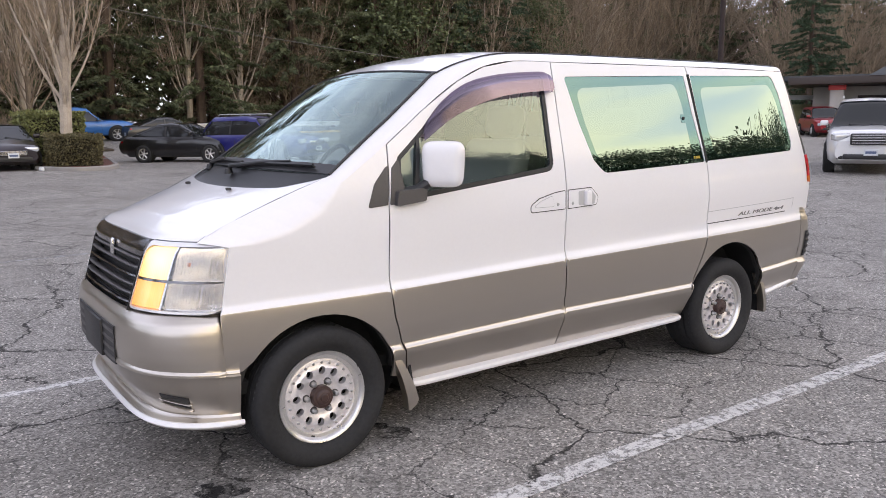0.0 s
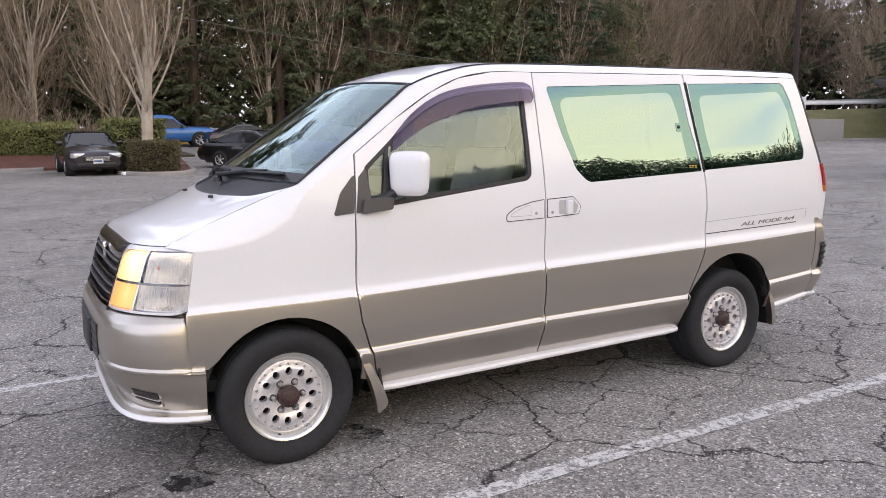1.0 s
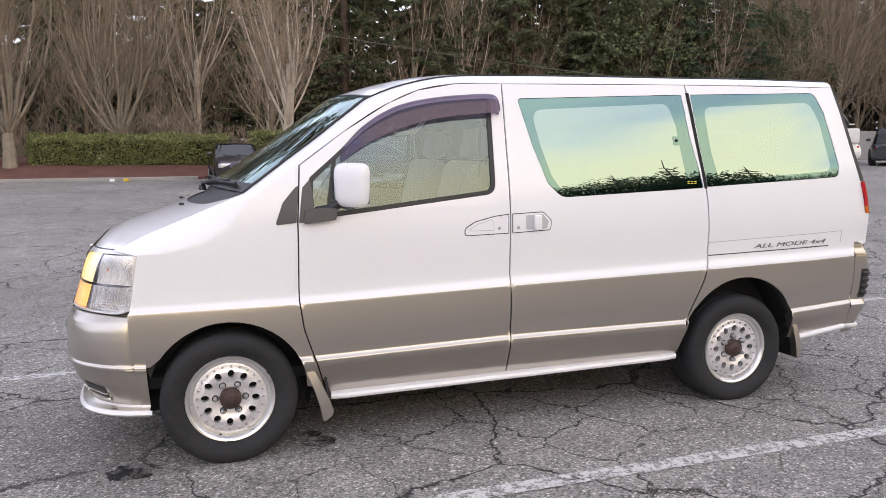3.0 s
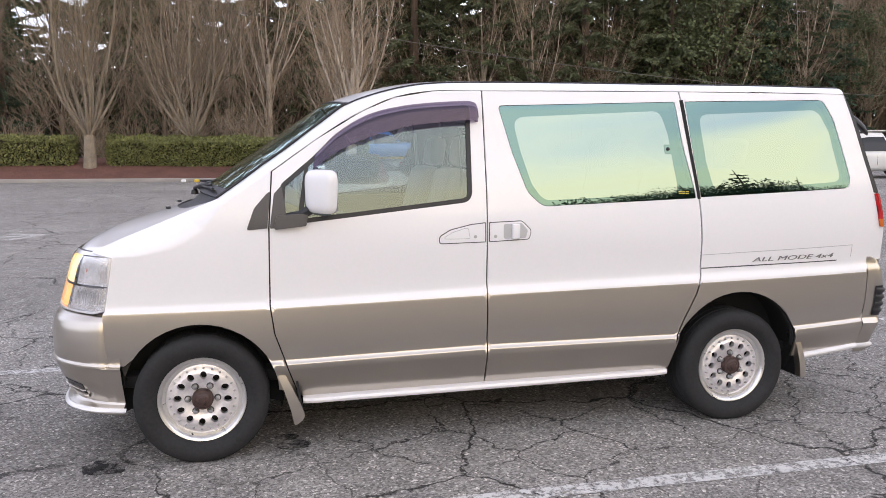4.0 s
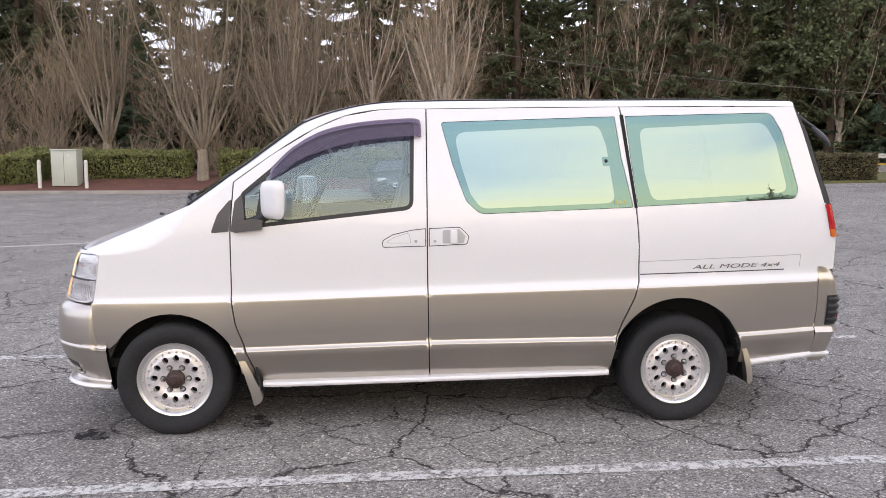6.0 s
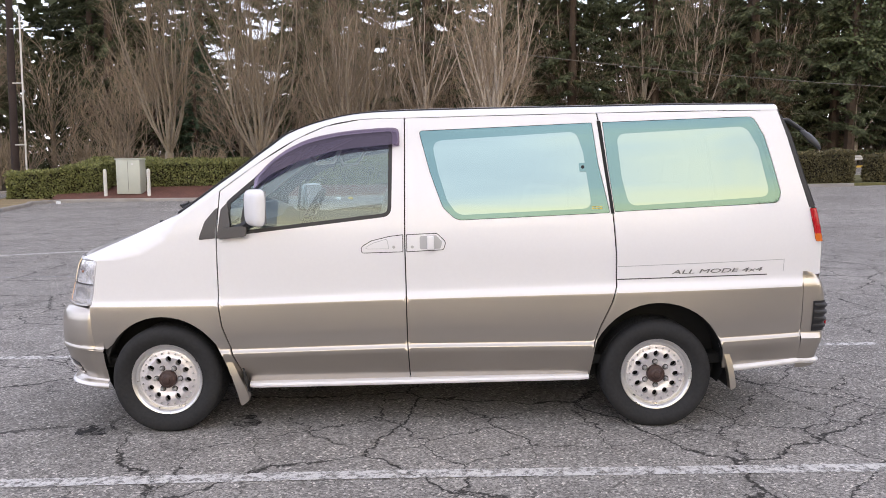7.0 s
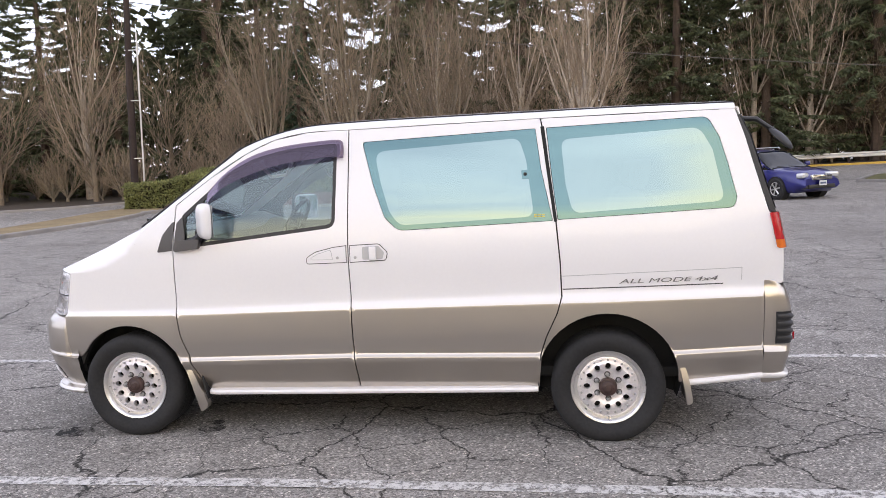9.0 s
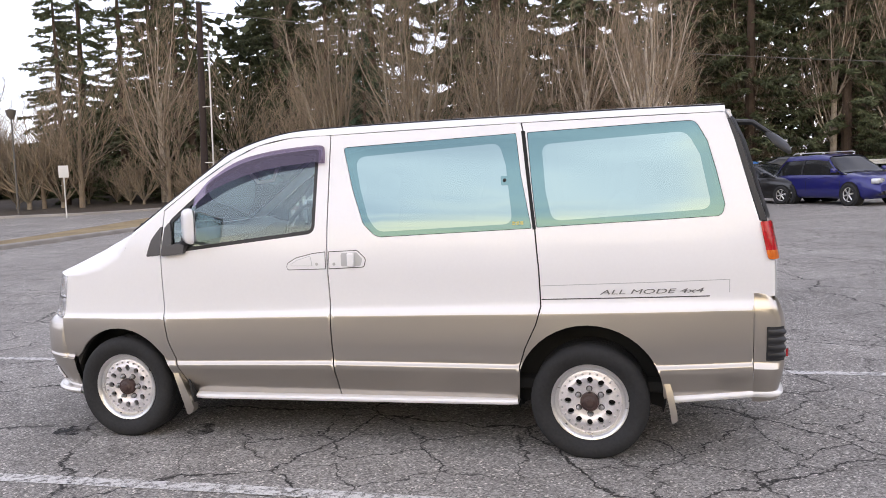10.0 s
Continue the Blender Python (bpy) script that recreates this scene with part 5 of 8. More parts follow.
for sgn in (1, -1):
    # black ribbed reflector at the corner of the bumper
    def plate(u, v):
        z = 0.546 + 0.182 * v
        kk = float(np.interp(-z, [-b[0] for b in RB], list(range(len(RB))))) / 15
        p = Vector(rear_bumper(0.5 - sgn * 0.5 * (0.976 - 0.31 * u), kk))
        return (p.x + 0.003, p.y - 0.003 * sgn, p.z)
    vs, fs = sheet(plate, 16, 8)
    part_mesh("reflector_plate", vs, fs, M_BLACK, rbump)
    for k in range(4):
        def ribr(u, v, k=k):
            z = 0.555 + k * 0.042 + 0.034 * v
            s = 0.5 - sgn * 0.5 * (0.972 - 0.30 * u)
            kk = float(np.interp(-z, [-b[0] for b in RB], list(range(len(RB))))) / 15
            p = Vector(rear_bumper(s, kk))
            o = 0.004 + 0.010 * math.sin(v * math.pi)
            return (p.x + o, p.y - o * 0.5 * sgn, p.z)
        vs, fs = sheet(ribr, 16, 4)
        part_mesh("reflector_rib", vs, fs, M_BLACK, rbump, "black ribbed corner reflector" if k == 0 else "")
    def redpiece(u, v):
        s = 0.5 - sgn * 0.5 * (0.60 - 0.06 * u)
        kk = float(np.interp(-(0.56 + 0.04 * v), [-b[0] for b in RB], list(range(len(RB))))) / 15
        p = Vector(rear_bumper(s, kk))
        return (p.x + 0.017, p.y, p.z)
    vs, fs = sheet(redpiece, 3, 3, (-0.01, 0, 0))
    part_mesh("reflector_red", vs, fs, M_RED, rbump)
    # dark glass strip behind the quarter
    ds = [(2.166, 1.806), (2.209, 1.687), (2.276, 1.427), (2.318, 1.276), (2.352, 1.270), (2.305, 1.427), (2.235, 1.687), (2.185, 1.806)]
    vs, fs, ids = shell(flat_fill(ds, step=0.05), side, sgn, 0.03, off=-0.004)
    part_mesh("tailgate_glass_edge", vs, fs, M_BLACK, van, "black edge of the tailgate glass")
    # tail lamp, wrapped round the corner
    def lamp_y(x, z):
        xe = line_x([(2.316, 1.268), (2.354, 1.073)], z)
        return side(min(xe, 2.36), z) - 0.012 + 0.05 * max(0.0, (x - xe) / 0.058) ** 3
    whole = rounded([(2.316, 1.268, 0.008), (2.352, 1.076, 0.016), (2.420, 1.076, 0.018), (2.386, 1.268, 0.012)])
    cut = 1.122
    def clip_z(poly, above):
        out = []
        for a, b in zip(poly, poly[1:] + poly[:1]):
            if (a[1] >= cut) == above:
                out.append(a)
            if (a[1] >= cut) != (b[1] >= cut):
                t = (cut - a[1]) / (b[1] - a[1])
                out.append((a[0] + t * (b[0] - a[0]), cut))
        return out
    vs, fs, ids = shell(flat_fill(clip_z(whole, True), step=0.014), lamp_y, sgn, 0.05)
    tail = part_mesh("tail_lamp", vs, fs, M_RED, van, "red tail lamp with an orange foot")
    vs, fs, ids = shell(flat_fill(clip_z(whole, False), step=0.012), lamp_y, sgn, 0.05)
    part_mesh("turn_lens", vs, fs, M_ORANGE, tail, "orange turn signal lens")
    for k in range(3):
        zc = 1.145 + k * 0.036
        xl = line_x([(2.316, 1.268), (2.354, 1.073)], zc)
        cell = rounded([(xl + 0.010, zc, 0.005), (xl + 0.052, zc, 0.005), (xl + 0.049, zc + 0.028, 0.005), (xl + 0.006, zc + 0.028, 0.005)])
        vs, fs, ids = shell(flat_fill(cell, step=0.012), lamp_y, sgn, 0.004, off=0.002)
        part_mesh("lens_cell", vs, fs, M_RED, tail)

def tailgate(u, v):
    e = along([(x, z) for x, z in REAR_E], v)
    y = 2 * u - 1
    ys = -side(min(e.x, 2.40), e.y) - 0.006
    return (e.x + 0.075 * (1 - abs(y) ** 3), ys * y, e.y)
vs, fs = sheet(tailgate, 24, 24)
gate = part_mesh("tailgate", vs, fs, M_WHITE, van, "white tailgate with a dark rear window")
def gate_glass(u, v):
    p = Vector(tailgate(0.004 + 0.992 * u, 0.03 + 0.45 * v))
    return (p.x + 0.006, p.y, p.z)
vs, fs = sheet(gate_glass, 20, 10)
part_mesh("rear_window", vs, fs, M_BLACK, gate, "dark tinted rear window")
SPOIL = rounded([(2.090, 1.832, 0.006), (2.165, 1.800, 0.012), (2.205, 1.815, 0.018), (2.196, 1.866, 0.016), (2.090, 1.880, 0.006)])


def spoiler(u, v):
    y = 2 * u - 1
    k = v * len(SPOIL)
    i = int(k) % len(SPOIL)
    p = Vector(SPOIL[i]).lerp(Vector(SPOIL[(i + 1) % len(SPOIL)]), k - int(k))
    return (p.x + 0.02 * (1 - y * y), 0.635 * y, p.y + 0.022 * (1 - y * y) - 0.010)
vs, fs = sheet(spoiler, 20, len(SPOIL))
n_ = len(SPOIL) + 1
fs += [tuple(range(n_ - 1)), tuple(20 * n_ + q for q in range(n_ - 1))[::-1]]
part_mesh("roof_spoiler", vs, fs, M_WHITE, gate, "white roof end spoiler")
arm = part_mesh("rear_mirror_arm", *tube([(2.22, -0.45, 1.80), (2.33, -0.47, 1.79), (2.42, -0.50, 1.72)], [0.016, 0.015, 0.012], 8), M_BLACK, gate, "black parking mirror on an arm")
def dish_mirror(u, v):
    a, b = u * 2 * math.pi, v * math.pi
    p = Vector((0.088 * math.sin(b) * math.cos(a), 0.062 * math.sin(b) * math.sin(a), (0.028 if b < math.pi / 2 else 0.010) * math.cos(b)))
    return pose(2.455, -0.50, 1.672, 24, 42, 0) @ p
part_mesh("rear_parking_mirror", *sheet(dish_mirror, 28, 12), M_BLACK, arm, "oval black parking mirror")

# floor, bulkheads and axles below
part("floor_pan", box_bm((4.1, 1.46, 0.06), (0.12, 0, 0.36), 0.01), M_DARK, van)
part("engine_tray", box_bm((0.55, 1.10, 0.30), (-1.75, 0, 0.42), 0.05), M_DARK, van)
part_mesh("rear_axle", *tube([(1.45, -0.7, 0.31), (1.45, 0.7, 0.31)], 0.05, 10), M_DARK, van)
part_mesh("front_axle", *tube([(-1.45, -0.7, 0.31), (-1.45, 0.7, 0.31)], 0.04, 10), M_DARK, van)
part_mesh("exhaust_pipe", *tube([(-0.9, 0.2, 0.27), (0.6, 0.25, 0.26), (1.2, 0.55, 0.27), (2.3, 0.5, 0.29)], 0.035, 8), M_DARK, van)

# wheels

def build_wheel():
    hub = empty("wheel", (0, 0, 0))
    tp = [(0.200, 0.09), (0.205, -0.015), (0.214, -0.018), (0.226, -0.029), (0.245, -0.040), (0.268, -0.045), (0.288, -0.043), (0.304, -0.036), (0.314, -0.026), (0.3205, -0.013), (0.3225, 0.004)]
    for y in (0.035, 0.040, 0.044, 0.080, 0.084, 0.088, 0.124, 0.128, 0.132, 0.168, 0.180):
        groove = 0.010 if y in (0.040, 0.084, 0.128) else 0
        tp.append((0.322 - groove, y))
    tp += [(0.310, 0.20), (0.27, 0.225), (0.21, 0.21)]
    vs, fs = lathe([(r if r < 0.21 else 0.21 + (r - 0.21) * 0.945, y) for r, y in tp], 72)
    part_mesh("tyre", vs, fs, M_RUBBER, hub, "worn black tyre")
    # shoulder blocks
    gv, gf = [], []
    for i in range(66):
        a = 2 * math.pi * i / 66
        bm = box_bm((0.013, 0.028, 0.010), (0, 0, 0), 0, 1)
        bmesh.ops.rotate(bm, cent=(0, 0, 0), matrix=Matrix.Rotation(-0.6, 3, "X"), verts=bm.verts)
        bmesh.ops.translate(bm, vec=(0, 0.006, 0.3055), verts=bm.verts)
        bmesh.ops.rotate(bm, cent=(0, 0, 0), matrix=Matrix.Rotation(a, 3, "Y"), verts=bm.verts)
        k = len(gv)
        gv += [v.co.copy() for v in bm.verts]
        gf += [tuple(v.index + k for v in fc.verts) for fc in bm.faces]
        bm.free()
    part_mesh("tread", gv, gf, M_RUBBER, hub, smooth=False)["kind"] = "stuff"
    # rim barrel with a polished lip
    rp = [(0.19, 0.12), (0.170, 0.055), (0.168, 0.010), (0.172, 0.002), (0.186, 0.000), (0.190, -0.010), (0.197, -0.017), (0.2055, -0.019), (0.2085, -0.014), (0.2075, -0.006)]
    vs, fs = lathe(rp, 72)
    rim = part_mesh("rim", vs, fs, M_ALLOY, hub, "polished alloy rim")
    # face with twelve holes, made flat and turned outwards
    n = 72
    outl = [(0.171 * math.cos(2 * math.pi * i / n), 0.171 * math.sin(2 * math.pi * i / n)) for i in range(n)]
    holes = [[(0.050 * math.cos(2 * math.pi * i / 24), 0.050 * math.sin(2 * math.pi * i / 24)) for i in range(24)]]
    for k in range(12):
        a = 2 * math.pi * (k + 0.5) / 12
        c, s = math.cos(a), math.sin(a)
        hole = []
        for i in range(14):
            b = 2 * math.pi * i / 14
            du, dv = 0.0158 * math.cos(b), 0.0190 * math.sin(b)
            hole.append((c * (0.117 + dv) - s * du, s * (0.117 + dv) + c * du))
        holes.append(hole)

    def dish(x, z):
        r = math.hypot(x, z)
        return float(np.interp(r, [0.0, 0.05, 0.085, 0.098, 0.132, 0.142, 0.165, 0.171], [0.012, 0.012, 0.010, 0.002, -0.002, 0.006, 0.006, 0.010]))
    vs, fs, ids = shell(flat_fill(outl, holes, 0.012), dish, 1, 0.03)
    face = part_mesh("wheel_face", vs, fs, M_ALLOYF, rim, "twelve-hole alloy wheel face")
    # flat near-black disc painted as the shade behind the wheel holes
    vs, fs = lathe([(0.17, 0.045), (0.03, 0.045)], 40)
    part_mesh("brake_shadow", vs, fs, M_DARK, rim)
    for k in range(24):
        a = 2 * math.pi * k / 24
        vs, fs = lathe([(0.0001, -0.009), (0.0035, -0.0085), (0.0058, -0.003), (0.006, 0.004)], 8)
        vs = [(v[0] + 0.152 * math.cos(a), v[1] + 0.003, v[2] + 0.152 * math.sin(a)) for v in vs]
        part_mesh("rim_bolt", vs, fs, M_STEEL, rim)
    for k in range(6):
        a = 2 * math.pi * (k + 0.3) / 6
        vs, fs = lathe([(0.0001, -0.017), (0.007, -0.0165), (0.0105, -0.013), (0.0118, -0.006), (0.0118, 0.012)], 8)
        vs = [(v[0] + 0.0695 * math.cos(a), v[1] - 0.002, v[2] + 0.0695 * math.sin(a)) for v in vs]
        part_mesh("lug_nut", vs, fs, M_STEEL, rim)
        vs, fs = lathe([(0.0001, 0.0075), (0.0165, 0.0078), (0.0175, 0.011)], 12)
        part_mesh("nut_seat", [(v[0] + 0.0695 * math.cos(a), v[1], v[2] + 0.0695 * math.sin(a)) for v in vs], fs, M_GREYPL, rim, "dark ring round the nut")
    vs, fs = lathe([(0.0001, -0.030), (0.026, -0.029), (0.032, -0.026), (0.036, -0.020), (0.047, -0.018), (0.050, -0.014), (0.051, 0.01)], 32)
    part_mesh("hub_cap", vs, fs, M_HUB, rim, "brown rusted hub cap")
    vs, fs = lathe([(0.0001, -0.036), (0.016, -0.035), (0.019, -0.032), (0.020, -0.026)], 24)
    part_mesh("hub_button", vs, fs, M_HUB, rim, "worn centre button of the hub cap")
    vs, fs = tube([(0.0, -0.006, -0.178), (0.004, -0.022, -0.174)], 0.004, 6)
    part_mesh("valve", vs, fs, M_BLACK, rim)
    return hub


wheel = build_wheel()
wheel.parent = van
wheel.matrix_basis = pose(-1.458, -0.812, 0.280, 0, 18, 0) @ Matrix.Scale(1.02, 4)
for x, y, z, rz, ry in ((1.447, -0.812, 0.291, 0, 46), (-1.458, 0.812, 0.280, 180, 0), (1.447, 0.812, 0.291, 180, 20)):
    w2 = copy_thing(wheel, pose(x, y, z, 0, ry, 0) @ pose(0, 0, 0, 0, 0, rz))

# door handles
for sgn in (1, -1):
    for pts, kind in (([(-0.285, 1.030, 0.02), (-0.285, 1.070, 0.03), (-0.225, 1.105, 0.03), (-0.12, 1.130, 0.02), (-0.040, 1.139, 0.004), (-0.040, 1.036, 0.004)], "front"),
                      ([(-0.022, 1.139, 0.004), (0.155, 1.146, 0.03), (0.208, 1.095, 0.03), (0.195, 1.046, 0.02), (-0.022, 1.036, 0.004)], "sliding")):
        o = rounded(pts)
        i = shrink(o, 0.0045)
        vs, fs, ids = shell(flat_fill(o, [i], 0.04), side, sgn, 0.004, off=0.001)
        hd = part_mesh("door_handle", vs, fs, M_GREYPL, van, "white flush door handle in a thin grey outline")
        vs, fs, ids = shell(flat_fill(i, step=0.03), side, sgn, 0.006, off=0.003)
        part_mesh("handle_plate", vs, fs, M_WHITE, hd)
        # handle recesses are flat plates in a greyer white, their shade painted in
        if kind == "front":
            g = rounded([(-0.268, 1.058, 0.012), (-0.215, 1.088, 0.01), (-0.135, 1.112, 0.012), (-0.125, 1.058, 0.004)])
            vs, fs, ids = shell(flat_fill(shrink(g, -0.003), step=0.03), side, sgn, 0.006, off=0.0036)
            part_mesh("handle_recess", vs, fs, M_RECESS, hd)
            vs, fs, ids = shell(flat_fill(g, step=0.03), side, sgn, 0.006, off=0.006)
            part_mesh("handle_lever", vs, fs, M_WHITE, hd)
            kx = -0.095
        else:
            g = rounded([(0.055, 1.052), (0.175, 1.055), (0.185, 1.095), (0.150, 1.133), (0.055, 1.128)], 0.012)
            vs, fs, ids = shell(flat_fill(g, step=0.03), side, sgn, 0.006, off=0.0036)
            part_mesh("handle_recess", vs, fs, M_RECESS, hd, "handle recess with its shade painted grey")
            part("handle_lever", box_bm((0.042, 0.028, 0.080), (0.118, (side(0.118, 1.09) - 0.012) * sgn, 1.090), 0.008, 3), M_WHITE, hd)
            kx = 0.012
        vs, fs = lathe([(0.0001, -0.001), (0.005, -0.002), (0.0085, -0.001), (0.0095, 0.006)], 14)
        part_mesh("key_lock", [(v[0] + kx, (side(kx, 1.066) - 0.004 + v[1]) * sgn, v[2] + 1.066) for v in vs], fs, M_STEEL, hd)

# door mirrors
for sgn in (1, -1):
    def mirror_shell(u, v):
        a, b = u * 2 * math.pi, v * math.pi
        ex = 0.42
        c, s = math.cos(a), math.sin(a)
        sb, cb = math.sin(b), math.cos(b)
        px = math.copysign(abs(c) ** ex, c) * sb ** ex
        pz = math.copysign(abs(s) ** ex, s) * sb ** ex
        dep = math.copysign(abs(cb) ** 0.8, cb)
        # px: across (outwards), pz: up, dep: forwards
        w = 0.100 + 0.005 * pz
        h = 0.106
        fwd = 0.046 if dep > 0 else 0.016
        across = Vector((0.62, -0.785, 0))
        ahead = Vector((-0.785, -0.62, 0))
        p = Vector((-0.868, -0.938, 1.302)) + across * (w * px) + ahead * (fwd * dep) + Vector((0, 0, h * pz))
        return (p.x, p.y * sgn, p.z)
    vs, fs = sheet(mirror_shell, 40, 20)
    mir = part_mesh("door_mirror", vs, fs, M_WHITE, van, "white squared door mirror on a dark foot")
    across = Vector((0.62, -0.785, 0))
    def mglass(u, v):
        p = Vector((-0.8535, -0.9265, 1.302)) + across * (0.082 * (2 * u - 1)) + Vector((0, 0, 0.093 * (2 * v - 1)))
        return (p.x, p.y * sgn, p.z)
    vs, fs = sheet(mglass, 4, 4, (0.003, 0, 0))
    part_mesh("mirror_glass", vs, fs, M_CHROME, mir, "mirror glass")
    vs, fs = tube([(-1.03, -0.845 * sgn, 1.172), (-0.97, -0.875 * sgn, 1.185), (-0.925, -0.895 * sgn, 1.215)], [0.026, 0.026, 0.024], 10)
    part_mesh("mirror_arm", vs, fs, M_BLACK, mir, "black mirror arm")
    o = rounded([(-1.100, 1.118), (-0.945, 1.136), (-0.935, 1.196), (-1.085, 1.186)], 0.012)
    vs, fs, ids = shell(flat_fill(o, step=0.03), side, sgn, 0.05, off=0.032)
    part_mesh("mirror_foot", vs, fs, M_GREYPL, mir)

# lettering on the quarter
def lettering(text, size, at, rot, mat, name, parent=None, depth=0.002, label="", shear=0.0, width=1.0):
    cu = bpy.data.curves.new(name, "FONT")
    cu.body, cu.size, cu.extrude, cu.shear = text, size, depth, shear
    cu.align_x, cu.align_y = "LEFT", "BOTTOM"
    ob = bpy.data.objects.new(name, cu)
    scene.collection.objects.link(ob)
    bpy.context.view_layer.update()
    me = bpy.data.meshes.new_from_object(ob.evaluated_get(bpy.context.evaluated_depsgraph_get()))
    bpy.data.objects.remove(ob)
    me.materials.clear()
    me.materials.append(mat)
    wd = max(v.co.x for v in me.vertices) - min(v.co.x for v in me.vertices)
    o2 = new(name, me)
    o2.matrix_world = pose(*at, *rot) @ Matrix.Diagonal((width / wd, 1, 1, 1))
    if parent is not None:
        o2.parent = parent
    if label:
        o2["label"] = label
    return o2


letters = lettering("ALL MODE 4x4", 0.035, (1.512, 0, 0.887), (90, -1.4, 0), M_BADGE, "badge_lettering", None, label="grey slanted letters ALL MODE 4x4", shear=0.25, width=0.53)
letters.data.transform(letters.matrix_world)
letters.matrix_world = Matrix()
for v in letters.data.vertices:
    v.co.y = side(v.co.x, v.co.z) - (0.0035 if v.co.y < 0 else 0.0005)
letters.parent = van

# cabin
for row, (sx, ys) in enumerate(((-0.42, (-0.38, 0.38)), (0.55, (-0.38, 0.38)), (1.30, (-0.34, 0.34)))):
    for yy in ys:
        seat = part("cabin_seat", box_bm((0.50, 0.50, 0.16), (sx, yy, 0.80), 0.06, 4), M_SEAT, van, "beige cloth seat")
        part("backrest", box_bm((0.15, 0.48, 0.58), (0, 0, 0), 0.06, 4, pose(sx + 0.27, yy, 1.12, 0, 14, 0)), M_SEAT, seat)
        part("headrest", box_bm((0.10, 0.27, 0.18), (0, 0, 0), 0.045, 4, pose(sx + 0.38, yy, 1.50, 0, 10, 0)), M_SEAT, seat)
        part("seat_base", box_bm((0.30, 0.42 if row < 2 else 0.36, 0.34), (sx, yy, 0.55), 0.03), M_TRIM, seat)
def dash(u, v):
    prof = [(-1.34, 1.24), (-1.20, 1.255), (-1.04, 1.245), (-0.94, 1.20), (-0.93, 1.10), (-0.98, 0.90), (-1.05, 0.60)]
    p = along(prof, u)
    y = (2 * v - 1) * 0.74
    hump = 0.05 * math.exp(-((y - 0.38) / 0.2) ** 4) if 0.25 < u < 0.7 else 0
    return (p.x, y, p.y + hump)
vs, fs = sheet(dash, 18, 20)
part_mesh("dashboard", vs, fs, M_TRIM, van, "grey plastic dashboard")
def torus(u, v, R=0.19, r=0.015):
    a, b = u * 2 * math.pi, v * 2 * math.pi
    p = Vector(((R + r * math.cos(b)) * math.cos(a), (R + r * math.cos(b)) * math.sin(a), r * math.sin(b)))
    return pose(-0.78, 0.38, 1.20, 0, -62, 0) @ p
vs, fs = sheet(torus, 40, 8)
steer = part_mesh("steering_wheel", vs, fs, M_BLACK, van, "black steering wheel")
part("steering_hub", box_bm((0.20, 0.10, 0.05), (0, 0, 0), 0.02, 3, pose(-0.785, 0.38, 1.19, 0, -62, 0)), M_BLACK, steer)
part_mesh("steering_spoke", *tube([pose(-0.78, 0.38, 1.20, 0, -62, 0) @ Vector((0, -0.18, 0)), pose(-0.78, 0.38, 1.20, 0, -62, 0) @ Vector((0, 0.18, 0))], 0.018, 6), M_BLACK, steer)
for sgn in (1, -1):
    part_mesh("seat_belt", *tube([(-0.12, -0.66 * sgn, 1.62), (-0.10, -0.60 * sgn, 1.2), (-0.30, -0.35 * sgn, 0.95)], 0.012, 4), M_TRIM, van)
    part_mesh("grab_handle", *tube([(-0.60, -0.66 * sgn, 1.60), (-0.57, -0.62 * sgn, 1.55), (-0.47, -0.62 * sgn, 1.56), (-0.42, -0.66 * sgn, 1.63)], 0.012, 6), M_HEADL, van)
    def doorcard(u, v):
        x = -1.05 + u * 3.2
        z0 = 0.42 if abs(x - 0.05) < 0.95 else 0.82
        return (x, (side(x, 1.0) + 0.07) * sgn, z0 + (1.20 - z0) * v)
    vs, fs = sheet(doorcard, 20, 3, (0, 0.01 * sgn, 0))
    part_mesh("door_card", vs, fs, M_TRIM, van)
part("inside_mirror", box_bm((0.03, 0.22, 0.06), (-0.80, 0.0, 1.66), 0.012, 3), M_BLACK, van)
paper = part_mesh("windscreen_paper", *sheet(lambda u, v: (-1.22 + 0.17 * u, 0.05 + 0.28 * v, 1.275 + 0.02 * u), 2, 2, (0, 0, -0.002)), M_PAPER)
tagged(paper, "sheet of white paper lying on the dashboard", "paper")

# ---- plants ----
def bark(name, c, v=0.3, sc=4):
    return material(name, c, rough=0.9, vary=v, vary_scale=sc, grain=0.35, grain_scale=40, bump=0.5, bump_scale=30)


M_BARK = bark("grey_brown_bark", (0.235, 0.20, 0.155))
M_BARK2 = bark("pale_birch_bark", (0.40, 0.345, 0.285), 0.35, 3)
M_BARKB = bark("brown_bark", (0.19, 0.15, 0.11))
M_BARKD = bark("dark_conifer_bark", (0.085, 0.060, 0.045))
M_TWIG = material("fawn_twigs", (0.205, 0.163, 0.118), rough=0.9, per_island=0.35)
M_TWIG2 = material("brown_twigs", (0.275, 0.22, 0.16), rough=0.9, per_island=0.35)
M_TWIG3 = material("pale_birch_twigs", (0.26, 0.205, 0.15), rough=0.9, per_island=0.3)
M_NEEDLE = material("dark_green_needles", (0.094, 0.108, 0.060), rough=0.85, per_island=0.45, spec=0.2, per_object=0.25)
M_NEEDLE2 = material("blue_green_needles", (0.060, 0.090, 0.055), rough=0.85, per_island=0.4, spec=0.2)
M_LEAF = material("olive_evergreen_leaves", (0.085, 0.105, 0.045), rough=0.6, per_island=0.45, spec=0.4)
M_LEAFR = material("rusty_evergreen_leaves", (0.095, 0.070, 0.035), rough=0.6, per_island=0.45)
M_HEDGE = material("clipped_hedge_leaves", (0.19, 0.205, 0.08), rough=0.6, per_island=0.5, spec=0.35)
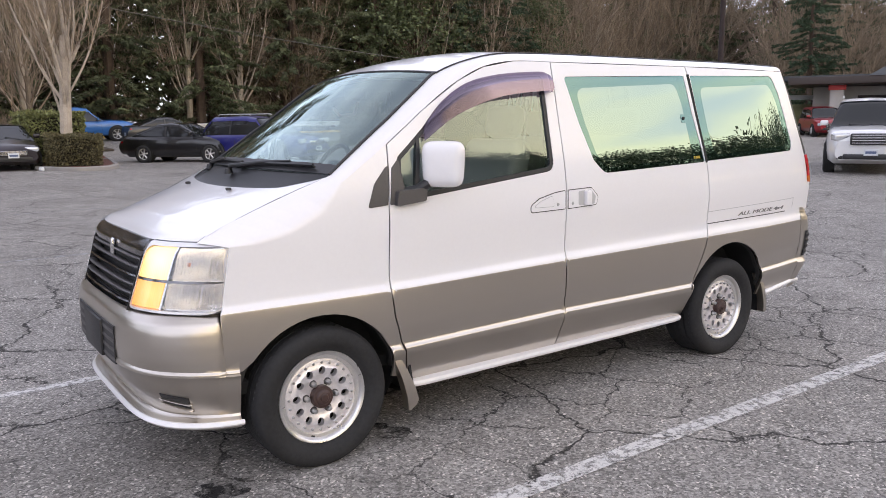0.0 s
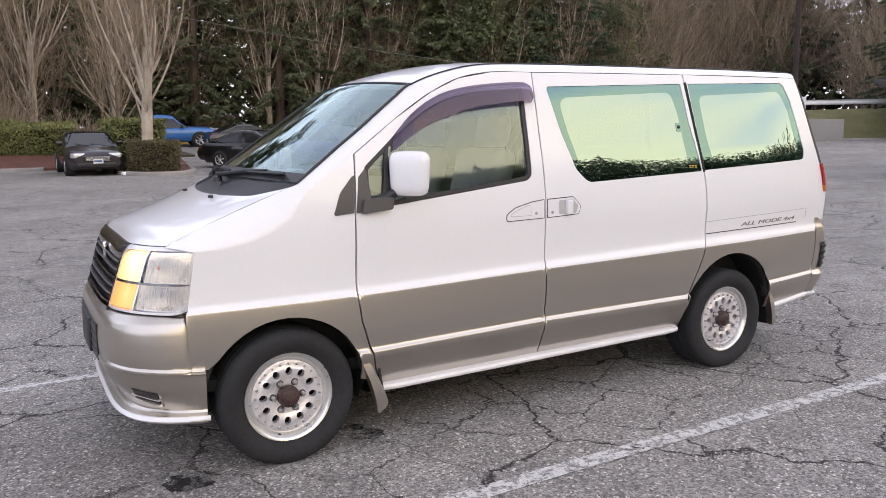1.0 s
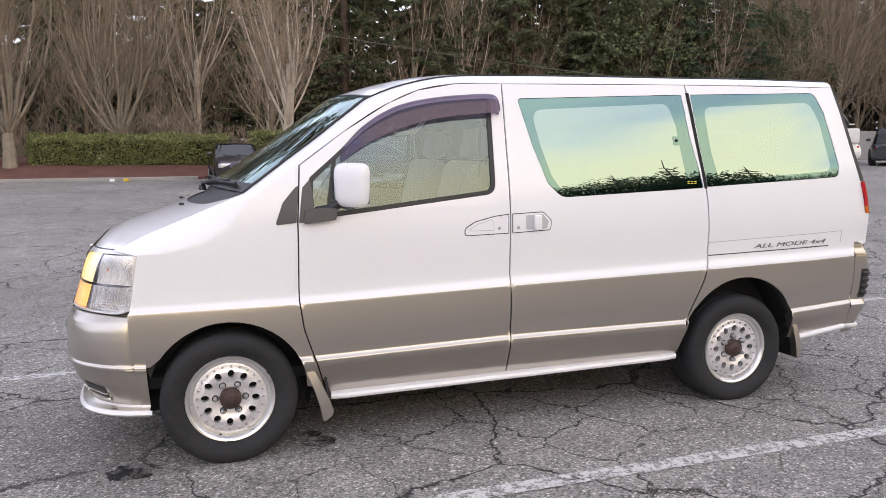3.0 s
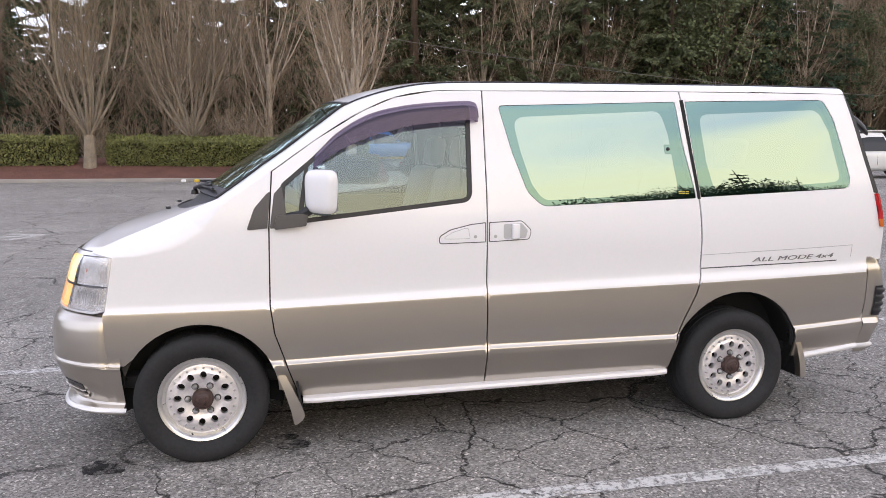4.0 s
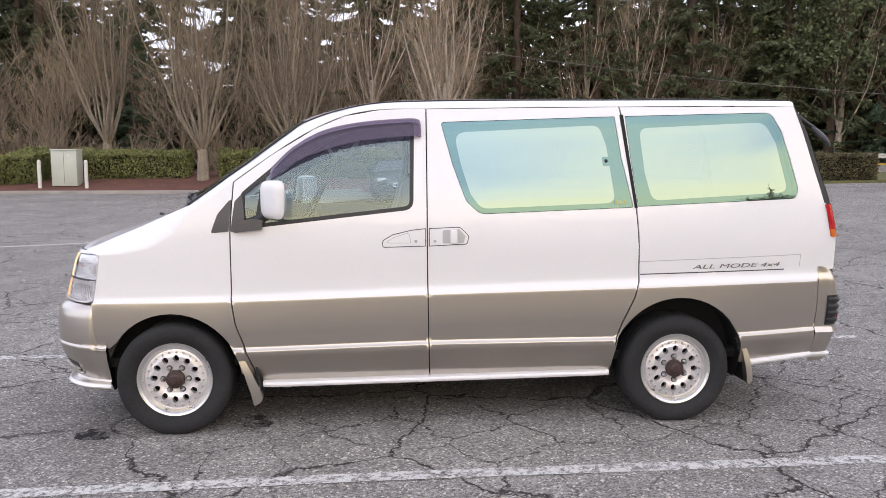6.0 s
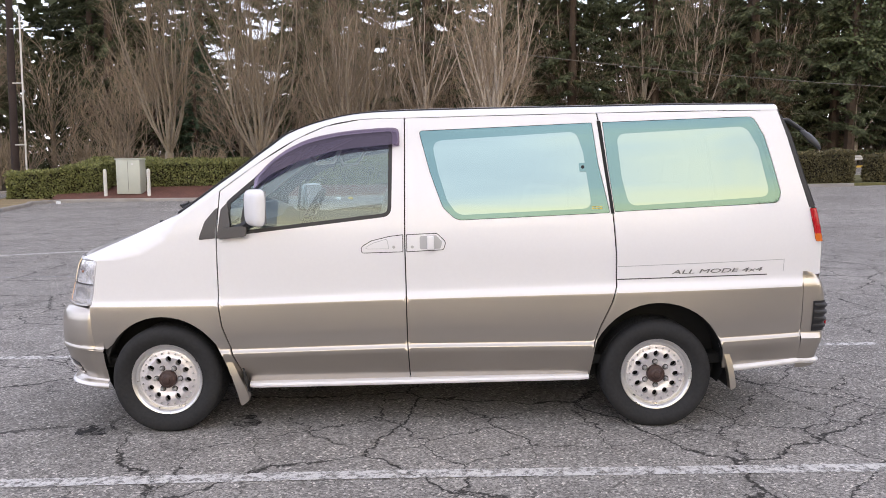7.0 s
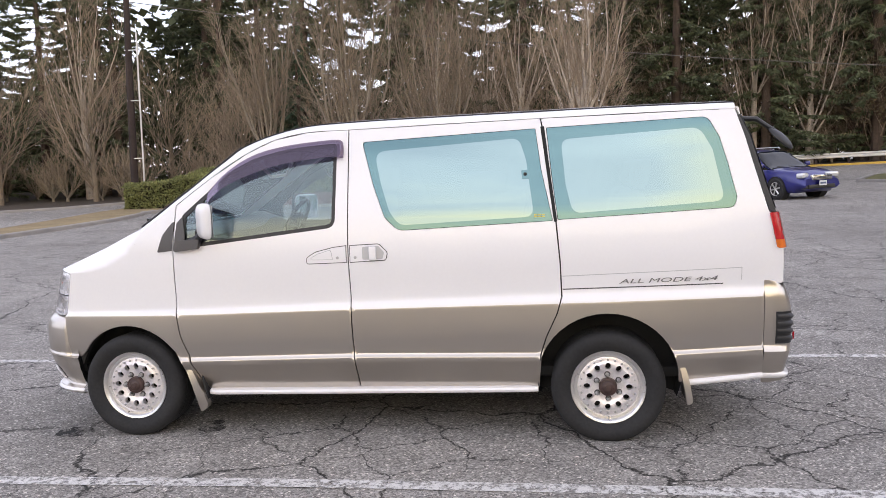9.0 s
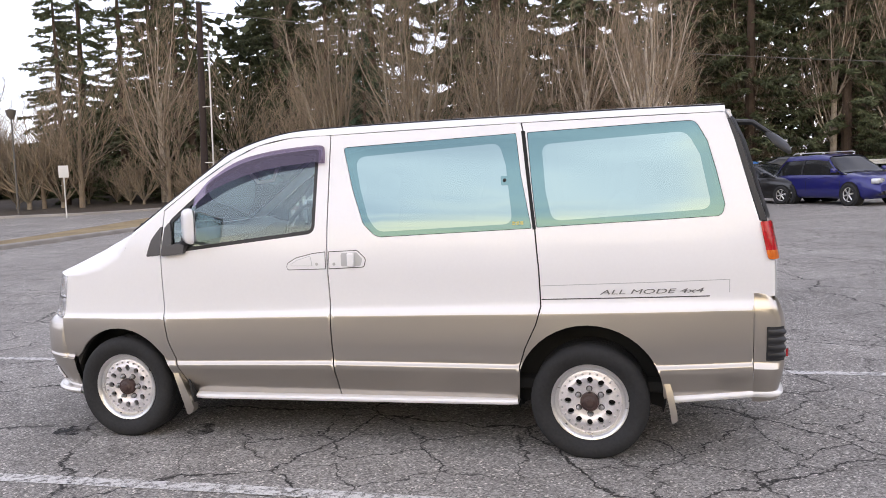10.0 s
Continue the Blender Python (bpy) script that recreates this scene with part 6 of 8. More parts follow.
M_HEDGE2 = material("brown_green_shrub_leaves", (0.12, 0.105, 0.05), rough=0.7, per_island=0.5)
# solid hedge core, near-black so its colour gives the shade between leaves
M_CORE = material("shaded_hedge_core", (0.02, 0.018, 0.012), rough=0.95)


class Tubes:
    """Collects tapered twigs as one mesh."""

    def __init__(self):
        self.v, self.f = [], []

    def add(self, pts, r0, r1, n):
        k = len(self.v)
        m = len(pts)
        for i, p in enumerate(pts):
            d = (pts[min(i + 1, m - 1)] - pts[max(i - 1, 0)]).normalized()
            up = Vector((0, 0, 1)) if abs(d.z) < 0.95 else Vector((1, 0, 0))
            a = d.cross(up).normalized()
            b = d.cross(a)
            r = r0 + (r1 - r0) * i / (m - 1)
            for q in range(n):
                t = 2 * math.pi * q / n
                self.v.append(p + a * (r * math.cos(t)) + b * (r * math.sin(t)))
        for i in range(m - 1):
            for q in range(n):
                self.f.append((k + i * n + q, k + i * n + (q + 1) % n, k + (i + 1) * n + (q + 1) % n, k + (i + 1) * n + q))


def grow(rng, start, direct, length, seg, bend, lift):
    """Points of a twig that wanders and lifts."""
    pts = [start.copy()]
    d = direct.normalized()
    for _ in range(seg):
        d = (d + Vector((rng.uniform(-1, 1), rng.uniform(-1, 1), rng.uniform(-1, 1))) * bend + Vector((0, 0, lift))).normalized()
        pts.append(pts[-1] + d * (length / seg))
    return pts


def tilted(rng, d, ang):
    a = d.orthogonal().normalized()
    a.rotate(Matrix.Rotation(rng.uniform(0, 2 * math.pi), 3, d))
    return (d * math.cos(ang) + a * math.sin(ang)).normalized()


def bare_tree(name, seed, stem, limbs, limb_len, spread, subs, sub_len, twigs, twig_len, mats, fork=0.9, trunk_r=0.17, lift=0.10, lean=0.03, twig_r=0.008, label="", category="tree", up_twigs=0.10, low=None, thin=1.0, bend=0.10):
    rng = random.Random(seed)
    wood, fine = Tubes(), Tubes()
    limb_list = []
    base = Vector((0, 0, -0.15))
    tp = grow(rng, base, Vector((lean, 0, 1)), stem + 0.15, 5, 0.04, 0.1)
    wood.add([tp[0], tp[0] + Vector((0, 0, 0.12))] + tp[1:], trunk_r * 1.35, trunk_r * 0.92, 9)
    top = tp[-1]
    for i in range(limbs):
        a = 2 * math.pi * (i + rng.uniform(-0.3, 0.3)) / limbs
        tilt = radians(spread * rng.uniform(0.35, 1.0)) if i else radians(3)
        d = Vector((math.cos(a) * math.sin(tilt), math.sin(a) * math.sin(tilt), math.cos(tilt)))
        st = tp[-2].lerp(top, rng.uniform(0.2, 1.0)) if i else top
        if low is not None and i:
            qs = (low + (1 - low) * rng.random()) * 5
            st = tp[min(int(qs), 4)].lerp(tp[min(int(qs), 4) + 1], qs - min(int(qs), 4))
        ln = limb_len * rng.uniform(0.75, 1.1)
        lp = grow(rng, st, d, ln, 9, bend, lift * tilt)
        one = Tubes()
        one.add(lp, trunk_r * rng.uniform(0.28, 0.48) * thin, 0.012, 6)
        limb_list.append((one.v, one.f))
        for s in range(subs):
            q = rng.uniform(fork * 0.25, 1.0)
            k = min(int(q * 9), 8)
            p = lp[k].lerp(lp[k + 1], q * 9 - k)
            dd = tilted(rng, (lp[k + 1] - lp[k]).normalized(), radians(rng.uniform(18, 48)))
            sl = sub_len * rng.uniform(0.5, 1.1) * (1.15 - 0.6 * q)
            sp = grow(rng, p, dd, sl, 4, 0.12, 0.09)
            fine.add(sp, 0.019 * (1.2 - 0.6 * q), 0.006, 3)
            for w in range(twigs):
                qq = rng.uniform(0.15, 1.0)
                kk = min(int(qq * 4), 3)
                pp = sp[kk].lerp(sp[kk + 1], qq * 4 - kk)
                tw = grow(rng, pp, tilted(rng, (sp[kk + 1] - sp[kk]).normalized(), radians(rng.uniform(15, 55))), twig_len * rng.uniform(0.5, 1.2), 1, 0.15, up_twigs)
                fine.add(tw, twig_r, 0.003, 3)
    tree = part_mesh(name, wood.v, wood.f, mats[0])
    for lv_, lf_ in limb_list:
        part_mesh("limb", lv_, lf_, mats[0], tree)
    part_mesh("twig_growth", fine.v, fine.f, mats[1], tree, "bare fine twigs", smooth=False)["kind"] = "stuff"
    return tagged(tree, label, category)


class Leaves:
    def __init__(self):
        self.v, self.f = [], []

    def add(self, p, d, s, w, rng):
        """A small bent leaf or spray at p, along d."""
        a = d.orthogonal().normalized()
        a.rotate(Matrix.Rotation(rng.uniform(0, 6.28), 3, d))
        k = len(self.v)
        self.v += [p, p + d * (s * 0.45) + a * (w * 0.5), p + d * s, p + d * (s * 0.45) - a * (w * 0.5)]
        self.f.append((k, k + 1, k + 2, k + 3))

    def needle(self, p, d, s, w, rng):
        """A pointed spray of needles at p, along d."""
        a = d.orthogonal().normalized()
        a.rotate(Matrix.Rotation(rng.uniform(0, 6.28), 3, d))
        k = len(self.v)
        self.v += [p + a * (w * 0.5), p + d * s, p - a * (w * 0.5)]
        self.f.append((k, k + 1, k + 2))


def conifer(seed, h, rad, low, rings, mats, label, dense_k=1.0, droop=0.35, spray=0.55, name="conifer"):
    rng = random.Random(seed)
    wood, lv = Tubes(), Leaves()
    tp = grow(rng, Vector((0, 0, -0.3)), Vector((0, 0, 1)), h, 10, 0.012, 0.05)
    wood.add(tp, 0.013 * h + 0.05, 0.03, 8)
    for i in range(rings):
        q = (i + rng.uniform(-0.4, 0.4)) / rings
        z = low + (h * 0.97 - low) * max(0, q)
        reach = rad * (1 - q) ** 0.75 * rng.uniform(0.55, 1.1) + 0.3
        a = rng.uniform(0, 2 * math.pi)
        k = min(int(z / h * 10), 9)
        st = tp[k].lerp(tp[k + 1], max(0, min(1, z / h * 10 - k)))
        d = Vector((math.cos(a), math.sin(a), rng.uniform(-0.25, 0.22)))
        bp = [st.copy()]
        for s in range(5):
            d = (d + Vector((0, 0, -droop * 0.16 * (1.6 - s * 0.55))) + Vector((rng.uniform(-1, 1), rng.uniform(-1, 1), 0)) * 0.07).normalized()
            bp.append(bp[-1] + d * (reach / 5))
        wood.add(bp[::2] + bp[-1:], 0.035 * (1 - q) + 0.012, 0.006, 3)
        n = max(4, int(reach * 6 * dense_k))
        for s in range(n):
            t = (rng.uniform(0.10, 1.0)) ** 0.8 * 5
            kk = min(int(t), 4)
            p = bp[kk].lerp(bp[kk + 1], t - kk)
            ax = (bp[kk + 1] - bp[kk]).normalized()
            sd = Vector((-ax.y, ax.x, 0)) * rng.choice((-1, 1))
            for w in range(4):
                dd = (ax * rng.uniform(0.1, 0.9) + sd * rng.uniform(0.2, 1.0) + Vector((0, 0, rng.uniform(-0.75, 0.15)))).normalized()
                lv.needle(p + Vector((rng.uniform(-0.1, 0.1), rng.uniform(-0.1, 0.1), rng.uniform(-0.08, 0.08))), dd, spray * rng.uniform(0.5, 1.15), spray * rng.uniform(0.22, 0.42), rng)
    tree = part_mesh(name, wood.v, wood.f, mats[0])
    part_mesh("needle_sprays", lv.v, lv.f, mats[1], tree, "drooping dark green needle sprays", smooth=False)["kind"] = "stuff"
    return tagged(tree, label, "tree")


def broad_tree(seed, h, rad, mats, label, clumps=70, leaves=150, leaf=0.16, name="evergreen_tree"):
    rng = random.Random(seed)
    wood, lv = Tubes(), Leaves()
    tp = grow(rng, Vector((0, 0, -0.3)), Vector((0.05, 0, 1)), h * 0.45, 6, 0.06, 0.05)
    wood.add(tp, 0.30, 0.2, 9)
    for i in range(clumps):
        a, el = rng.uniform(0, 2 * math.pi), rng.uniform(-0.35, 1.0)
        rr = rad * rng.uniform(0.45, 1.0)
        c = Vector((math.cos(a) * rr * math.cos(el * 1.3), math.sin(a) * rr * math.cos(el * 1.3), h * 0.55 + el * h * 0.42))
        if i % 2 == 0:
            st = tp[rng.randint(2, 6)]
            mid = st.lerp(c, 0.5) + Vector((0, 0, 0.4))
            wood.add([st, mid, c], 0.09, 0.02, 5)
        cr = rng.uniform(0.6, 1.25) * rad * 0.26
        for _ in range(leaves):
            v = Vector((rng.gauss(0, 1), rng.gauss(0, 1), rng.gauss(0, 0.75))).normalized() * cr * rng.uniform(0.45, 1.05) ** 0.5
            d = (v.normalized() + Vector((rng.uniform(-1, 1), rng.uniform(-1, 1), rng.uniform(-0.8, 0.5))) * 0.8).normalized()
            lv.add(c + v, d, leaf * rng.uniform(0.7, 1.5), leaf * rng.uniform(0.5, 0.9), rng)
    tree = part_mesh(name, wood.v, wood.f, mats[0])
    part_mesh("leaf_clumps", lv.v, lv.f, mats[1], tree, "dense evergreen leaf clumps", smooth=False)["kind"] = "stuff"
    return tagged(tree, label, "tree")


def leafy_box(name, seed, pts, height, base, mats, label, count, leaf=0.095, category="hedge", bulge=0.12):
    """A clipped hedge over a ground polygon: a near-black core painted as the inner shade, and a skin of small leaves.
    """
    rng = random.Random(seed)
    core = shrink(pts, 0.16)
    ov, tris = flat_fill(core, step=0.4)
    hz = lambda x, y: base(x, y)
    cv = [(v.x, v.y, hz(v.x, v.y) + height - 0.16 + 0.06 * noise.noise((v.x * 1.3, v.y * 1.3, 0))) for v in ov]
    cf, edges = [], {}
    for t in tris:
        a, b, c = (ov[i] for i in t)
        f = t if (b - a).cross(c - a) > 0 else t[::-1]
        cf.append(f)
        for i in range(3):
            edges[(f[i], f[(i + 1) % 3])] = 1
    for (i, j) in list(edges):
        if (j, i) in edges:
            continue
        k = len(cv)
        cv += [(cv[i][0], cv[i][1], hz(cv[i][0], cv[i][1]) - 0.05), (cv[j][0], cv[j][1], hz(cv[j][0], cv[j][1]) - 0.05)]
        cf.append((j, i, k, k + 1))
    used = sorted({q for f in cf for q in f})
    rm = {q: k for k, q in enumerate(used)}
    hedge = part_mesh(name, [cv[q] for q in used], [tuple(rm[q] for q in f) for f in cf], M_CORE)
    lv = Leaves()
    per = [(Vector(pts[i]), Vector(pts[(i + 1) % len(pts)])) for i in range(len(pts))]
    lens = [(b - a).length for a, b in per]
    x0, x1 = min(p[0] for p in pts), max(p[0] for p in pts)
    y0, y1 = min(p[1] for p in pts), max(p[1] for p in pts)
    side_area, top_area = sum(lens) * height, abs(sum(a.x * b.y - b.x * a.y for a, b in per)) / 2
    for _ in range(count):
        if rng.random() < side_area / (side_area + top_area):
            q = rng.uniform(0, sum(lens))
            i = 0
            while q > lens[i]:
                q -= lens[i]
                i += 1
            p2 = per[i][0].lerp(per[i][1], q / lens[i])
            dd = per[i][1] - per[i][0]
            nn = Vector((dd.y, -dd.x)).normalized()
            if inside(p2 + nn * 0.05, pts):
                nn = -nn
            z = height * rng.uniform(0.02, 1.0)
            o = -0.10 + 0.09 * noise.noise((p2.x * 1.6, p2.y * 1.6, z * 2.2)) + rng.uniform(-0.05, 0.05) - bulge * max(0, z / height - 0.75) * 2
            p = Vector((p2.x + nn.x * o, p2.y + nn.y * o, hz(p2.x, p2.y) + z))
            n3 = Vector((nn.x, nn.y, 0.15))
        else:
            p2 = Vector((rng.uniform(x0, x1), rng.uniform(y0, y1)))
            if not inside(p2, pts):
                continue
            p = Vector((p2.x, p2.y, hz(p2.x, p2.y) + height - 0.06 + 0.19 * noise.noise((p2.x * 1.2, p2.y * 1.2, 3.0)) + rng.uniform(-0.06, 0.05)))
            n3 = Vector((0, 0, 1))
        d = (n3 * rng.uniform(0.1, 1.0) + Vector((rng.uniform(-1, 1), rng.uniform(-1, 1), rng.uniform(-0.8, 1.0)))).normalized()
        lv.add(p, d, leaf * rng.uniform(0.7, 1.5), leaf * rng.uniform(0.5, 0.95), rng)
    part_mesh("hedge_leaves", lv.v, lv.f, mats, hedge, "small dense leaves", smooth=False)["kind"] = "stuff"
    return tagged(hedge, label, category)


def put(ob, x, y, rz=0.0, scale=1.0, dz=0.0, base=None):
    z = (gz(x, y) if base is None else base(x, y)) + dz
    ob.matrix_world = pose(x, y, z, 0, 0, rz) @ Matrix.Diagonal((scale, scale, scale, 1))
    return ob


def plant_copies(ob, spots, group):
    """Copies of a tree at (x, y, turn, scale)."""
    tagged(ob, group=group)
    first = True
    for x, y, rz, s in spots:
        if 4.0 < x < 70.0 and 38.0 < y < 51.4 - 0.078 * (x - 5):
            y = 51.4 - 0.078 * (x - 5) + 0.3 * abs(math.sin(x * 3.7)) * 8
        t = ob if first else copy_thing(ob, Matrix())
        put(t, x, y, rz, s)
        first = False


def on_bank(x, y):
    return gz(x, y) + 0.10 + bank_rise(x, y)


# hedges on the bank
HB = on_bank
leafy_box("hedge", 3, rounded([(-7.75, 30.45), (0.2, 31.1), (0.2, 32.6), (-7.75, 31.95)], 0.4), 1.08, HB, M_HEDGE, "long clipped green hedge on the mulch bank", 30000)
leafy_box("hedge", 4, rounded([(-14.5, 29.9), (-8.95, 30.3), (-8.95, 31.8), (-14.5, 31.5)], 0.4), 1.08, HB, M_HEDGE, "clipped green hedge behind the utility cabinet", 16000)
leafy_box("hedge", 5, rounded([(-19.2, 28.6), (-14.9, 29.3), (-14.9, 30.9), (-19.2, 30.6)], 0.5), 1.2, lambda x, y: gz(x, y) + 0.1 + bank_rise(x, y) * min(1.0, max(0.0, (x + 17.5) / 1.5)), M_HEDGE, "rounded clipped hedge on the verge", 18000, bulge=0.35)
leafy_box("shrub", 6, rounded([(1.15, 24.0), (2.9, 23.9), (3.1, 25.0), (1.2, 25.2)], 0.4), 1.05, lambda x, y: gz(x, y) + 0.1, M_HEDGE2, "low brown-green shrub at the foot of the birch", 9000, category="shrub", leaf=0.06)
leafy_box("hedge", 7, rounded([(0.9, 26.0), (2.9, 26.2), (2.9, 30.5), (0.9, 30.2)], 0.4), 1.75, lambda x, y: gz(x, y) + 0.1, M_HEDGE, "tall clipped hedge beside the birch", 14000)
leafy_box("shrub", 8, rounded([(16.0, 31.4), (19.2, 30.7), (19.6, 32.4), (16.4, 33.2)], 0.6), 1.45, lambda x, y: gz(x, y) + 0.1, M_HEDGE2, "rounded brown-green shrub on a kerbed bed", 12000, category="shrub")
leafy_box("shrub", 9, rounded([(19.6, 30.6), (23.2, 29.9), (23.2, 31.5), (19.9, 32.0)], 0.6), 1.25, lambda x, y: gz(x, y) + 0.1, M_HEDGE2, "rounded brown-green shrub on a kerbed bed", 10000, category="shrub")

# bare vase-shaped trees in a row on the bank
vase = dict(fork=0.9, trunk_r=0.21, thin=0.85, lift=0.34, bend=0.13, mats=(M_BARK, M_TWIG))
VL = "bare upright vase-shaped street tree with fawn twigs"
for i, (x, y, seed, st, nl, sp, ll, sc) in enumerate(((-8.3, 30.3, 11, 1.25, 9, 50, 8.4, 1.05), (-4.3, 31.6, 12, 1.1, 10, 54, 8.2, 1.0), (-12.9, 31.8, 13, 1.4, 8, 48, 8.0, 1.0))):
    t = bare_tree("street_tree", seed, st, nl + 5, ll, sp, 19, 2.5, 8, 0.85, label=VL, twig_r=0.007, **vase)
    put(t, x, y, i * 70, sc, base=on_bank)
    tagged(t, group="bare street trees along the hedge")
birch = bare_tree("birch", 21, 4.4, 13, 5.0, 46, 13, 1.9, 6, 0.8, (M_BARK2, M_TWIG3), fork=0.9, trunk_r=0.17, lift=0.22, lean=0.08, low=0.36, thin=0.85, label="pale-barked bare birch on a kerbed island")
put(birch, 2.0, 25.4, 30, 1.0)
far_bare = bare_tree("bare_tree", 31, 6.0, 16, 6.5, 44, 12, 2.6, 5, 1.1, (M_BARK2, M_TWIG3), trunk_r=0.17, lift=0.20, low=0.2, thin=0.8, label="bare many-stemmed tree beyond the road")
plant_copies(far_bare, [(14.5, 51.5, 0, 1.05), (30, 52, 80, 1.1), (52, 47, 200, 1.2), (58, 44, 10, 1.1), (17.8, 50.5, 140, 1.15), (48, 53, 20, 1.3), (24, 45.5, 200, 1.1), (33, 45, 60, 1.2), (40, 46, 300, 1.1), (9.5, 46, 260, 1.0), (-3.5, 44.5, 120, 0.95), (-1.0, 41.0, 45, 0.95), (3.2, 43.0, 300, 1.0), (-6.0, 42.0, 10, 0.9), (-28, 40, 33, 1.1), (61, 46, 99, 1.4), (66, 41, 180, 1.4)], "bare trees beyond the road")
brown = bare_tree("bare_tree", 32, 3.6, 17, 5.4, 62, 10, 2.6, 4, 1.2, (M_BARKB, M_TWIG2), trunk_r=0.13, lift=0.16, low=0.12, thin=0.8, label="brown twiggy bare tree at the edge of the woods")
plant_copies(brown, [(-26.0, 37.5, 0, 1.05), (-31.5, 36.5, 70, 1.15), (-24.0, 43.0, 140, 1.1), (-37, 34, 200, 1.1), (-1.5, 42, 30, 0.9), (4.5, 43.5, 80, 0.85), (8.5, 54, 150, 1.0), (-6.5, 40.5, 220, 0.8), (-11.5, 40.0, 300, 0.85), (38, 50.5, 10, 1.2), (44, 49.5, 80, 1.2), (62, 41, 130, 1.3), (-18.5, 41, 30, 0.9), (41, 53, 170, 1.35), (3.0, 40.5, 11, 1.0), (9.0, 44.0, 95, 1.05), (14.0, 45.8, 170, 1.0), (18.5, 47.5, 250, 1.0), (22, 51, 20, 1.1), (56, 45, 60, 1.2)] + [(-20 + i * 5.1, 43.5 + 3 * math.sin(i * 2.1), i * 77, 1.0 + 0.25 * math.sin(i * 3.3)) for i in range(6)] + [(46 + i * 3.3, 46 - i * 1.7, i * 63, 1.35 + 0.2 * math.sin(i * 2.3)) for i in range(10)] + [(40 + i * 4, 58 - i * 1.2, i * 63, 1.9) for i in range(10)] + [(50 + i * 3.4, 53 - i * 2.1, i * 97, 2.2) for i in range(9)], "brown bare trees at the edge of the woods")

# undergrowth
bush = bare_tree("bare_shrub", 41, 0.25, 14, 2.1, 62, 6, 1.1, 3, 0.6, (M_BARK, M_TWIG2), trunk_r=0.07, lift=0.2, twig_r=0.008, label="bare brown undergrowth shrub", category="shrub")
rng = random.Random(5)
spots = [(-34 + i * 1.55 + rng.uniform(-0.6, 0.6), 37.5 + rng.uniform(0, 3.5) if i < 26 else 51.5 + rng.uniform(0, 2), rng.uniform(0, 360), rng.uniform(0.8, 1.4)) for i in range(64)]
spots += [(-62 + i * 1.7, 31 + rng.uniform(-2, 6) + i * 0.2, rng.uniform(0, 360), rng.uniform(1.3, 2.2)) for i in range(18)]
plant_copies(bush, spots, "undergrowth shrubs")

# conifers
con_a = conifer(51, 21, 4.2, 1.0, 165, (M_BARKD, M_NEEDLE), "tall dark green conifer in the woods", 2.3, spray=0.36)
con_b = conifer(52, 24, 4.8, 4.5, 150, (M_BARKD, M_NEEDLE), "tall conifer with a bare lower trunk", 2.2, droop=0.5, spray=0.38)
con_c = conifer(53, 15, 3.6, 0.4, 190, (M_BARKD, M_NEEDLE2), "full blue-green conifer beside the road", 2.4, spray=0.28)
rng = random.Random(9)


def scatter(n, x0, x1, y0, y1, s0, s1):
    return [(x0 + (x1 - x0) * (i + rng.uniform(0.1, 0.9)) / n, rng.uniform(y0, y1), rng.uniform(0, 360), rng.uniform(s0, s1)) for i in range(n)]


plant_copies(con_a, scatter(15, -24, 36, 45, 51, 0.95, 1.3) + scatter(12, -32, 80, 56, 66, 0.9, 1.2) + [(-38.5, 46.0, 40, 1.05), (-34.0, 48.5, 200, 1.15), (-31.5, 45.0, 120, 0.95), (-35.2, 39.7, 310, 0.80), (-32.6, 42.5, 75, 0.95), (-29.3, 44.0, 10, 1.05), (-27.0, 42.0, 160, 0.9)], "dark conifers of the woods")
plant_copies(con_b, scatter(11, -28, 44, 46, 54, 1.0, 1.3) + scatter(10, -38, 90, 60, 72, 0.95, 1.2), "tall conifers of the woods")
plant_copies(con_c, [(37.5, 41.0, 0, 1.0), (41.5, 43.5, 70, 1.1), (-7.0, 46.5, 200, 0.8), (-15.5, 44, 20, 0.75), (68, 36, 100, 1.3), (55, 29.5, 40, 1.0), (36, 50, 150, 1.2)], "full conifers at the edge of the woods")
plant_copies(copy_thing(con_b, Matrix()), [(47 + i * 3.4, 58 - i * 2.2, i * 130, 1.05 + 0.15 * math.sin(i * 1.9)) for i in range(12)], "tall conifers of the woods")
madrone = broad_tree(61, 11.5, 4.2, (M_BARKD, M_LEAF), "large olive-green evergreen tree beyond the road", 90, 150, 0.19)
put(madrone, 32.5, 50.5, 0, 1.3)
rusty = broad_tree(62, 7.0, 3.4, (M_BARKD, M_LEAFR), "rusty-leaved evergreen tree beyond the road", 50, 130, 0.17)
put(rusty, 21.5, 52.0, 0, 1.1)
r2 = copy_thing(madrone, Matrix())
put(r2, 46.5, 50.5, 130, 0.95)

# the wooded rim behind the camera and to the sides
RIM = "trees on the far side of the car park"


def rim_spots(rows, h):
    """Places round the van from (bearing, distance, elevation of the top)."""
    out = []
    for az, r, el in rows:
        a = radians(az + rng.uniform(-1.2, 1.2))
        x, y = r * math.sin(a), r * math.cos(a)
        out.append((x, y, rng.uniform(0, 360), (r * math.tan(radians(el)) + 1.2 - gz(x, y)) / h))
    return out


def crest_el(az):
    return float(np.interp(az, [95, 110, 121, 133, 141, 146, 150, 155, 160, 200], [9, 11.5, 15, 18.0, 20.3, 19.6, 15.5, 14, 11, 8]))


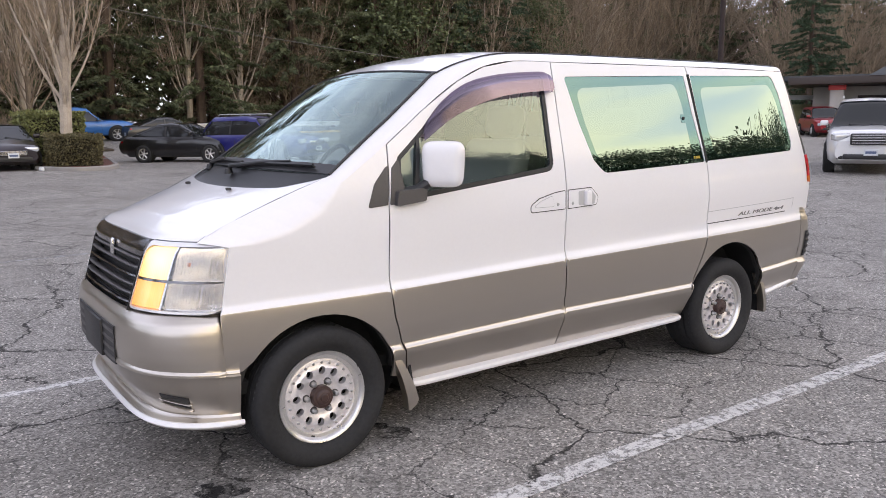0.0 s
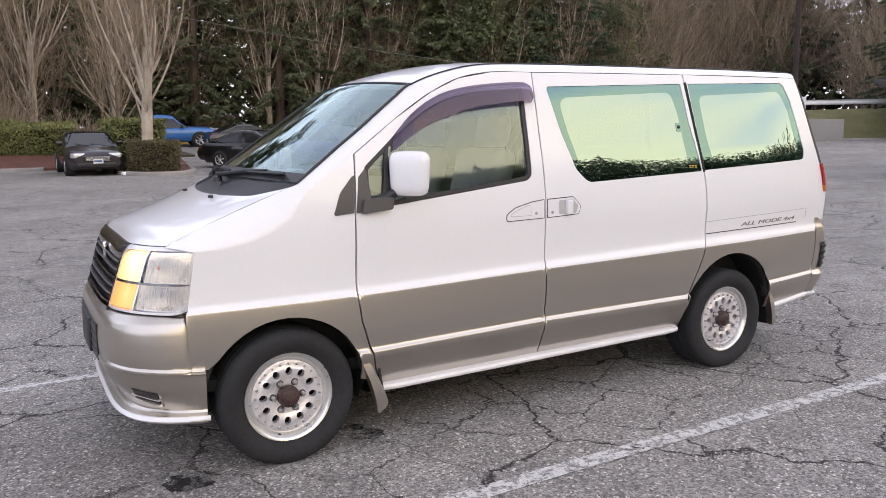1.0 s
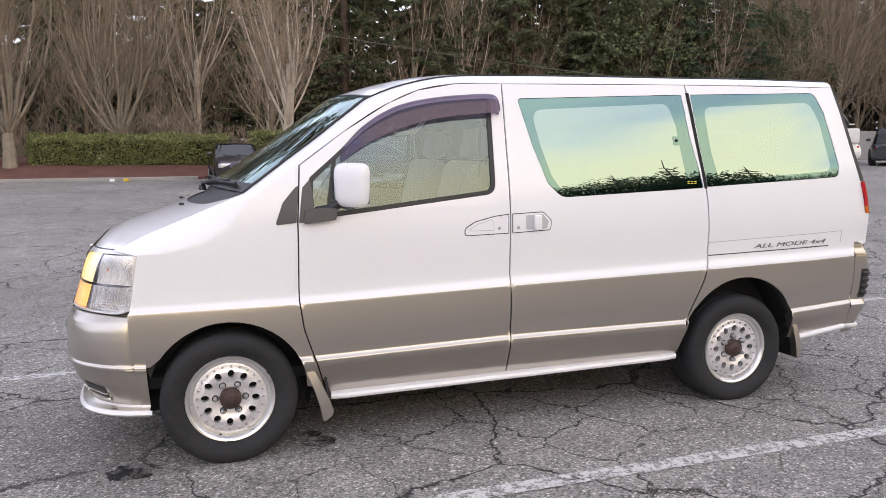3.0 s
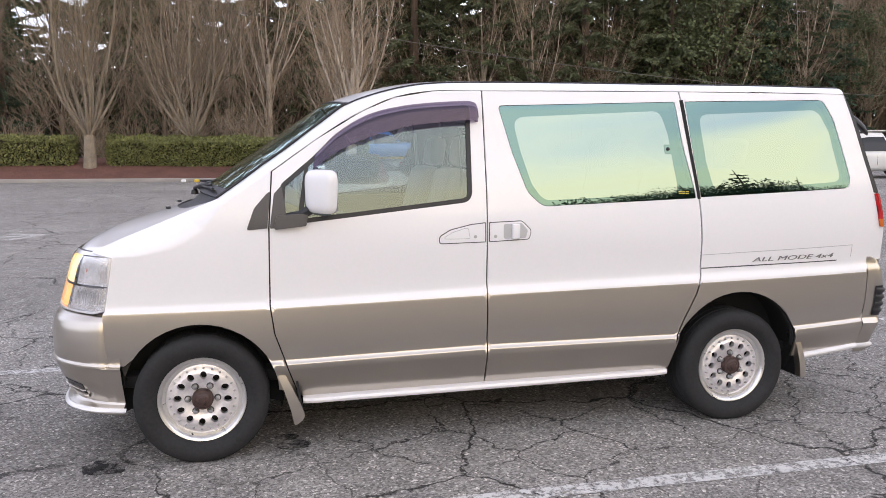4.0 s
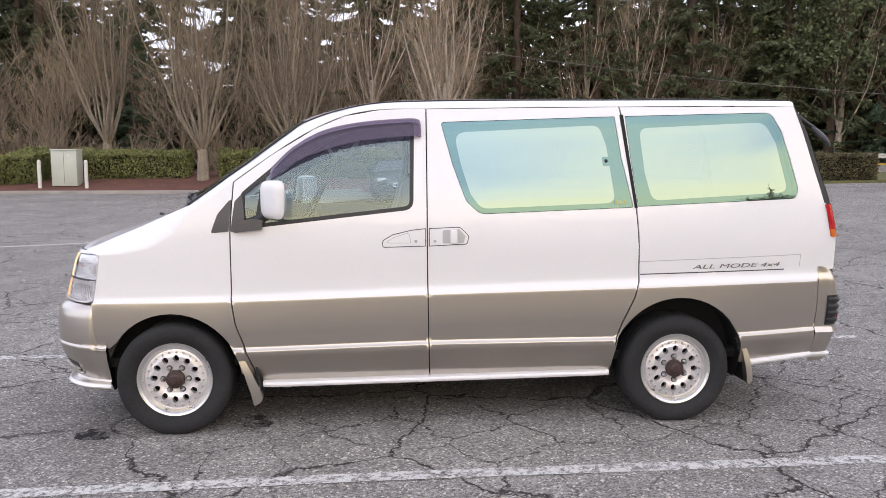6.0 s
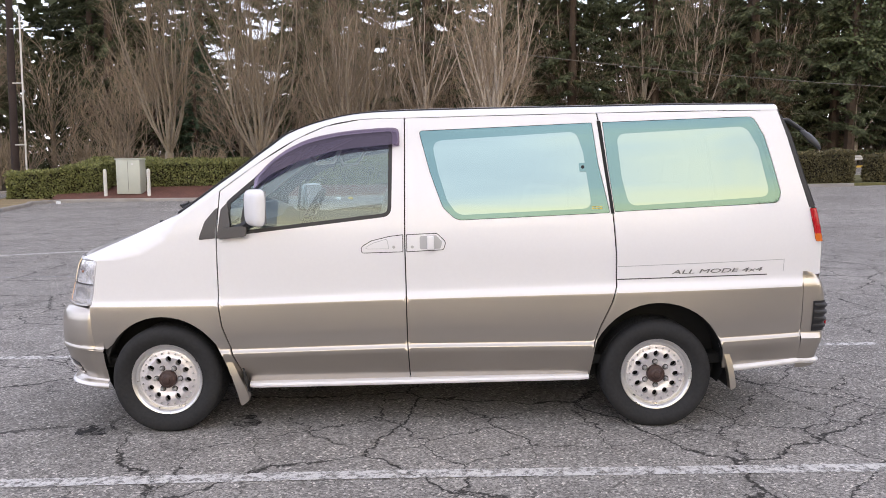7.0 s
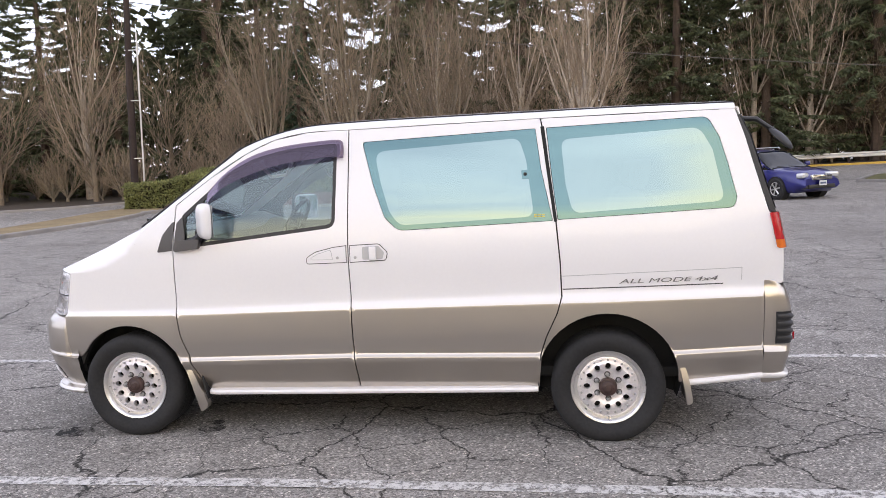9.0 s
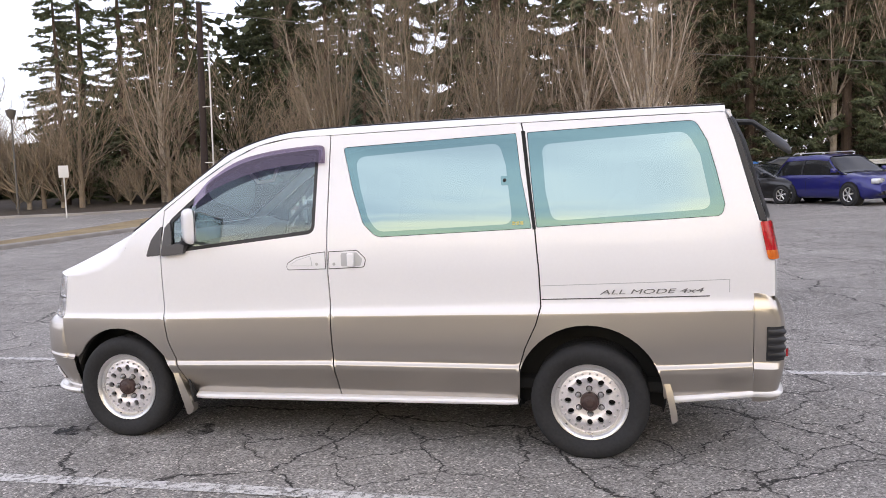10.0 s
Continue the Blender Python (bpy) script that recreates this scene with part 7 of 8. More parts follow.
rim_broad = broad_tree(63, 11.5, 4.4, (M_BARKD, M_LEAF), "dense evergreen tree across the car park", 80, 110, 0.19)
rim_con = conifer(55, 20, 4.6, 0.6, 70, (M_BARKD, M_NEEDLE), "dark conifer across the car park", 2.6, spray=0.32)
plant_copies(rim_broad, rim_spots([(az, 30 + 3 * math.sin(az), crest_el(az) * (0.86 + 0.12 * math.sin(az * 1.7))) for az in range(96, 158, 4)] + [(az, 40, crest_el(az) * 0.9) for az in range(160, 236, 6)], 11.5), RIM)
plant_copies(copy_thing(rim_con, Matrix()), rim_spots([(az, 34 + 2 * math.sin(az), crest_el(az) * (0.9 + 0.12 * math.sin(az * 2.3))) for az in range(98, 157, 5)], 19.5), RIM)
plant_copies(copy_thing(rim_con, Matrix()), rim_spots([(az, 38, crest_el(az) * (0.85 + 0.1 * math.sin(az * 1.3))) for az in range(95, 232, 7)], 20.5), RIM)
plant_copies(rim_con, [(-72 + rng.uniform(-6, 6), -45 + i * 11, i * 40, 0.8) for i in range(8)] + [(88 + rng.uniform(-6, 6), -25 + i * 9, i * 50, 0.85) for i in range(8)], RIM)
plant_copies(copy_thing(con_b, Matrix()), [(70 + i * 4, 38 - i * 6 + rng.uniform(-2, 2), i * 50, 0.85) for i in range(6)] + [(-64 + i * 4, 22 + i * 2.5, i * 80, 0.7) for i in range(3)], RIM)
plant_copies(copy_thing(brown, Matrix()), [(62 + i * 3.2, 36 - i * 4.2, i * 60, 1.35) for i in range(8)] + [(-48 + i * 3.5, 33 + i * 0.8, i * 80, 0.85) for i in range(5)], RIM)

# dense dark growth deep in the woods
rng = random.Random(77)
deep = Leaves()
DEEP = [(-95, 24), (-64, 47), (-40, 57), (0, 61), (40, 61), (75, 52), (100, 30), (108, 0)]
runs = [(Vector(a), Vector(b)) for a, b in zip(DEEP, DEEP[1:])]
for a, b in runs:
    for _ in range(int((b - a).length * 230)):
        p = a.lerp(b, rng.random()) + Vector((rng.uniform(-3, 3), rng.uniform(-3, 3)))
        top = (12.5 + 5.0 * noise.noise((p.x * 0.12, p.y * 0.12, 0))) * float(np.interp(p.x, [-48, -38, -26, -19, -5, 4], [0.33, 1.0, 1.0, 0.55, 0.55, 1.0]))
        z = gz(p.x, p.y) + top * rng.random() ** 0.9
        d = Vector((rng.uniform(-1, 1), rng.uniform(-1, 1), rng.uniform(-0.8, 0.6))).normalized()
        deep.add(Vector((p.x, p.y, z)), d, rng.uniform(0.6, 1.3), rng.uniform(0.4, 0.8), rng)
tagged(part_mesh("woodland_understorey", deep.v, deep.f, M_NEEDLE, smooth=False), "dense dark evergreen growth deep in the woods", "undergrowth", kind="stuff")

# ---- street furniture ----
M_POLE = bark("dark_creosoted_timber", (0.035, 0.024, 0.022), 0.2, 2)
M_CABINET = material("pale_green_grey_cabinet_paint", (0.46, 0.49, 0.44), rough=0.5, vary=0.08, vary_scale=2, grain=0.04)
M_POST = material("white_painted_post", (0.62, 0.62, 0.60), rough=0.6, vary=0.12, vary_scale=4)
M_SIGNW = material("white_sign_face", (0.62, 0.63, 0.64), rough=0.5, vary=0.05)
M_SIGNR = material("red_sign_print", (0.42, 0.06, 0.04), rough=0.5)
M_SIGNY = material("cream_sign_face", (0.72, 0.66, 0.42), rough=0.5, vary=0.06)
M_WIRE = material("dark_wire", (0.12, 0.11, 0.10), rough=0.6)
M_CONC = material("grey_concrete", (0.26, 0.25, 0.24), rough=0.9, vary=0.2, vary_scale=0.7, grain=0.15, grain_scale=30, bump=0.2)
M_ROOFT = material("dark_roof_shingles", (0.06, 0.065, 0.07), rough=0.85, vary=0.2, vary_scale=3, grain=0.3, grain_scale=20, bump=0.3)
M_FASCIA = material("dark_brown_fascia", (0.05, 0.038, 0.033), rough=0.6, grain=0.1)
M_REDTRIM = material("red_painted_trim", (0.45, 0.04, 0.035), rough=0.5)
M_STUCCO = material("grey_white_stucco", (0.42, 0.41, 0.39), rough=0.9, vary=0.1, vary_scale=1, grain=0.1, grain_scale=30, bump=0.2)
M_DGLASS = material("dark_window_glass", (0.015, 0.018, 0.02), rough=0.06, spec=0.6)
M_BOLLY = material("yellow_bollard_paint", (0.62, 0.43, 0.05), rough=0.6, vary=0.2, vary_scale=5)

# utility pole with a silver conduit beside it
px, py = -21.15, 33.4
pole = part_mesh("utility_pole", *tube([(px, py, gz(px, py) - 0.3), (px + 0.12, py, 6.0), (px + 0.26, py, 11.4)], [0.20, 0.18, 0.15], 14), M_POLE)
tagged(pole, "tall dark creosoted timber utility pole", "pole")
cx = px + 0.62
cond = part_mesh("conduit", *tube([(cx, py - 0.1, gz(px, py) + 0.2), (cx + 0.12, py - 0.1, 9.4)], 0.045, 8), M_METAL, pole, "silver cable conduit")
for z in (2.9, 5.9, 8.5):
    part("conduit_bracket", box_bm((0.75, 0.06, 0.05), (px + 0.32 + 0.01 * z, py - 0.12, z), 0.01), M_METAL, pole)
# overhead wire
def wire_pts(a, b, sag, n=24):
    return [Vector(a).lerp(Vector(b), i / n) - Vector((0, 0, 4 * sag * (i / n) * (1 - i / n))) for i in range(n + 1)]
wire = part_mesh("overhead_wire", *tube(wire_pts((px + 0.25, py, 11.0), (64, 44, 6.0), 2.4), 0.020, 4), M_WIRE)
tagged(wire, "thin overhead wire strung along the road", "wire")

# utility cabinet and posts
bx, by = -13.7, 29.2
bz = on_bank(bx, by)
cab = part("utility_cabinet", box_bm((1.05, 0.7, 1.50), (bx, by, bz + 0.70), 0.03), M_CABINET)
tagged(cab, "pale grey-green metal utility cabinet on the mulch", "cabinet")
part("cabinet_lid", box_bm((1.11, 0.76, 0.06), (bx, by, bz + 1.47), 0.02), M_CABINET, cab)
part("cabinet_label", box_bm((0.09, 0.01, 0.06), (bx + 0.2, by - 0.357, bz + 1.25), 0.002), M_SIGNW, cab)
part("cabinet_seam", box_bm((0.012, 0.01, 1.3), (bx, by - 0.353, bz + 0.72), 0.002), M_GREYPL, cab)
for dx in (-0.95, 0.95):
    b = part_mesh("bollard", *joined(tube([(bx + dx, by - 0.5, bz - 0.3), (bx + dx, by - 0.5, bz + 1.0)], 0.075, 12), tube([(bx + dx, by - 0.5, bz + 1.0), (bx + dx, by - 0.5, bz + 1.05)], [0.075, 0.03], 12)), M_POST)
    tagged(b, "white post guarding the utility cabinet", "bollard", "posts beside the cabinet")

# guard rail beyond the road
def rail_line(t):
    x = 5.0 + 62 * t
    return Vector((x, 48.9 - 0.078 * (x - 5), 0))
rail = empty("guard_rail", (0, 0, 0), 0, "long galvanised guard rail above a yellow kerb", "guard rail", kind="structure")
def rail_sheet(u, v):
    p = rail_line(u)
    a = [(0, 0.50), (-0.05, 0.54), (-0.05, 0.60), (0.01, 0.64), (0.01, 0.68), (-0.05, 0.72), (-0.05, 0.78), (0, 0.82)]
    k = v * 7
    i = min(int(k), 6)
    o = a[i][0] + (a[i + 1][0] - a[i][0]) * (k - i)
    z = a[i][1] + (a[i + 1][1] - a[i][1]) * (k - i)
    return (p.x, p.y + 0.25 + o, gz(p.x, p.y) + z)
part_mesh("rail_beam", *sheet(rail_sheet, 60, 7, (0, 0.01, 0)), M_METAL, rail)
for i in range(32):
    p = rail_line((i + 0.5) / 32)
    part("rail_post", box_bm((0.15, 0.18, 0.95), (p.x, p.y + 0.42, gz(p.x, p.y) + 0.40), 0.01), M_POLE, rail)

# sign post on the verge, lamp posts
def sign_post(x, y, h, w, hh, mat, label, bars=(), post=M_METAL):
    s = part_mesh("sign_post", *tube([(x, y, gz(x, y) - 0.2), (x, y, gz(x, y) + h)], 0.035, 8), post)
    tagged(s, label, "sign")
    d = Vector((0.3 - x, -5 - y, 0)).normalized()
    ang = math.degrees(math.atan2(d.x, -d.y))
    m = pose(x, y, gz(x, y) + h - hh / 2, 0, 0, ang) @ pose(0, -0.05, 0)
    pl = part("sign_plate", box_bm((w, 0.02, hh), (0, 0, 0), 0.008, 2, m), mat, s, "plain sign plate")
    for bx_, bz_, bw, bh, bm_ in bars:
        part("print_bar", box_bm((bw, 0.006, bh), (0, 0, 0), 0.001, 1, m @ pose(bx_, -0.013, bz_)), bm_, pl)
    return s
sign_post(-26.0, 28.4, 2.6, 0.46, 0.60, M_SIGNW, "small white road sign on a steel post", post=M_METAL)
lp = part_mesh("street_lamp", *tube([(-31.5, 31.3, 0.0), (-31.5, 31.3, 5.6)], [0.06, 0.04], 8), M_WIRE)
tagged(lp, "dark street lamp with a lantern head", "street lamp")
part_mesh("lantern", *lathe([(0.05, 5.6), (0.20, 5.75), (0.28, 6.05), (0.30, 6.1), (0.02, 6.2)], 12, axis="z"), M_WIRE, lp).matrix_basis = pose(-31.5, 31.3, 0)
# sign beside the lower drive and its yellow base
sx, sy = 18.4, 11.3
sp = sign_post(sx, sy, 2.15, 0.55, 0.42, M_SIGNW, "tall dark lamp pole with a white notice, on a yellow base", ((0, 0.08, 0.4, 0.05, M_WIRE), (0, -0.02, 0.4, 0.04, M_WIRE), (0, -0.11, 0.3, 0.04, M_WIRE)))
part_mesh("yellow_base", *lathe([(0.02, 0.95), (0.31, 0.95), (0.34, 0.92), (0.34, -0.1)], 18, axis="z"), M_BOLLY, sp, "yellow concrete base").matrix_basis = pose(sx, sy, gz(sx, sy))
part_mesh("lamp_pole", *tube([(sx, sy + 0.08, gz(sx, sy) + 0.9), (sx, sy + 0.08, gz(sx, sy) + 10.5)], [0.085, 0.07], 12), M_POLE, sp, "dark painted steel pole")
# retaining wall and the restaurant's board
def wall_mesh(a, b, h0, h1, th):
    a, b = Vector(a), Vector(b)
    d = (b - a).normalized()
    n = Vector((-d.y, d.x)) * th
    def f(u, v):
        p = a.lerp(b, u)
        z0 = gz(p.x, p.y) - 0.2
        return (p.x, p.y, z0 + (h0 + (h1 - h0) * u + 0.2) * v)
    return sheet(f, 20, 4, (n.x, n.y, 0))
w = part_mesh("retaining_wall", *wall_mesh((30, 31.1), (40.5, 24.4), 1.7, 1.25, 0.3), M_CONC)
tagged(w, "grey concrete retaining wall with faded graffiti", "wall", kind="structure")
for i, (t0, z0, tilt) in enumerate(((0.42, 0.7, 15), (0.50, 0.9, -20), (0.57, 0.65, 8))):
    p = Vector((30, 31.1)).lerp(Vector((40.5, 24.4)), t0)
    part("graffiti_stroke", box_bm((0.55, 0.012, 0.07), (0, 0, 0), 0.003, 1, pose(p.x - 0.004, p.y - 0.008, gz(p.x, p.y) + z0, 0, tilt, -32.5)), M_POST, w)
bd = empty("restaurant_board", (38.5, 30.0, gz(38.5, 30.0)), -50, "cream roadside board with red lettering bars", "sign")
part("board_face", box_bm((2.9, 0.18, 1.15), (0, 0, 2.45), 0.03), M_SIGNY, bd)
part("board_frame", box_bm((3.0, 0.12, 1.25), (0, 0.05, 2.45), 0.03), M_REDTRIM, bd)
for k, (w_, z_, h_) in enumerate(((1.5, 2.82, 0.24), (2.6, 2.46, 0.30), (2.6, 2.08, 0.10))):
    n_ = 5 if k == 0 else 11 if k == 1 else 22
    for q in range(n_):
        if k == 1 and q == 5:
            continue
        part("letter_bar", box_bm((w_ / n_ * 0.74, 0.02, h_), (-w_ / 2 + w_ * (q + 0.5) / n_, -0.10, z_), 0.003, 1), M_SIGNR, bd)
part("upper_notice", box_bm((0.9, 0.06, 0.5), (-0.6, 0.05, 3.45), 0.01), M_SIGNW, bd)
part("notice_leg", box_bm((0.06, 0.06, 0.5), (-0.6, 0.06, 3.2), 0.01), M_METAL, bd)
for dx in (-1.2, 1.2):
    part("board_leg", box_bm((0.16, 0.14, 2.1), (dx, 0.06, 0.9), 0.01), M_FASCIA, bd)

# storm drain in the lane
dr = part("storm_drain", box_bm((0.9, 0.55, 0.03), (12.0, 30.2, gz(12.0, 30.2) + 0.006), 0.004), M_WIRE)
tagged(dr, "dark iron storm drain grate in the asphalt", "drain")
# litter by the kerb
for k, (x, y, c) in enumerate(((-4.4, 28.2, M_PAPER), (-3.9, 28.3, M_YELLOW), (0.6, 27.6, M_PAPER), (1.0, 24.0, M_PAPER), (-15.6, 26.4, M_PAPER))):
    b = box_bm((0.18, 0.14, 0.12), (x, y, gz(x, y) + 0.055), 0.03, 2, pose(0, 0, 0, 0, 0, 35 * k))
    tagged(part("litter", b, c), "crumpled scrap of litter by the kerb", "litter")

# restaurant with a deep porch
bl = empty("restaurant", (49.6, 13.5, gz(49.6, 13.5)), -63, "low restaurant with a dark hipped roof and red trim", "building")
part("wall", box_bm((22, 8, 3.0), (0, 4.5, 1.4), 0.02), M_STUCCO, bl)
part("porch_slab", box_bm((22, 3.6, 0.2), (0, -0.6, 0.05), 0.02), M_CONC, bl)
for k in range(5):
    col = part("porch_column", box_bm((0.75, 0.75, 3.0), (-9.6 + k * 4.8, -1.6, 1.5), 0.03), M_STUCCO, bl, "white porch column")
    part("column_cap", box_bm((0.95, 0.95, 0.28), (-9.6 + k * 4.8, -1.6, 2.75), 0.02), M_REDTRIM, col)
part("fascia", box_bm((24.5, 0.25, 0.42), (0, -2.7, 3.15), 0.02), M_FASCIA, bl, "dark brown fascia")
part("porch_soffit", box_bm((24.3, 4.4, 0.1), (0, -0.5, 3.0), 0.01), M_FASCIA, bl)
def hip(u, v):
    W = 6.2
    if u < 0.5:
        yy = -2.9 + (W + 0.3) * (u * 2)
    else:
        yy = 3.6 + W * (u * 2 - 1)
    h = 3.35 + 2.7 * (1 - abs(2 * u - 1)) 
    inset = 4.0 * (1 - abs(2 * u - 1))
    return (-8.0 + inset + (20.4 - 2 * inset) * v, yy, h)
part_mesh("roof", *sheet(hip, 12, 12), M_ROOFT, bl, "dark shingled hipped roof", smooth=False)
for k in range(4):
    win = part("window", box_bm((2.6, 0.12, 1.5), (-7.2 + k * 4.8, 0.47, 1.6), 0.01), M_FASCIA, bl)
    part("pane", box_bm((2.4, 0.05, 1.3), (-7.2 + k * 4.8, 0.41, 1.6), 0.005), M_DGLASS, win)
part_mesh("roof_vent", *tube([(-4, 3, 5.8), (-4, 3, 7.6)], 0.06, 8), M_METAL, bl)
part("porch_canopy", box_bm((5.2, 9.0, 0.30), (-9.9, 1.8, 3.30), 0.03), M_ROOFT, bl, "flat dark porch canopy")

# grassed bank beside the restaurant, with a rail along its top
BA, BB, BN = Vector((37.0, 26.9)), Vector((60.0, 12.0)), Vector((0.544, 0.839))


def bank_face(u, v):
    p = BA.lerp(BB, u) + BN * (6.0 * v)
    return (p.x, p.y, gz(p.x, p.y) - 0.05 + 1.9 * (v * v * (3 - 2 * v)) + 0.08 * noise.noise((p.x * 0.7, p.y * 0.7, 0)))
tagged(part_mesh("grass_bank", *sheet(bank_face, 40, 10), M_GRASS), "rising bank of dull winter grass", "grass", kind="structure")
kerb([tuple(BB), tuple(BA)], M_KERB)
brail = empty("guard_rail", (0, 0, 0), 0, "galvanised guard rail along the top of the grass bank", "guard rail", kind="structure")
def brail_sheet(u, v):
    p = BA.lerp(BB, u) + BN * 5.6
    return (p.x - 0.05 * math.sin(v * math.pi * 2), p.y, gz(p.x, p.y) + 2.15 + 0.32 * v)
part_mesh("rail_beam", *sheet(brail_sheet, 40, 6, (0.01, 0.01, 0)), M_METAL, brail)
for i in range(14):
    p = BA.lerp(BB, (i + 0.5) / 14) + BN * 5.75
    part("rail_post", box_bm((0.15, 0.15, 1.0), (p.x, p.y, gz(p.x, p.y) + 2.0), 0.01), M_POLE, brail)

# ---- other vehicles ----
def paint(name, c, metal=0.2):
    return material(name, c, rough=0.3, metal=metal, coat=0.9, vary=0.05, vary_scale=1.5, grain=0.03, grain_scale=300, coat_rough=0.04)


M_CARGLASS = material("dark_car_glass", (0.014, 0.016, 0.018), rough=0.06, spec=0.45)
M_HEADL2 = material("clear_headlight", (0.62, 0.64, 0.66), rough=0.12, metal=0.4, coat=1.0, vary=0.15, vary_scale=12)
M_HEADON = material("lit_headlight", (0.9, 0.8, 0.6), rough=0.2, emit=(1.0, 0.62, 0.22), emit_strength=1.0)
M_PLATE = material("white_plate", (0.6, 0.62, 0.65), rough=0.5)
M_PLATEB = material("blue_grey_print", (0.09, 0.12, 0.22), rough=0.5)


def lerp_line(pts, x):
    return float(np.interp(x, [p[0] for p in pts], [p[1] for p in pts]))


def build_car(name, L, W, top, glass, axles, r, mat, label, category="car", lit=False, grille_h=(0.45, 0.75), lamp_z=0.68, lamp_w=0.42, bed=None, rails=False, chrome_grille=False, low=0.20, tail=True):
    """A car with its front to +x. top: the line over bonnet, sills and boot; glass: the line of the cabin (x, z), from the foot of the windscreen to the foot of the rear window."""
    car = empty(name, (0, 0, 0), 0, label, category)
    h = L / 2

    def half(x):
        t = abs(x) / h
        return W / 2 * (1 - 0.22 * max(0, (t - 0.62) / 0.38) ** 2.2)

    def body(u, v):
        x = -h + L * u
        e = min(1, (1 - abs(2 * u - 1)) * 14)
        zt = lerp_line(top, x)
        zb = low + (0.10 if abs(x) > h - 0.25 else 0)
        w = half(x)
        prof = [(0.0, zb), (0.86, zb), (0.97, zb + 0.10), (1.0, zb + 0.38 * (zt - zb)), (0.985, zt - 0.20), (0.95, zt - 0.06), (0.84, zt), (0.45, zt + 0.025), (0.0, zt + 0.035)]
        k = v * 16
        if k <= 8:
            i, sg = k, -1
        else:
            i, sg = 16 - k, 1
        a = min(int(i), 7)
        t = i - a
        y = prof[a][0] * (1 - t) + prof[a + 1][0] * t
        z = prof[a][1] * (1 - t) + prof[a + 1][1] * t
        bul = 0.10 * math.sin(min(1, max(0, (z - zb) / max(0.1, zt - zb))) * math.pi)
        xx = x + (bul * (1 - e) * (1 if x > 0 else -1))
        return (xx, sg * y * w, z)
    vs, fs = sheet(body, 48, 16)
    # close the ends
    w_ = 17
    fs.append(tuple(range(0, 17))[::-1])
    fs.append(tuple(48 * w_ + q for q in range(17)))
    part_mesh("body", vs, fs, mat, car, sharp=50)
    gx0, gx1 = glass[0][0], glass[-1][0]

    def cabin(u, v, grow_=0.0):
        x = gx0 + (gx1 - gx0) * u
        zt = lerp_line(glass[::-1], x)
        zb = lerp_line(top, x) - 0.03
        hh = max(0.0, zt - zb)
        wb = half(x) * 0.93
        wt = wb - 0.30 * hh
        prof = [(wb, 0.0), (wb * 0.55 + wt * 0.45, 0.5), (wt, 0.90), (wt * 0.88, 0.985), (0.0, 1.0 + 0.03 * min(1, hh))]
        k = v * 8
        i, sg = (k, -1) if k <= 4 else (8 - k, 1)
        a = min(int(i), 3)
        t = i - a
        y = prof[a][0] * (1 - t) + prof[a + 1][0] * t
        z = zb + hh * (prof[a][1] * (1 - t) + prof[a + 1][1] * t)
        return (x, sg * (y + grow_), z + grow_)
    vs, fs = sheet(cabin, 40, 32)
    part_mesh("cabin_glass", vs, fs, M_CARGLASS, car, "dark tinted car glass")
    # roof and pillars over the glass
    zmax = max(p[1] for p in glass)
    rx = [p[0] for p in glass if p[1] > zmax - 0.09]
    ra, rb = max(rx), min(rx)
    ua, ub = (ra - gx0) / (gx1 - gx0), (rb - gx0) / (gx1 - gx0)
    vs, fs = sheet(lambda u, v: cabin(ua + (ub - ua) * u, 0.20 + 0.60 * v, 0.012), 12, 20)
    part_mesh("roof", vs, fs, mat, car)
    for sg in (-1, 1):
        def vv(q):
            return q if sg < 0 else 1 - q
        for u0, u1, nm in ((0.0, ua, "front_pillar"), (1.0, ub, "rear_pillar")):
            vs, fs = sheet(lambda u, v: cabin(u0 + (u1 - u0) * u, vv(0.03 + 0.20 * u - 0.03 + (0.02 + 0.05 * v)), 0.012), 8, 2)
            part_mesh(nm, vs, fs, mat, car)
        for us in ((ua * 0.45 + ub * 0.55),) if bed is None and len(axles) == 2 else ():
            vs, fs = sheet(lambda u, v: cabin(us - 0.012 + 0.024 * u, vv(0.22 * v), 0.010), 2, 6)
            part_mesh("middle_pillar", vs, fs, M_BLACK, car)
        # door gaps, sill and handles
        for x in (gx0 - 0.25, (gx0 + gx1) / 2 - 0.05, gx1 + 0.55):
            if bed is not None and x < gx1 + 0.3:
                continue
            zt = lerp_line(top, x)
            def gap(u, v, x=x, zt=zt):
                z = low + 0.22 + (zt - low - 0.30) * v
                k = min(1, max(0, (z - low) / (zt - low)))
                return (x - 0.006 + 0.012 * u, sg * (half(x) * float(np.interp(k, [0, 0.12, 0.4, 0.75, 1], [0.88, 0.97, 1.0, 0.985, 0.9])) + 0.004), z)
            vs, fs = sheet(gap, 1, 6)
            part_mesh("door_gap", vs, fs, M_GAP, car)
        for x in ((gx0 + gx1) / 2 + 0.10, gx1 + 0.70):
            if bed is None:
                part("door_handle", box_bm((0.17, 0.03, 0.03), (x, sg * (half(x) * 0.985 + 0.01), lerp_line(top, x) - 0.17), 0.01), mat, car)
        part("mirror", box_bm((0.12, 0.20, 0.14), (gx0 - 0.42, sg * (half(gx0) + 0.08), lerp_line(top, gx0 - 0.4) + 0.10), 0.04, 3), mat, car)
        # lamps
        lx = h - 0.16
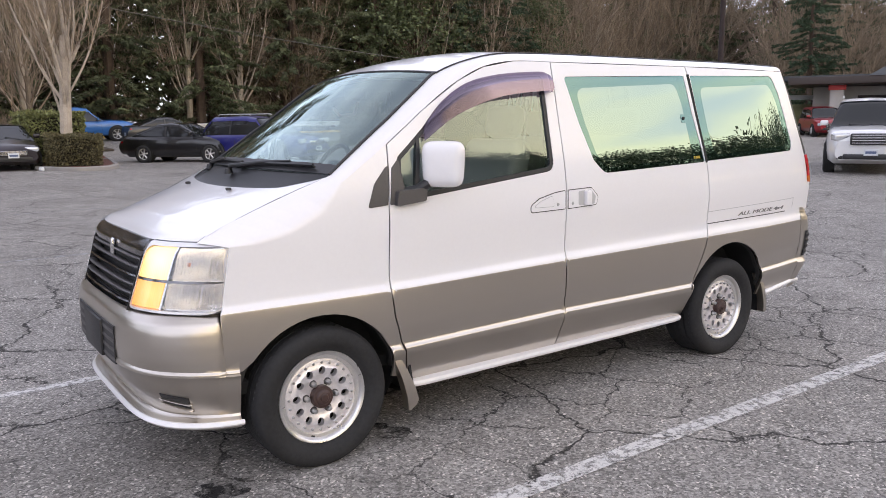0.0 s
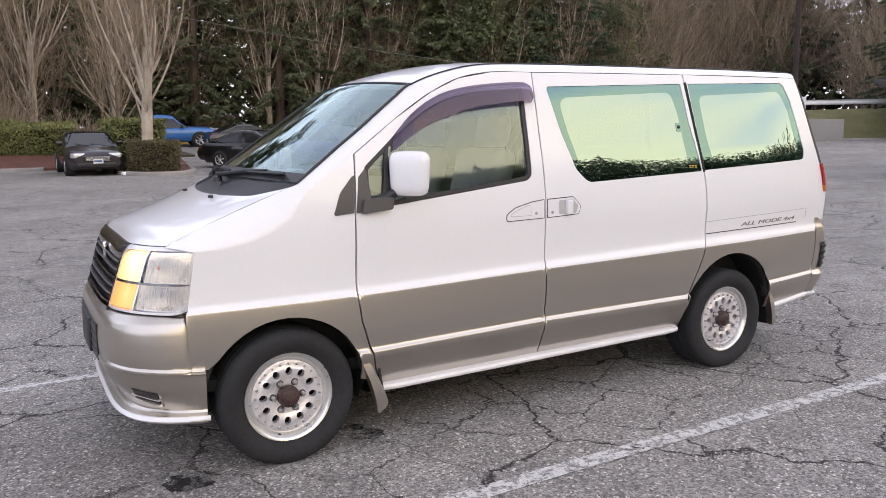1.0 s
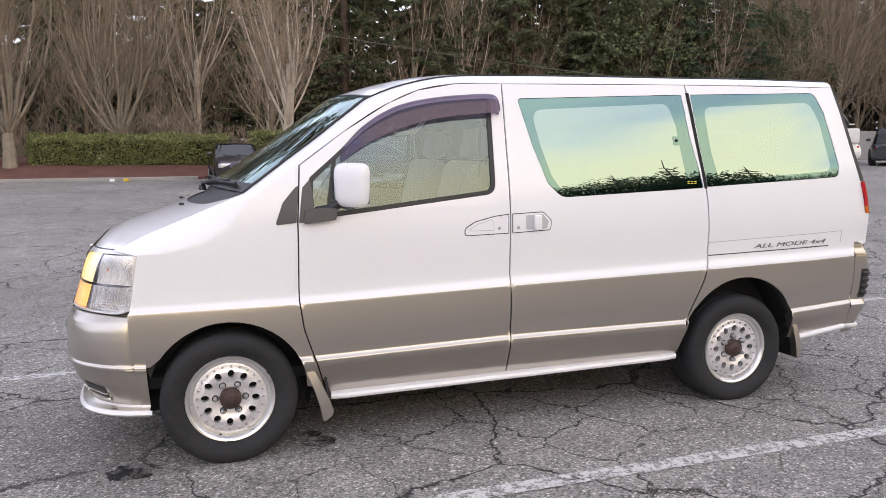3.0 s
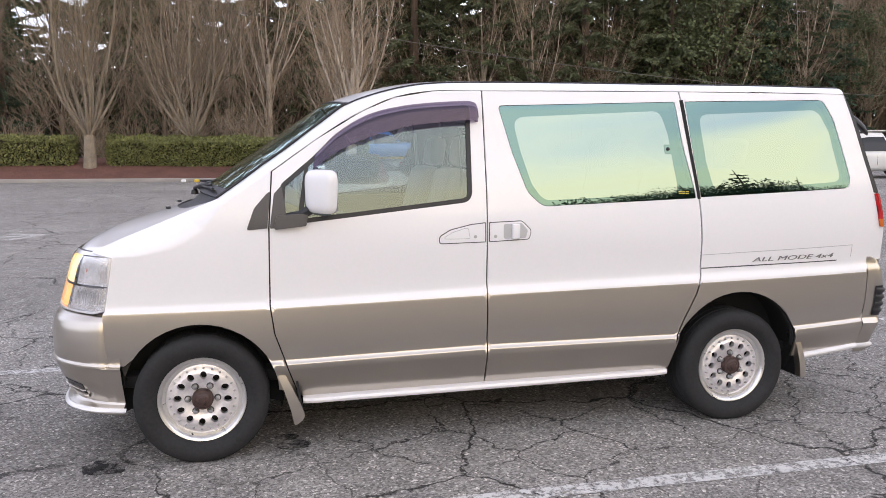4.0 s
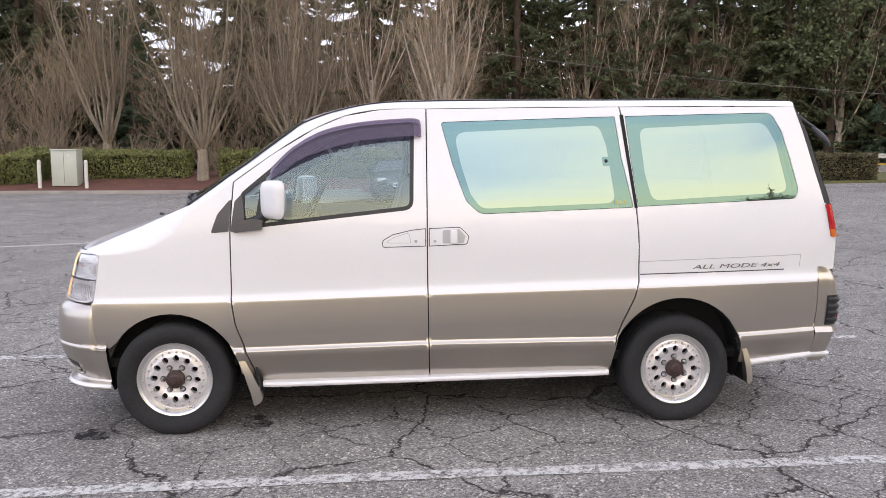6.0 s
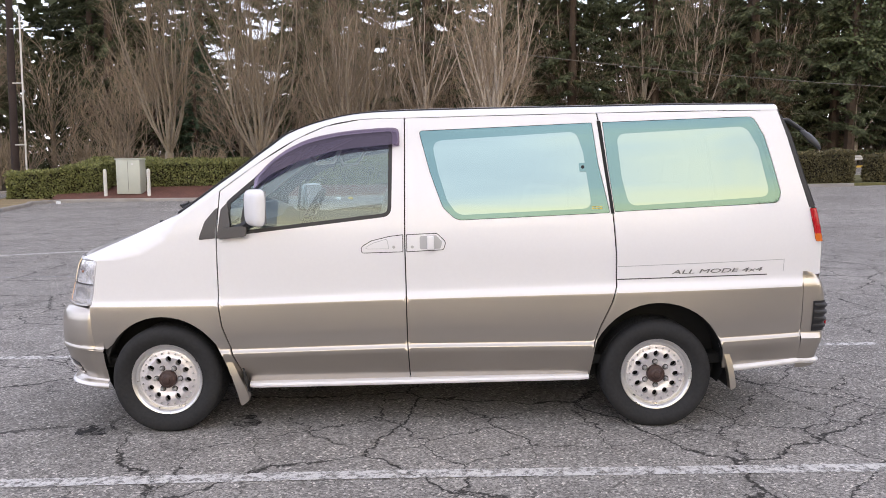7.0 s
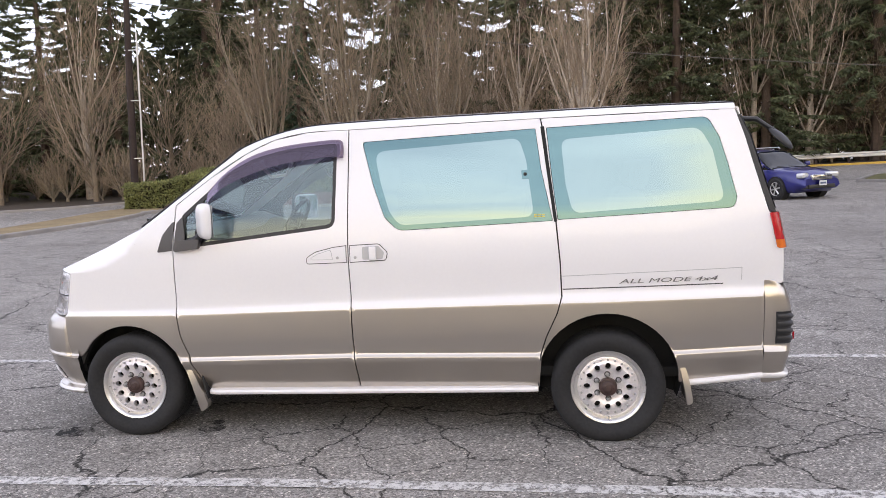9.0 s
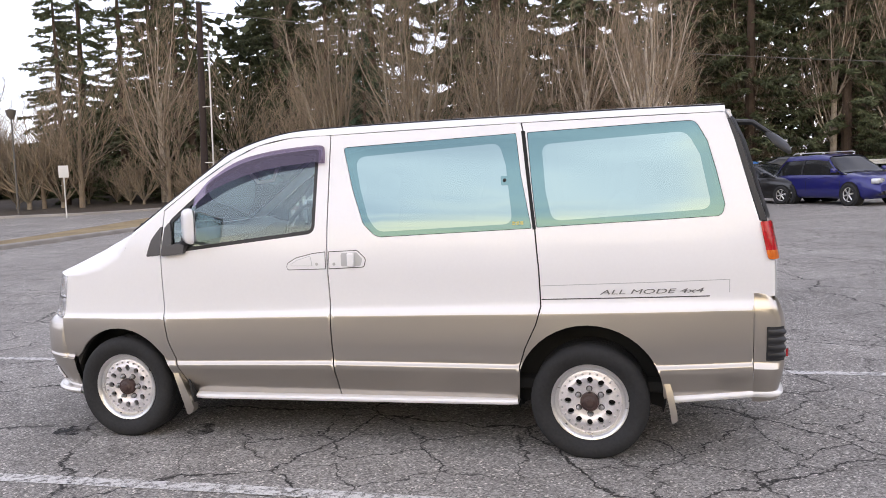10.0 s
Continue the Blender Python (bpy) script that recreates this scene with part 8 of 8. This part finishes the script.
        lm = part("headlight", box_bm((0.26, lamp_w, 0.17), (0, 0, 0), 0.05, 3, pose(lx, sg * (half(lx) - lamp_w / 2 + 0.02), lamp_z, 0, 0, -sg * 24)), M_HEADON if lit else M_HEADL2, car, "headlight")
        if tail:
            part("tail_light", box_bm((0.16, 0.22, 0.26), (0, 0, 0), 0.04, 2, pose(-h + 0.10, sg * (half(-h) - 0.08), lerp_line(top, -h + 0.1) - 0.22, 0, 0, sg * 20)), M_RED, car, "red tail light")
        part("fog_light", box_bm((0.10, 0.16, 0.09), (h - 0.02, sg * W * 0.33, low + 0.17), 0.03, 2), M_BLACK, car)
        if rails:
            part_mesh("roof_rail", *tube([(ra - 0.3, sg * W * 0.33, zmax + 0.02), (ra - 0.4, sg * W * 0.33, zmax + 0.07), (rb + 0.3, sg * W * 0.33, zmax + 0.07), (rb + 0.2, sg * W * 0.33, zmax + 0.02)], 0.02, 6), M_METAL, car)
    # grille, bumper, plates
    g = part("grille", box_bm((0.10, W * 0.46, grille_h[1] - grille_h[0]), (h + 0.03, 0, (grille_h[0] + grille_h[1]) / 2), 0.03, 2), M_CHROME if chrome_grille else M_BLACK, car, "grille")
    for k in range(4):
        z = grille_h[0] + (grille_h[1] - grille_h[0]) * (k + 0.7) / 4.4
        part("grille_bar", box_bm((0.03, W * 0.42, 0.022), (h + 0.085, 0, z), 0.006, 1), M_BLACK if chrome_grille else M_CHROME, g)
    part("lower_intake", box_bm((0.10, W * 0.60, 0.13), (h + 0.02, 0, low + 0.19), 0.03, 2), M_BLACK, car)
    for sx_, x in ((1, h + 0.10), (-1, -h - 0.07)):
        pl = part("plate", box_bm((0.02, 0.31, 0.155), (x, 0, low + 0.30 if sx_ > 0 else lerp_line(top, -h) - 0.35), 0.004, 1), M_PLATE, car)
        part("plate_bar", box_bm((0.012, 0.24, 0.06), (x + 0.006 * sx_, 0, low + 0.30 if sx_ > 0 else lerp_line(top, -h) - 0.35), 0.002, 1), M_PLATEB, pl)
    for sg in (-1, 1):
        part_mesh("wiper", *tube([(gx0 - 0.02, sg * 0.25 + 0.2, lerp_line(top, gx0) + 0.03), (gx0 - 0.22, sg * 0.25 - 0.25, lerp_line(glass[::-1], gx0 - 0.22) + 0.02)], 0.012, 4), M_BLACK, car)
    # wheels
    first = None
    for ax in axles:
        for sg in (-1, 1):
            # arch: a dark ring set into the side, and a flat black disc painted as its shade
            av, af = lathe([(r * 1.16, 0.0), (r * 1.16, 0.25), (0.02, 0.25)], 28)
            part_mesh("wheel_arch", [(v[0] + ax, sg * (half(ax) + 0.008 - v[1]), v[2] + r) for v in av], af, M_DARK, car)
            dv, df = lathe([(r * 1.14, 0.0), (0.02, 0.0)], 28)
            part_mesh("arch_shadow", [(v[0] + ax, sg * (half(ax) + 0.006), v[2] + r) for v in dv], df, M_DARK, car)
            tv_, tf_ = lathe([(r * 0.62, 0.10), (r * 0.64, -0.008), (r * 0.72, -0.02), (r * 0.9, -0.018), (r, 0.01), (r, 0.20)], 28)
            wh = part_mesh("wheel", [(v[0] + ax, sg * (half(ax) + 0.022 - v[1]), v[2] + r) for v in tv_], tf_, M_RUBBER, car, "black tyre on an alloy rim")
            rv, rf = lathe([(r * 0.64, -0.004), (r * 0.60, 0.006), (r * 0.56, 0.05)], 28)
            part_mesh("rim", [(v[0] + ax, sg * (half(ax) + 0.022 - v[1]), v[2] + r) for v in rv], rf, M_ALLOY, wh)
            for k in range(6):
                a = math.pi * k / 3 + 0.2
                part_mesh("spoke", *tube([(ax, sg * (half(ax) + 0.01), r), (ax + r * 0.6 * math.cos(a), sg * (half(ax) + 0.016), r + r * 0.6 * math.sin(a))], r * 0.075, 5), M_ALLOY, wh)
    if bed is not None:
        b0, b1, bz_ = bed
        part("bed_well", box_bm((b1 - b0 - 0.1, W * 0.80, 0.02), ((b0 + b1) / 2, 0, bz_ + 0.01), 0.005), M_DARK, car)
    return car


def park(car, x, y, heading, dz=0.0):
    """heading: the way the front points, degrees from +x towards +y; the car follows the slope of the ground."""
    a = radians(heading)
    f = Vector((math.cos(a), math.sin(a)))
    s = Vector((-f.y, f.x))
    zf, zb = gz(x + f.x, y + f.y), gz(x - f.x, y - f.y)
    zl, zr = gz(x + s.x, y + s.y), gz(x - s.x, y - s.y)
    X = Vector((f.x * 2, f.y * 2, zf - zb)).normalized()
    Y = Vector((s.x * 2, s.y * 2, zl - zr)).normalized()
    Z = X.cross(Y).normalized()
    Y = Z.cross(X)
    m = Matrix((X, Y, Z)).transposed().to_4x4()
    m.translation = (x, y, (zf + zb) / 2 + dz)
    car.matrix_world = m
    return car


SEDAN_T = [(-2.35, 0.86), (-2.2, 0.98), (-1.5, 1.02), (0.9, 0.98), (1.4, 0.92), (2.0, 0.80), (2.25, 0.66), (2.35, 0.58)]
SEDAN_G = [(1.15, 0.93), (0.9, 1.05), (0.1, 1.42), (-0.3, 1.46), (-0.8, 1.42), (-1.5, 1.16), (-1.85, 0.98)]
park(build_car("sedan", 4.55, 1.78, SEDAN_T, SEDAN_G, (1.38, -1.28), 0.315, paint("dark_plum_paint", (0.018, 0.013, 0.020), 0.3), "small dark plum sedan parked nose out by the hedge", grille_h=(0.50, 0.66), lamp_z=0.68), 0.15, 26.3, -88)
park(build_car("sedan", 4.80, 1.80, SEDAN_T, SEDAN_G, (1.45, -1.32), 0.32, paint("black_paint", (0.010, 0.010, 0.012), 0.2), "black sedan with lit headlights crossing the car park", lit=True, grille_h=(0.55, 0.68), lamp_z=0.70), 6.5, 26.6, -48)
SUV_T = [(-2.65, 0.95), (-2.5, 1.12), (-1.5, 1.16), (1.0, 1.15), (1.5, 1.13), (2.2, 1.06), (2.5, 0.95), (2.65, 0.80)]
SUV_G = [(1.25, 1.10), (1.0, 1.22), (0.35, 1.80), (-0.3, 1.88), (-2.0, 1.86), (-2.35, 1.60), (-2.55, 1.12)]
park(build_car("suv", 5.25, 2.03, SUV_T, SUV_G, (1.62, -1.46), 0.39, paint("white_paint", (0.72, 0.72, 0.72), 0.0), "large white SUV parked facing the van", rails=True, grille_h=(0.74, 1.02), lamp_z=0.93, low=0.26), 19.0, 7.0, -152)
CUV_T = [(-2.2, 0.88), (-2.1, 1.02), (-1.2, 1.05), (0.9, 1.04), (1.4, 1.0), (1.9, 0.92), (2.1, 0.80), (2.25, 0.66)]
CUV_G = [(1.2, 0.98), (0.95, 1.10), (0.3, 1.60), (-0.3, 1.68), (-1.6, 1.65), (-1.95, 1.40), (-2.12, 1.0)]
park(build_car("suv", 4.4, 1.80, CUV_T, CUV_G, (1.30, -1.28), 0.34, paint("red_paint", (0.30, 0.012, 0.022), 0.2), "dark red compact SUV seen from behind", low=0.24), 41.6, 20.9, 225)
blue = build_car("crossover", 4.9, 1.84, [(x * 1.08, z) for x, z in CUV_T], [(x * 1.08, z) for x, z in CUV_G], (1.45, -1.42), 0.36, paint("deep_blue_paint", (0.012, 0.014, 0.16), 0.3), "deep blue crossover leaving the car park", rails=True, grille_h=(0.62, 0.80), lamp_z=0.78, chrome_grille=True, low=0.22)
park(blue, 8.5, 24.0, -62)
PICK_T = [(-2.9, 0.98), (-2.85, 1.08), (-0.85, 1.08), (-0.8, 1.10), (1.2, 1.10), (1.6, 1.10), (2.4, 1.04), (2.7, 0.92), (2.9, 0.78)]
PICK_G = [(1.35, 1.06), (1.1, 1.18), (0.5, 1.72), (0.0, 1.80), (-0.5, 1.79), (-0.72, 1.60), (-0.82, 1.06)]
pick = build_car("pickup", 5.75, 1.98, PICK_T, PICK_G, (1.85, -1.72), 0.39, paint("white_pickup_paint", (0.68, 0.68, 0.67), 0.0), "white pickup truck parked before the grass strip", "pickup truck", bed=(-2.8, -0.85, 1.07), low=0.30, grille_h=(0.72, 1.0), lamp_z=0.92)
park(pick, 22.3, 22.5, 160)
part("canopy", box_bm((1.95, 1.80, 0.62), (-1.85, 0, 1.38), 0.08, 3), M_POST, pick, "white bed canopy")
part("ladder_rack", box_bm((3.2, 1.3, 0.05), (-1.1, 0, 1.86), 0.01), M_METAL, pick)
p2 = build_car("sedan", 4.6, 1.80, SEDAN_T, SEDAN_G, (1.40, -1.30), 0.32, paint("charcoal_paint", (0.035, 0.036, 0.04), 0.3), "charcoal grey sedan on the road beyond the car park", grille_h=(0.50, 0.66), lamp_z=0.68)
park(p2, 10.2, 42.0, 2)
p3 = build_car("pickup", 5.9, 2.0, PICK_T, PICK_G, (1.85, -1.80), 0.40, paint("bright_blue_paint", (0.02, 0.13, 0.42), 0.2), "bright blue crew-cab pickup truck passing on the road", "pickup truck", bed=(-2.8, -0.85, 1.07), low=0.32, grille_h=(0.72, 1.0), lamp_z=0.92)
park(p3, 6.2, 46.3, -4)
p3.matrix_world = p3.matrix_world @ Matrix.Diagonal((1.1, 1.1, 1.1, 1))
park(build_car("suv", 4.5, 1.82, CUV_T, CUV_G, (1.32, -1.30), 0.34, paint("dark_grey_suv_paint", (0.025, 0.026, 0.03), 0.3), "dark grey SUV seen from behind, below the board", low=0.24), 29.6, 23.6, 44)
sil = build_car("suv", 4.7, 1.86, SUV_T, SUV_G, (1.40, -1.30), 0.36, paint("silver_green_paint", (0.22, 0.25, 0.25), 0.5), "grey SUV parked facing the van across the lane", rails=True, grille_h=(0.62, 0.85), lamp_z=0.82, low=0.24)
park(sil, 1.0, -29.0, 90)
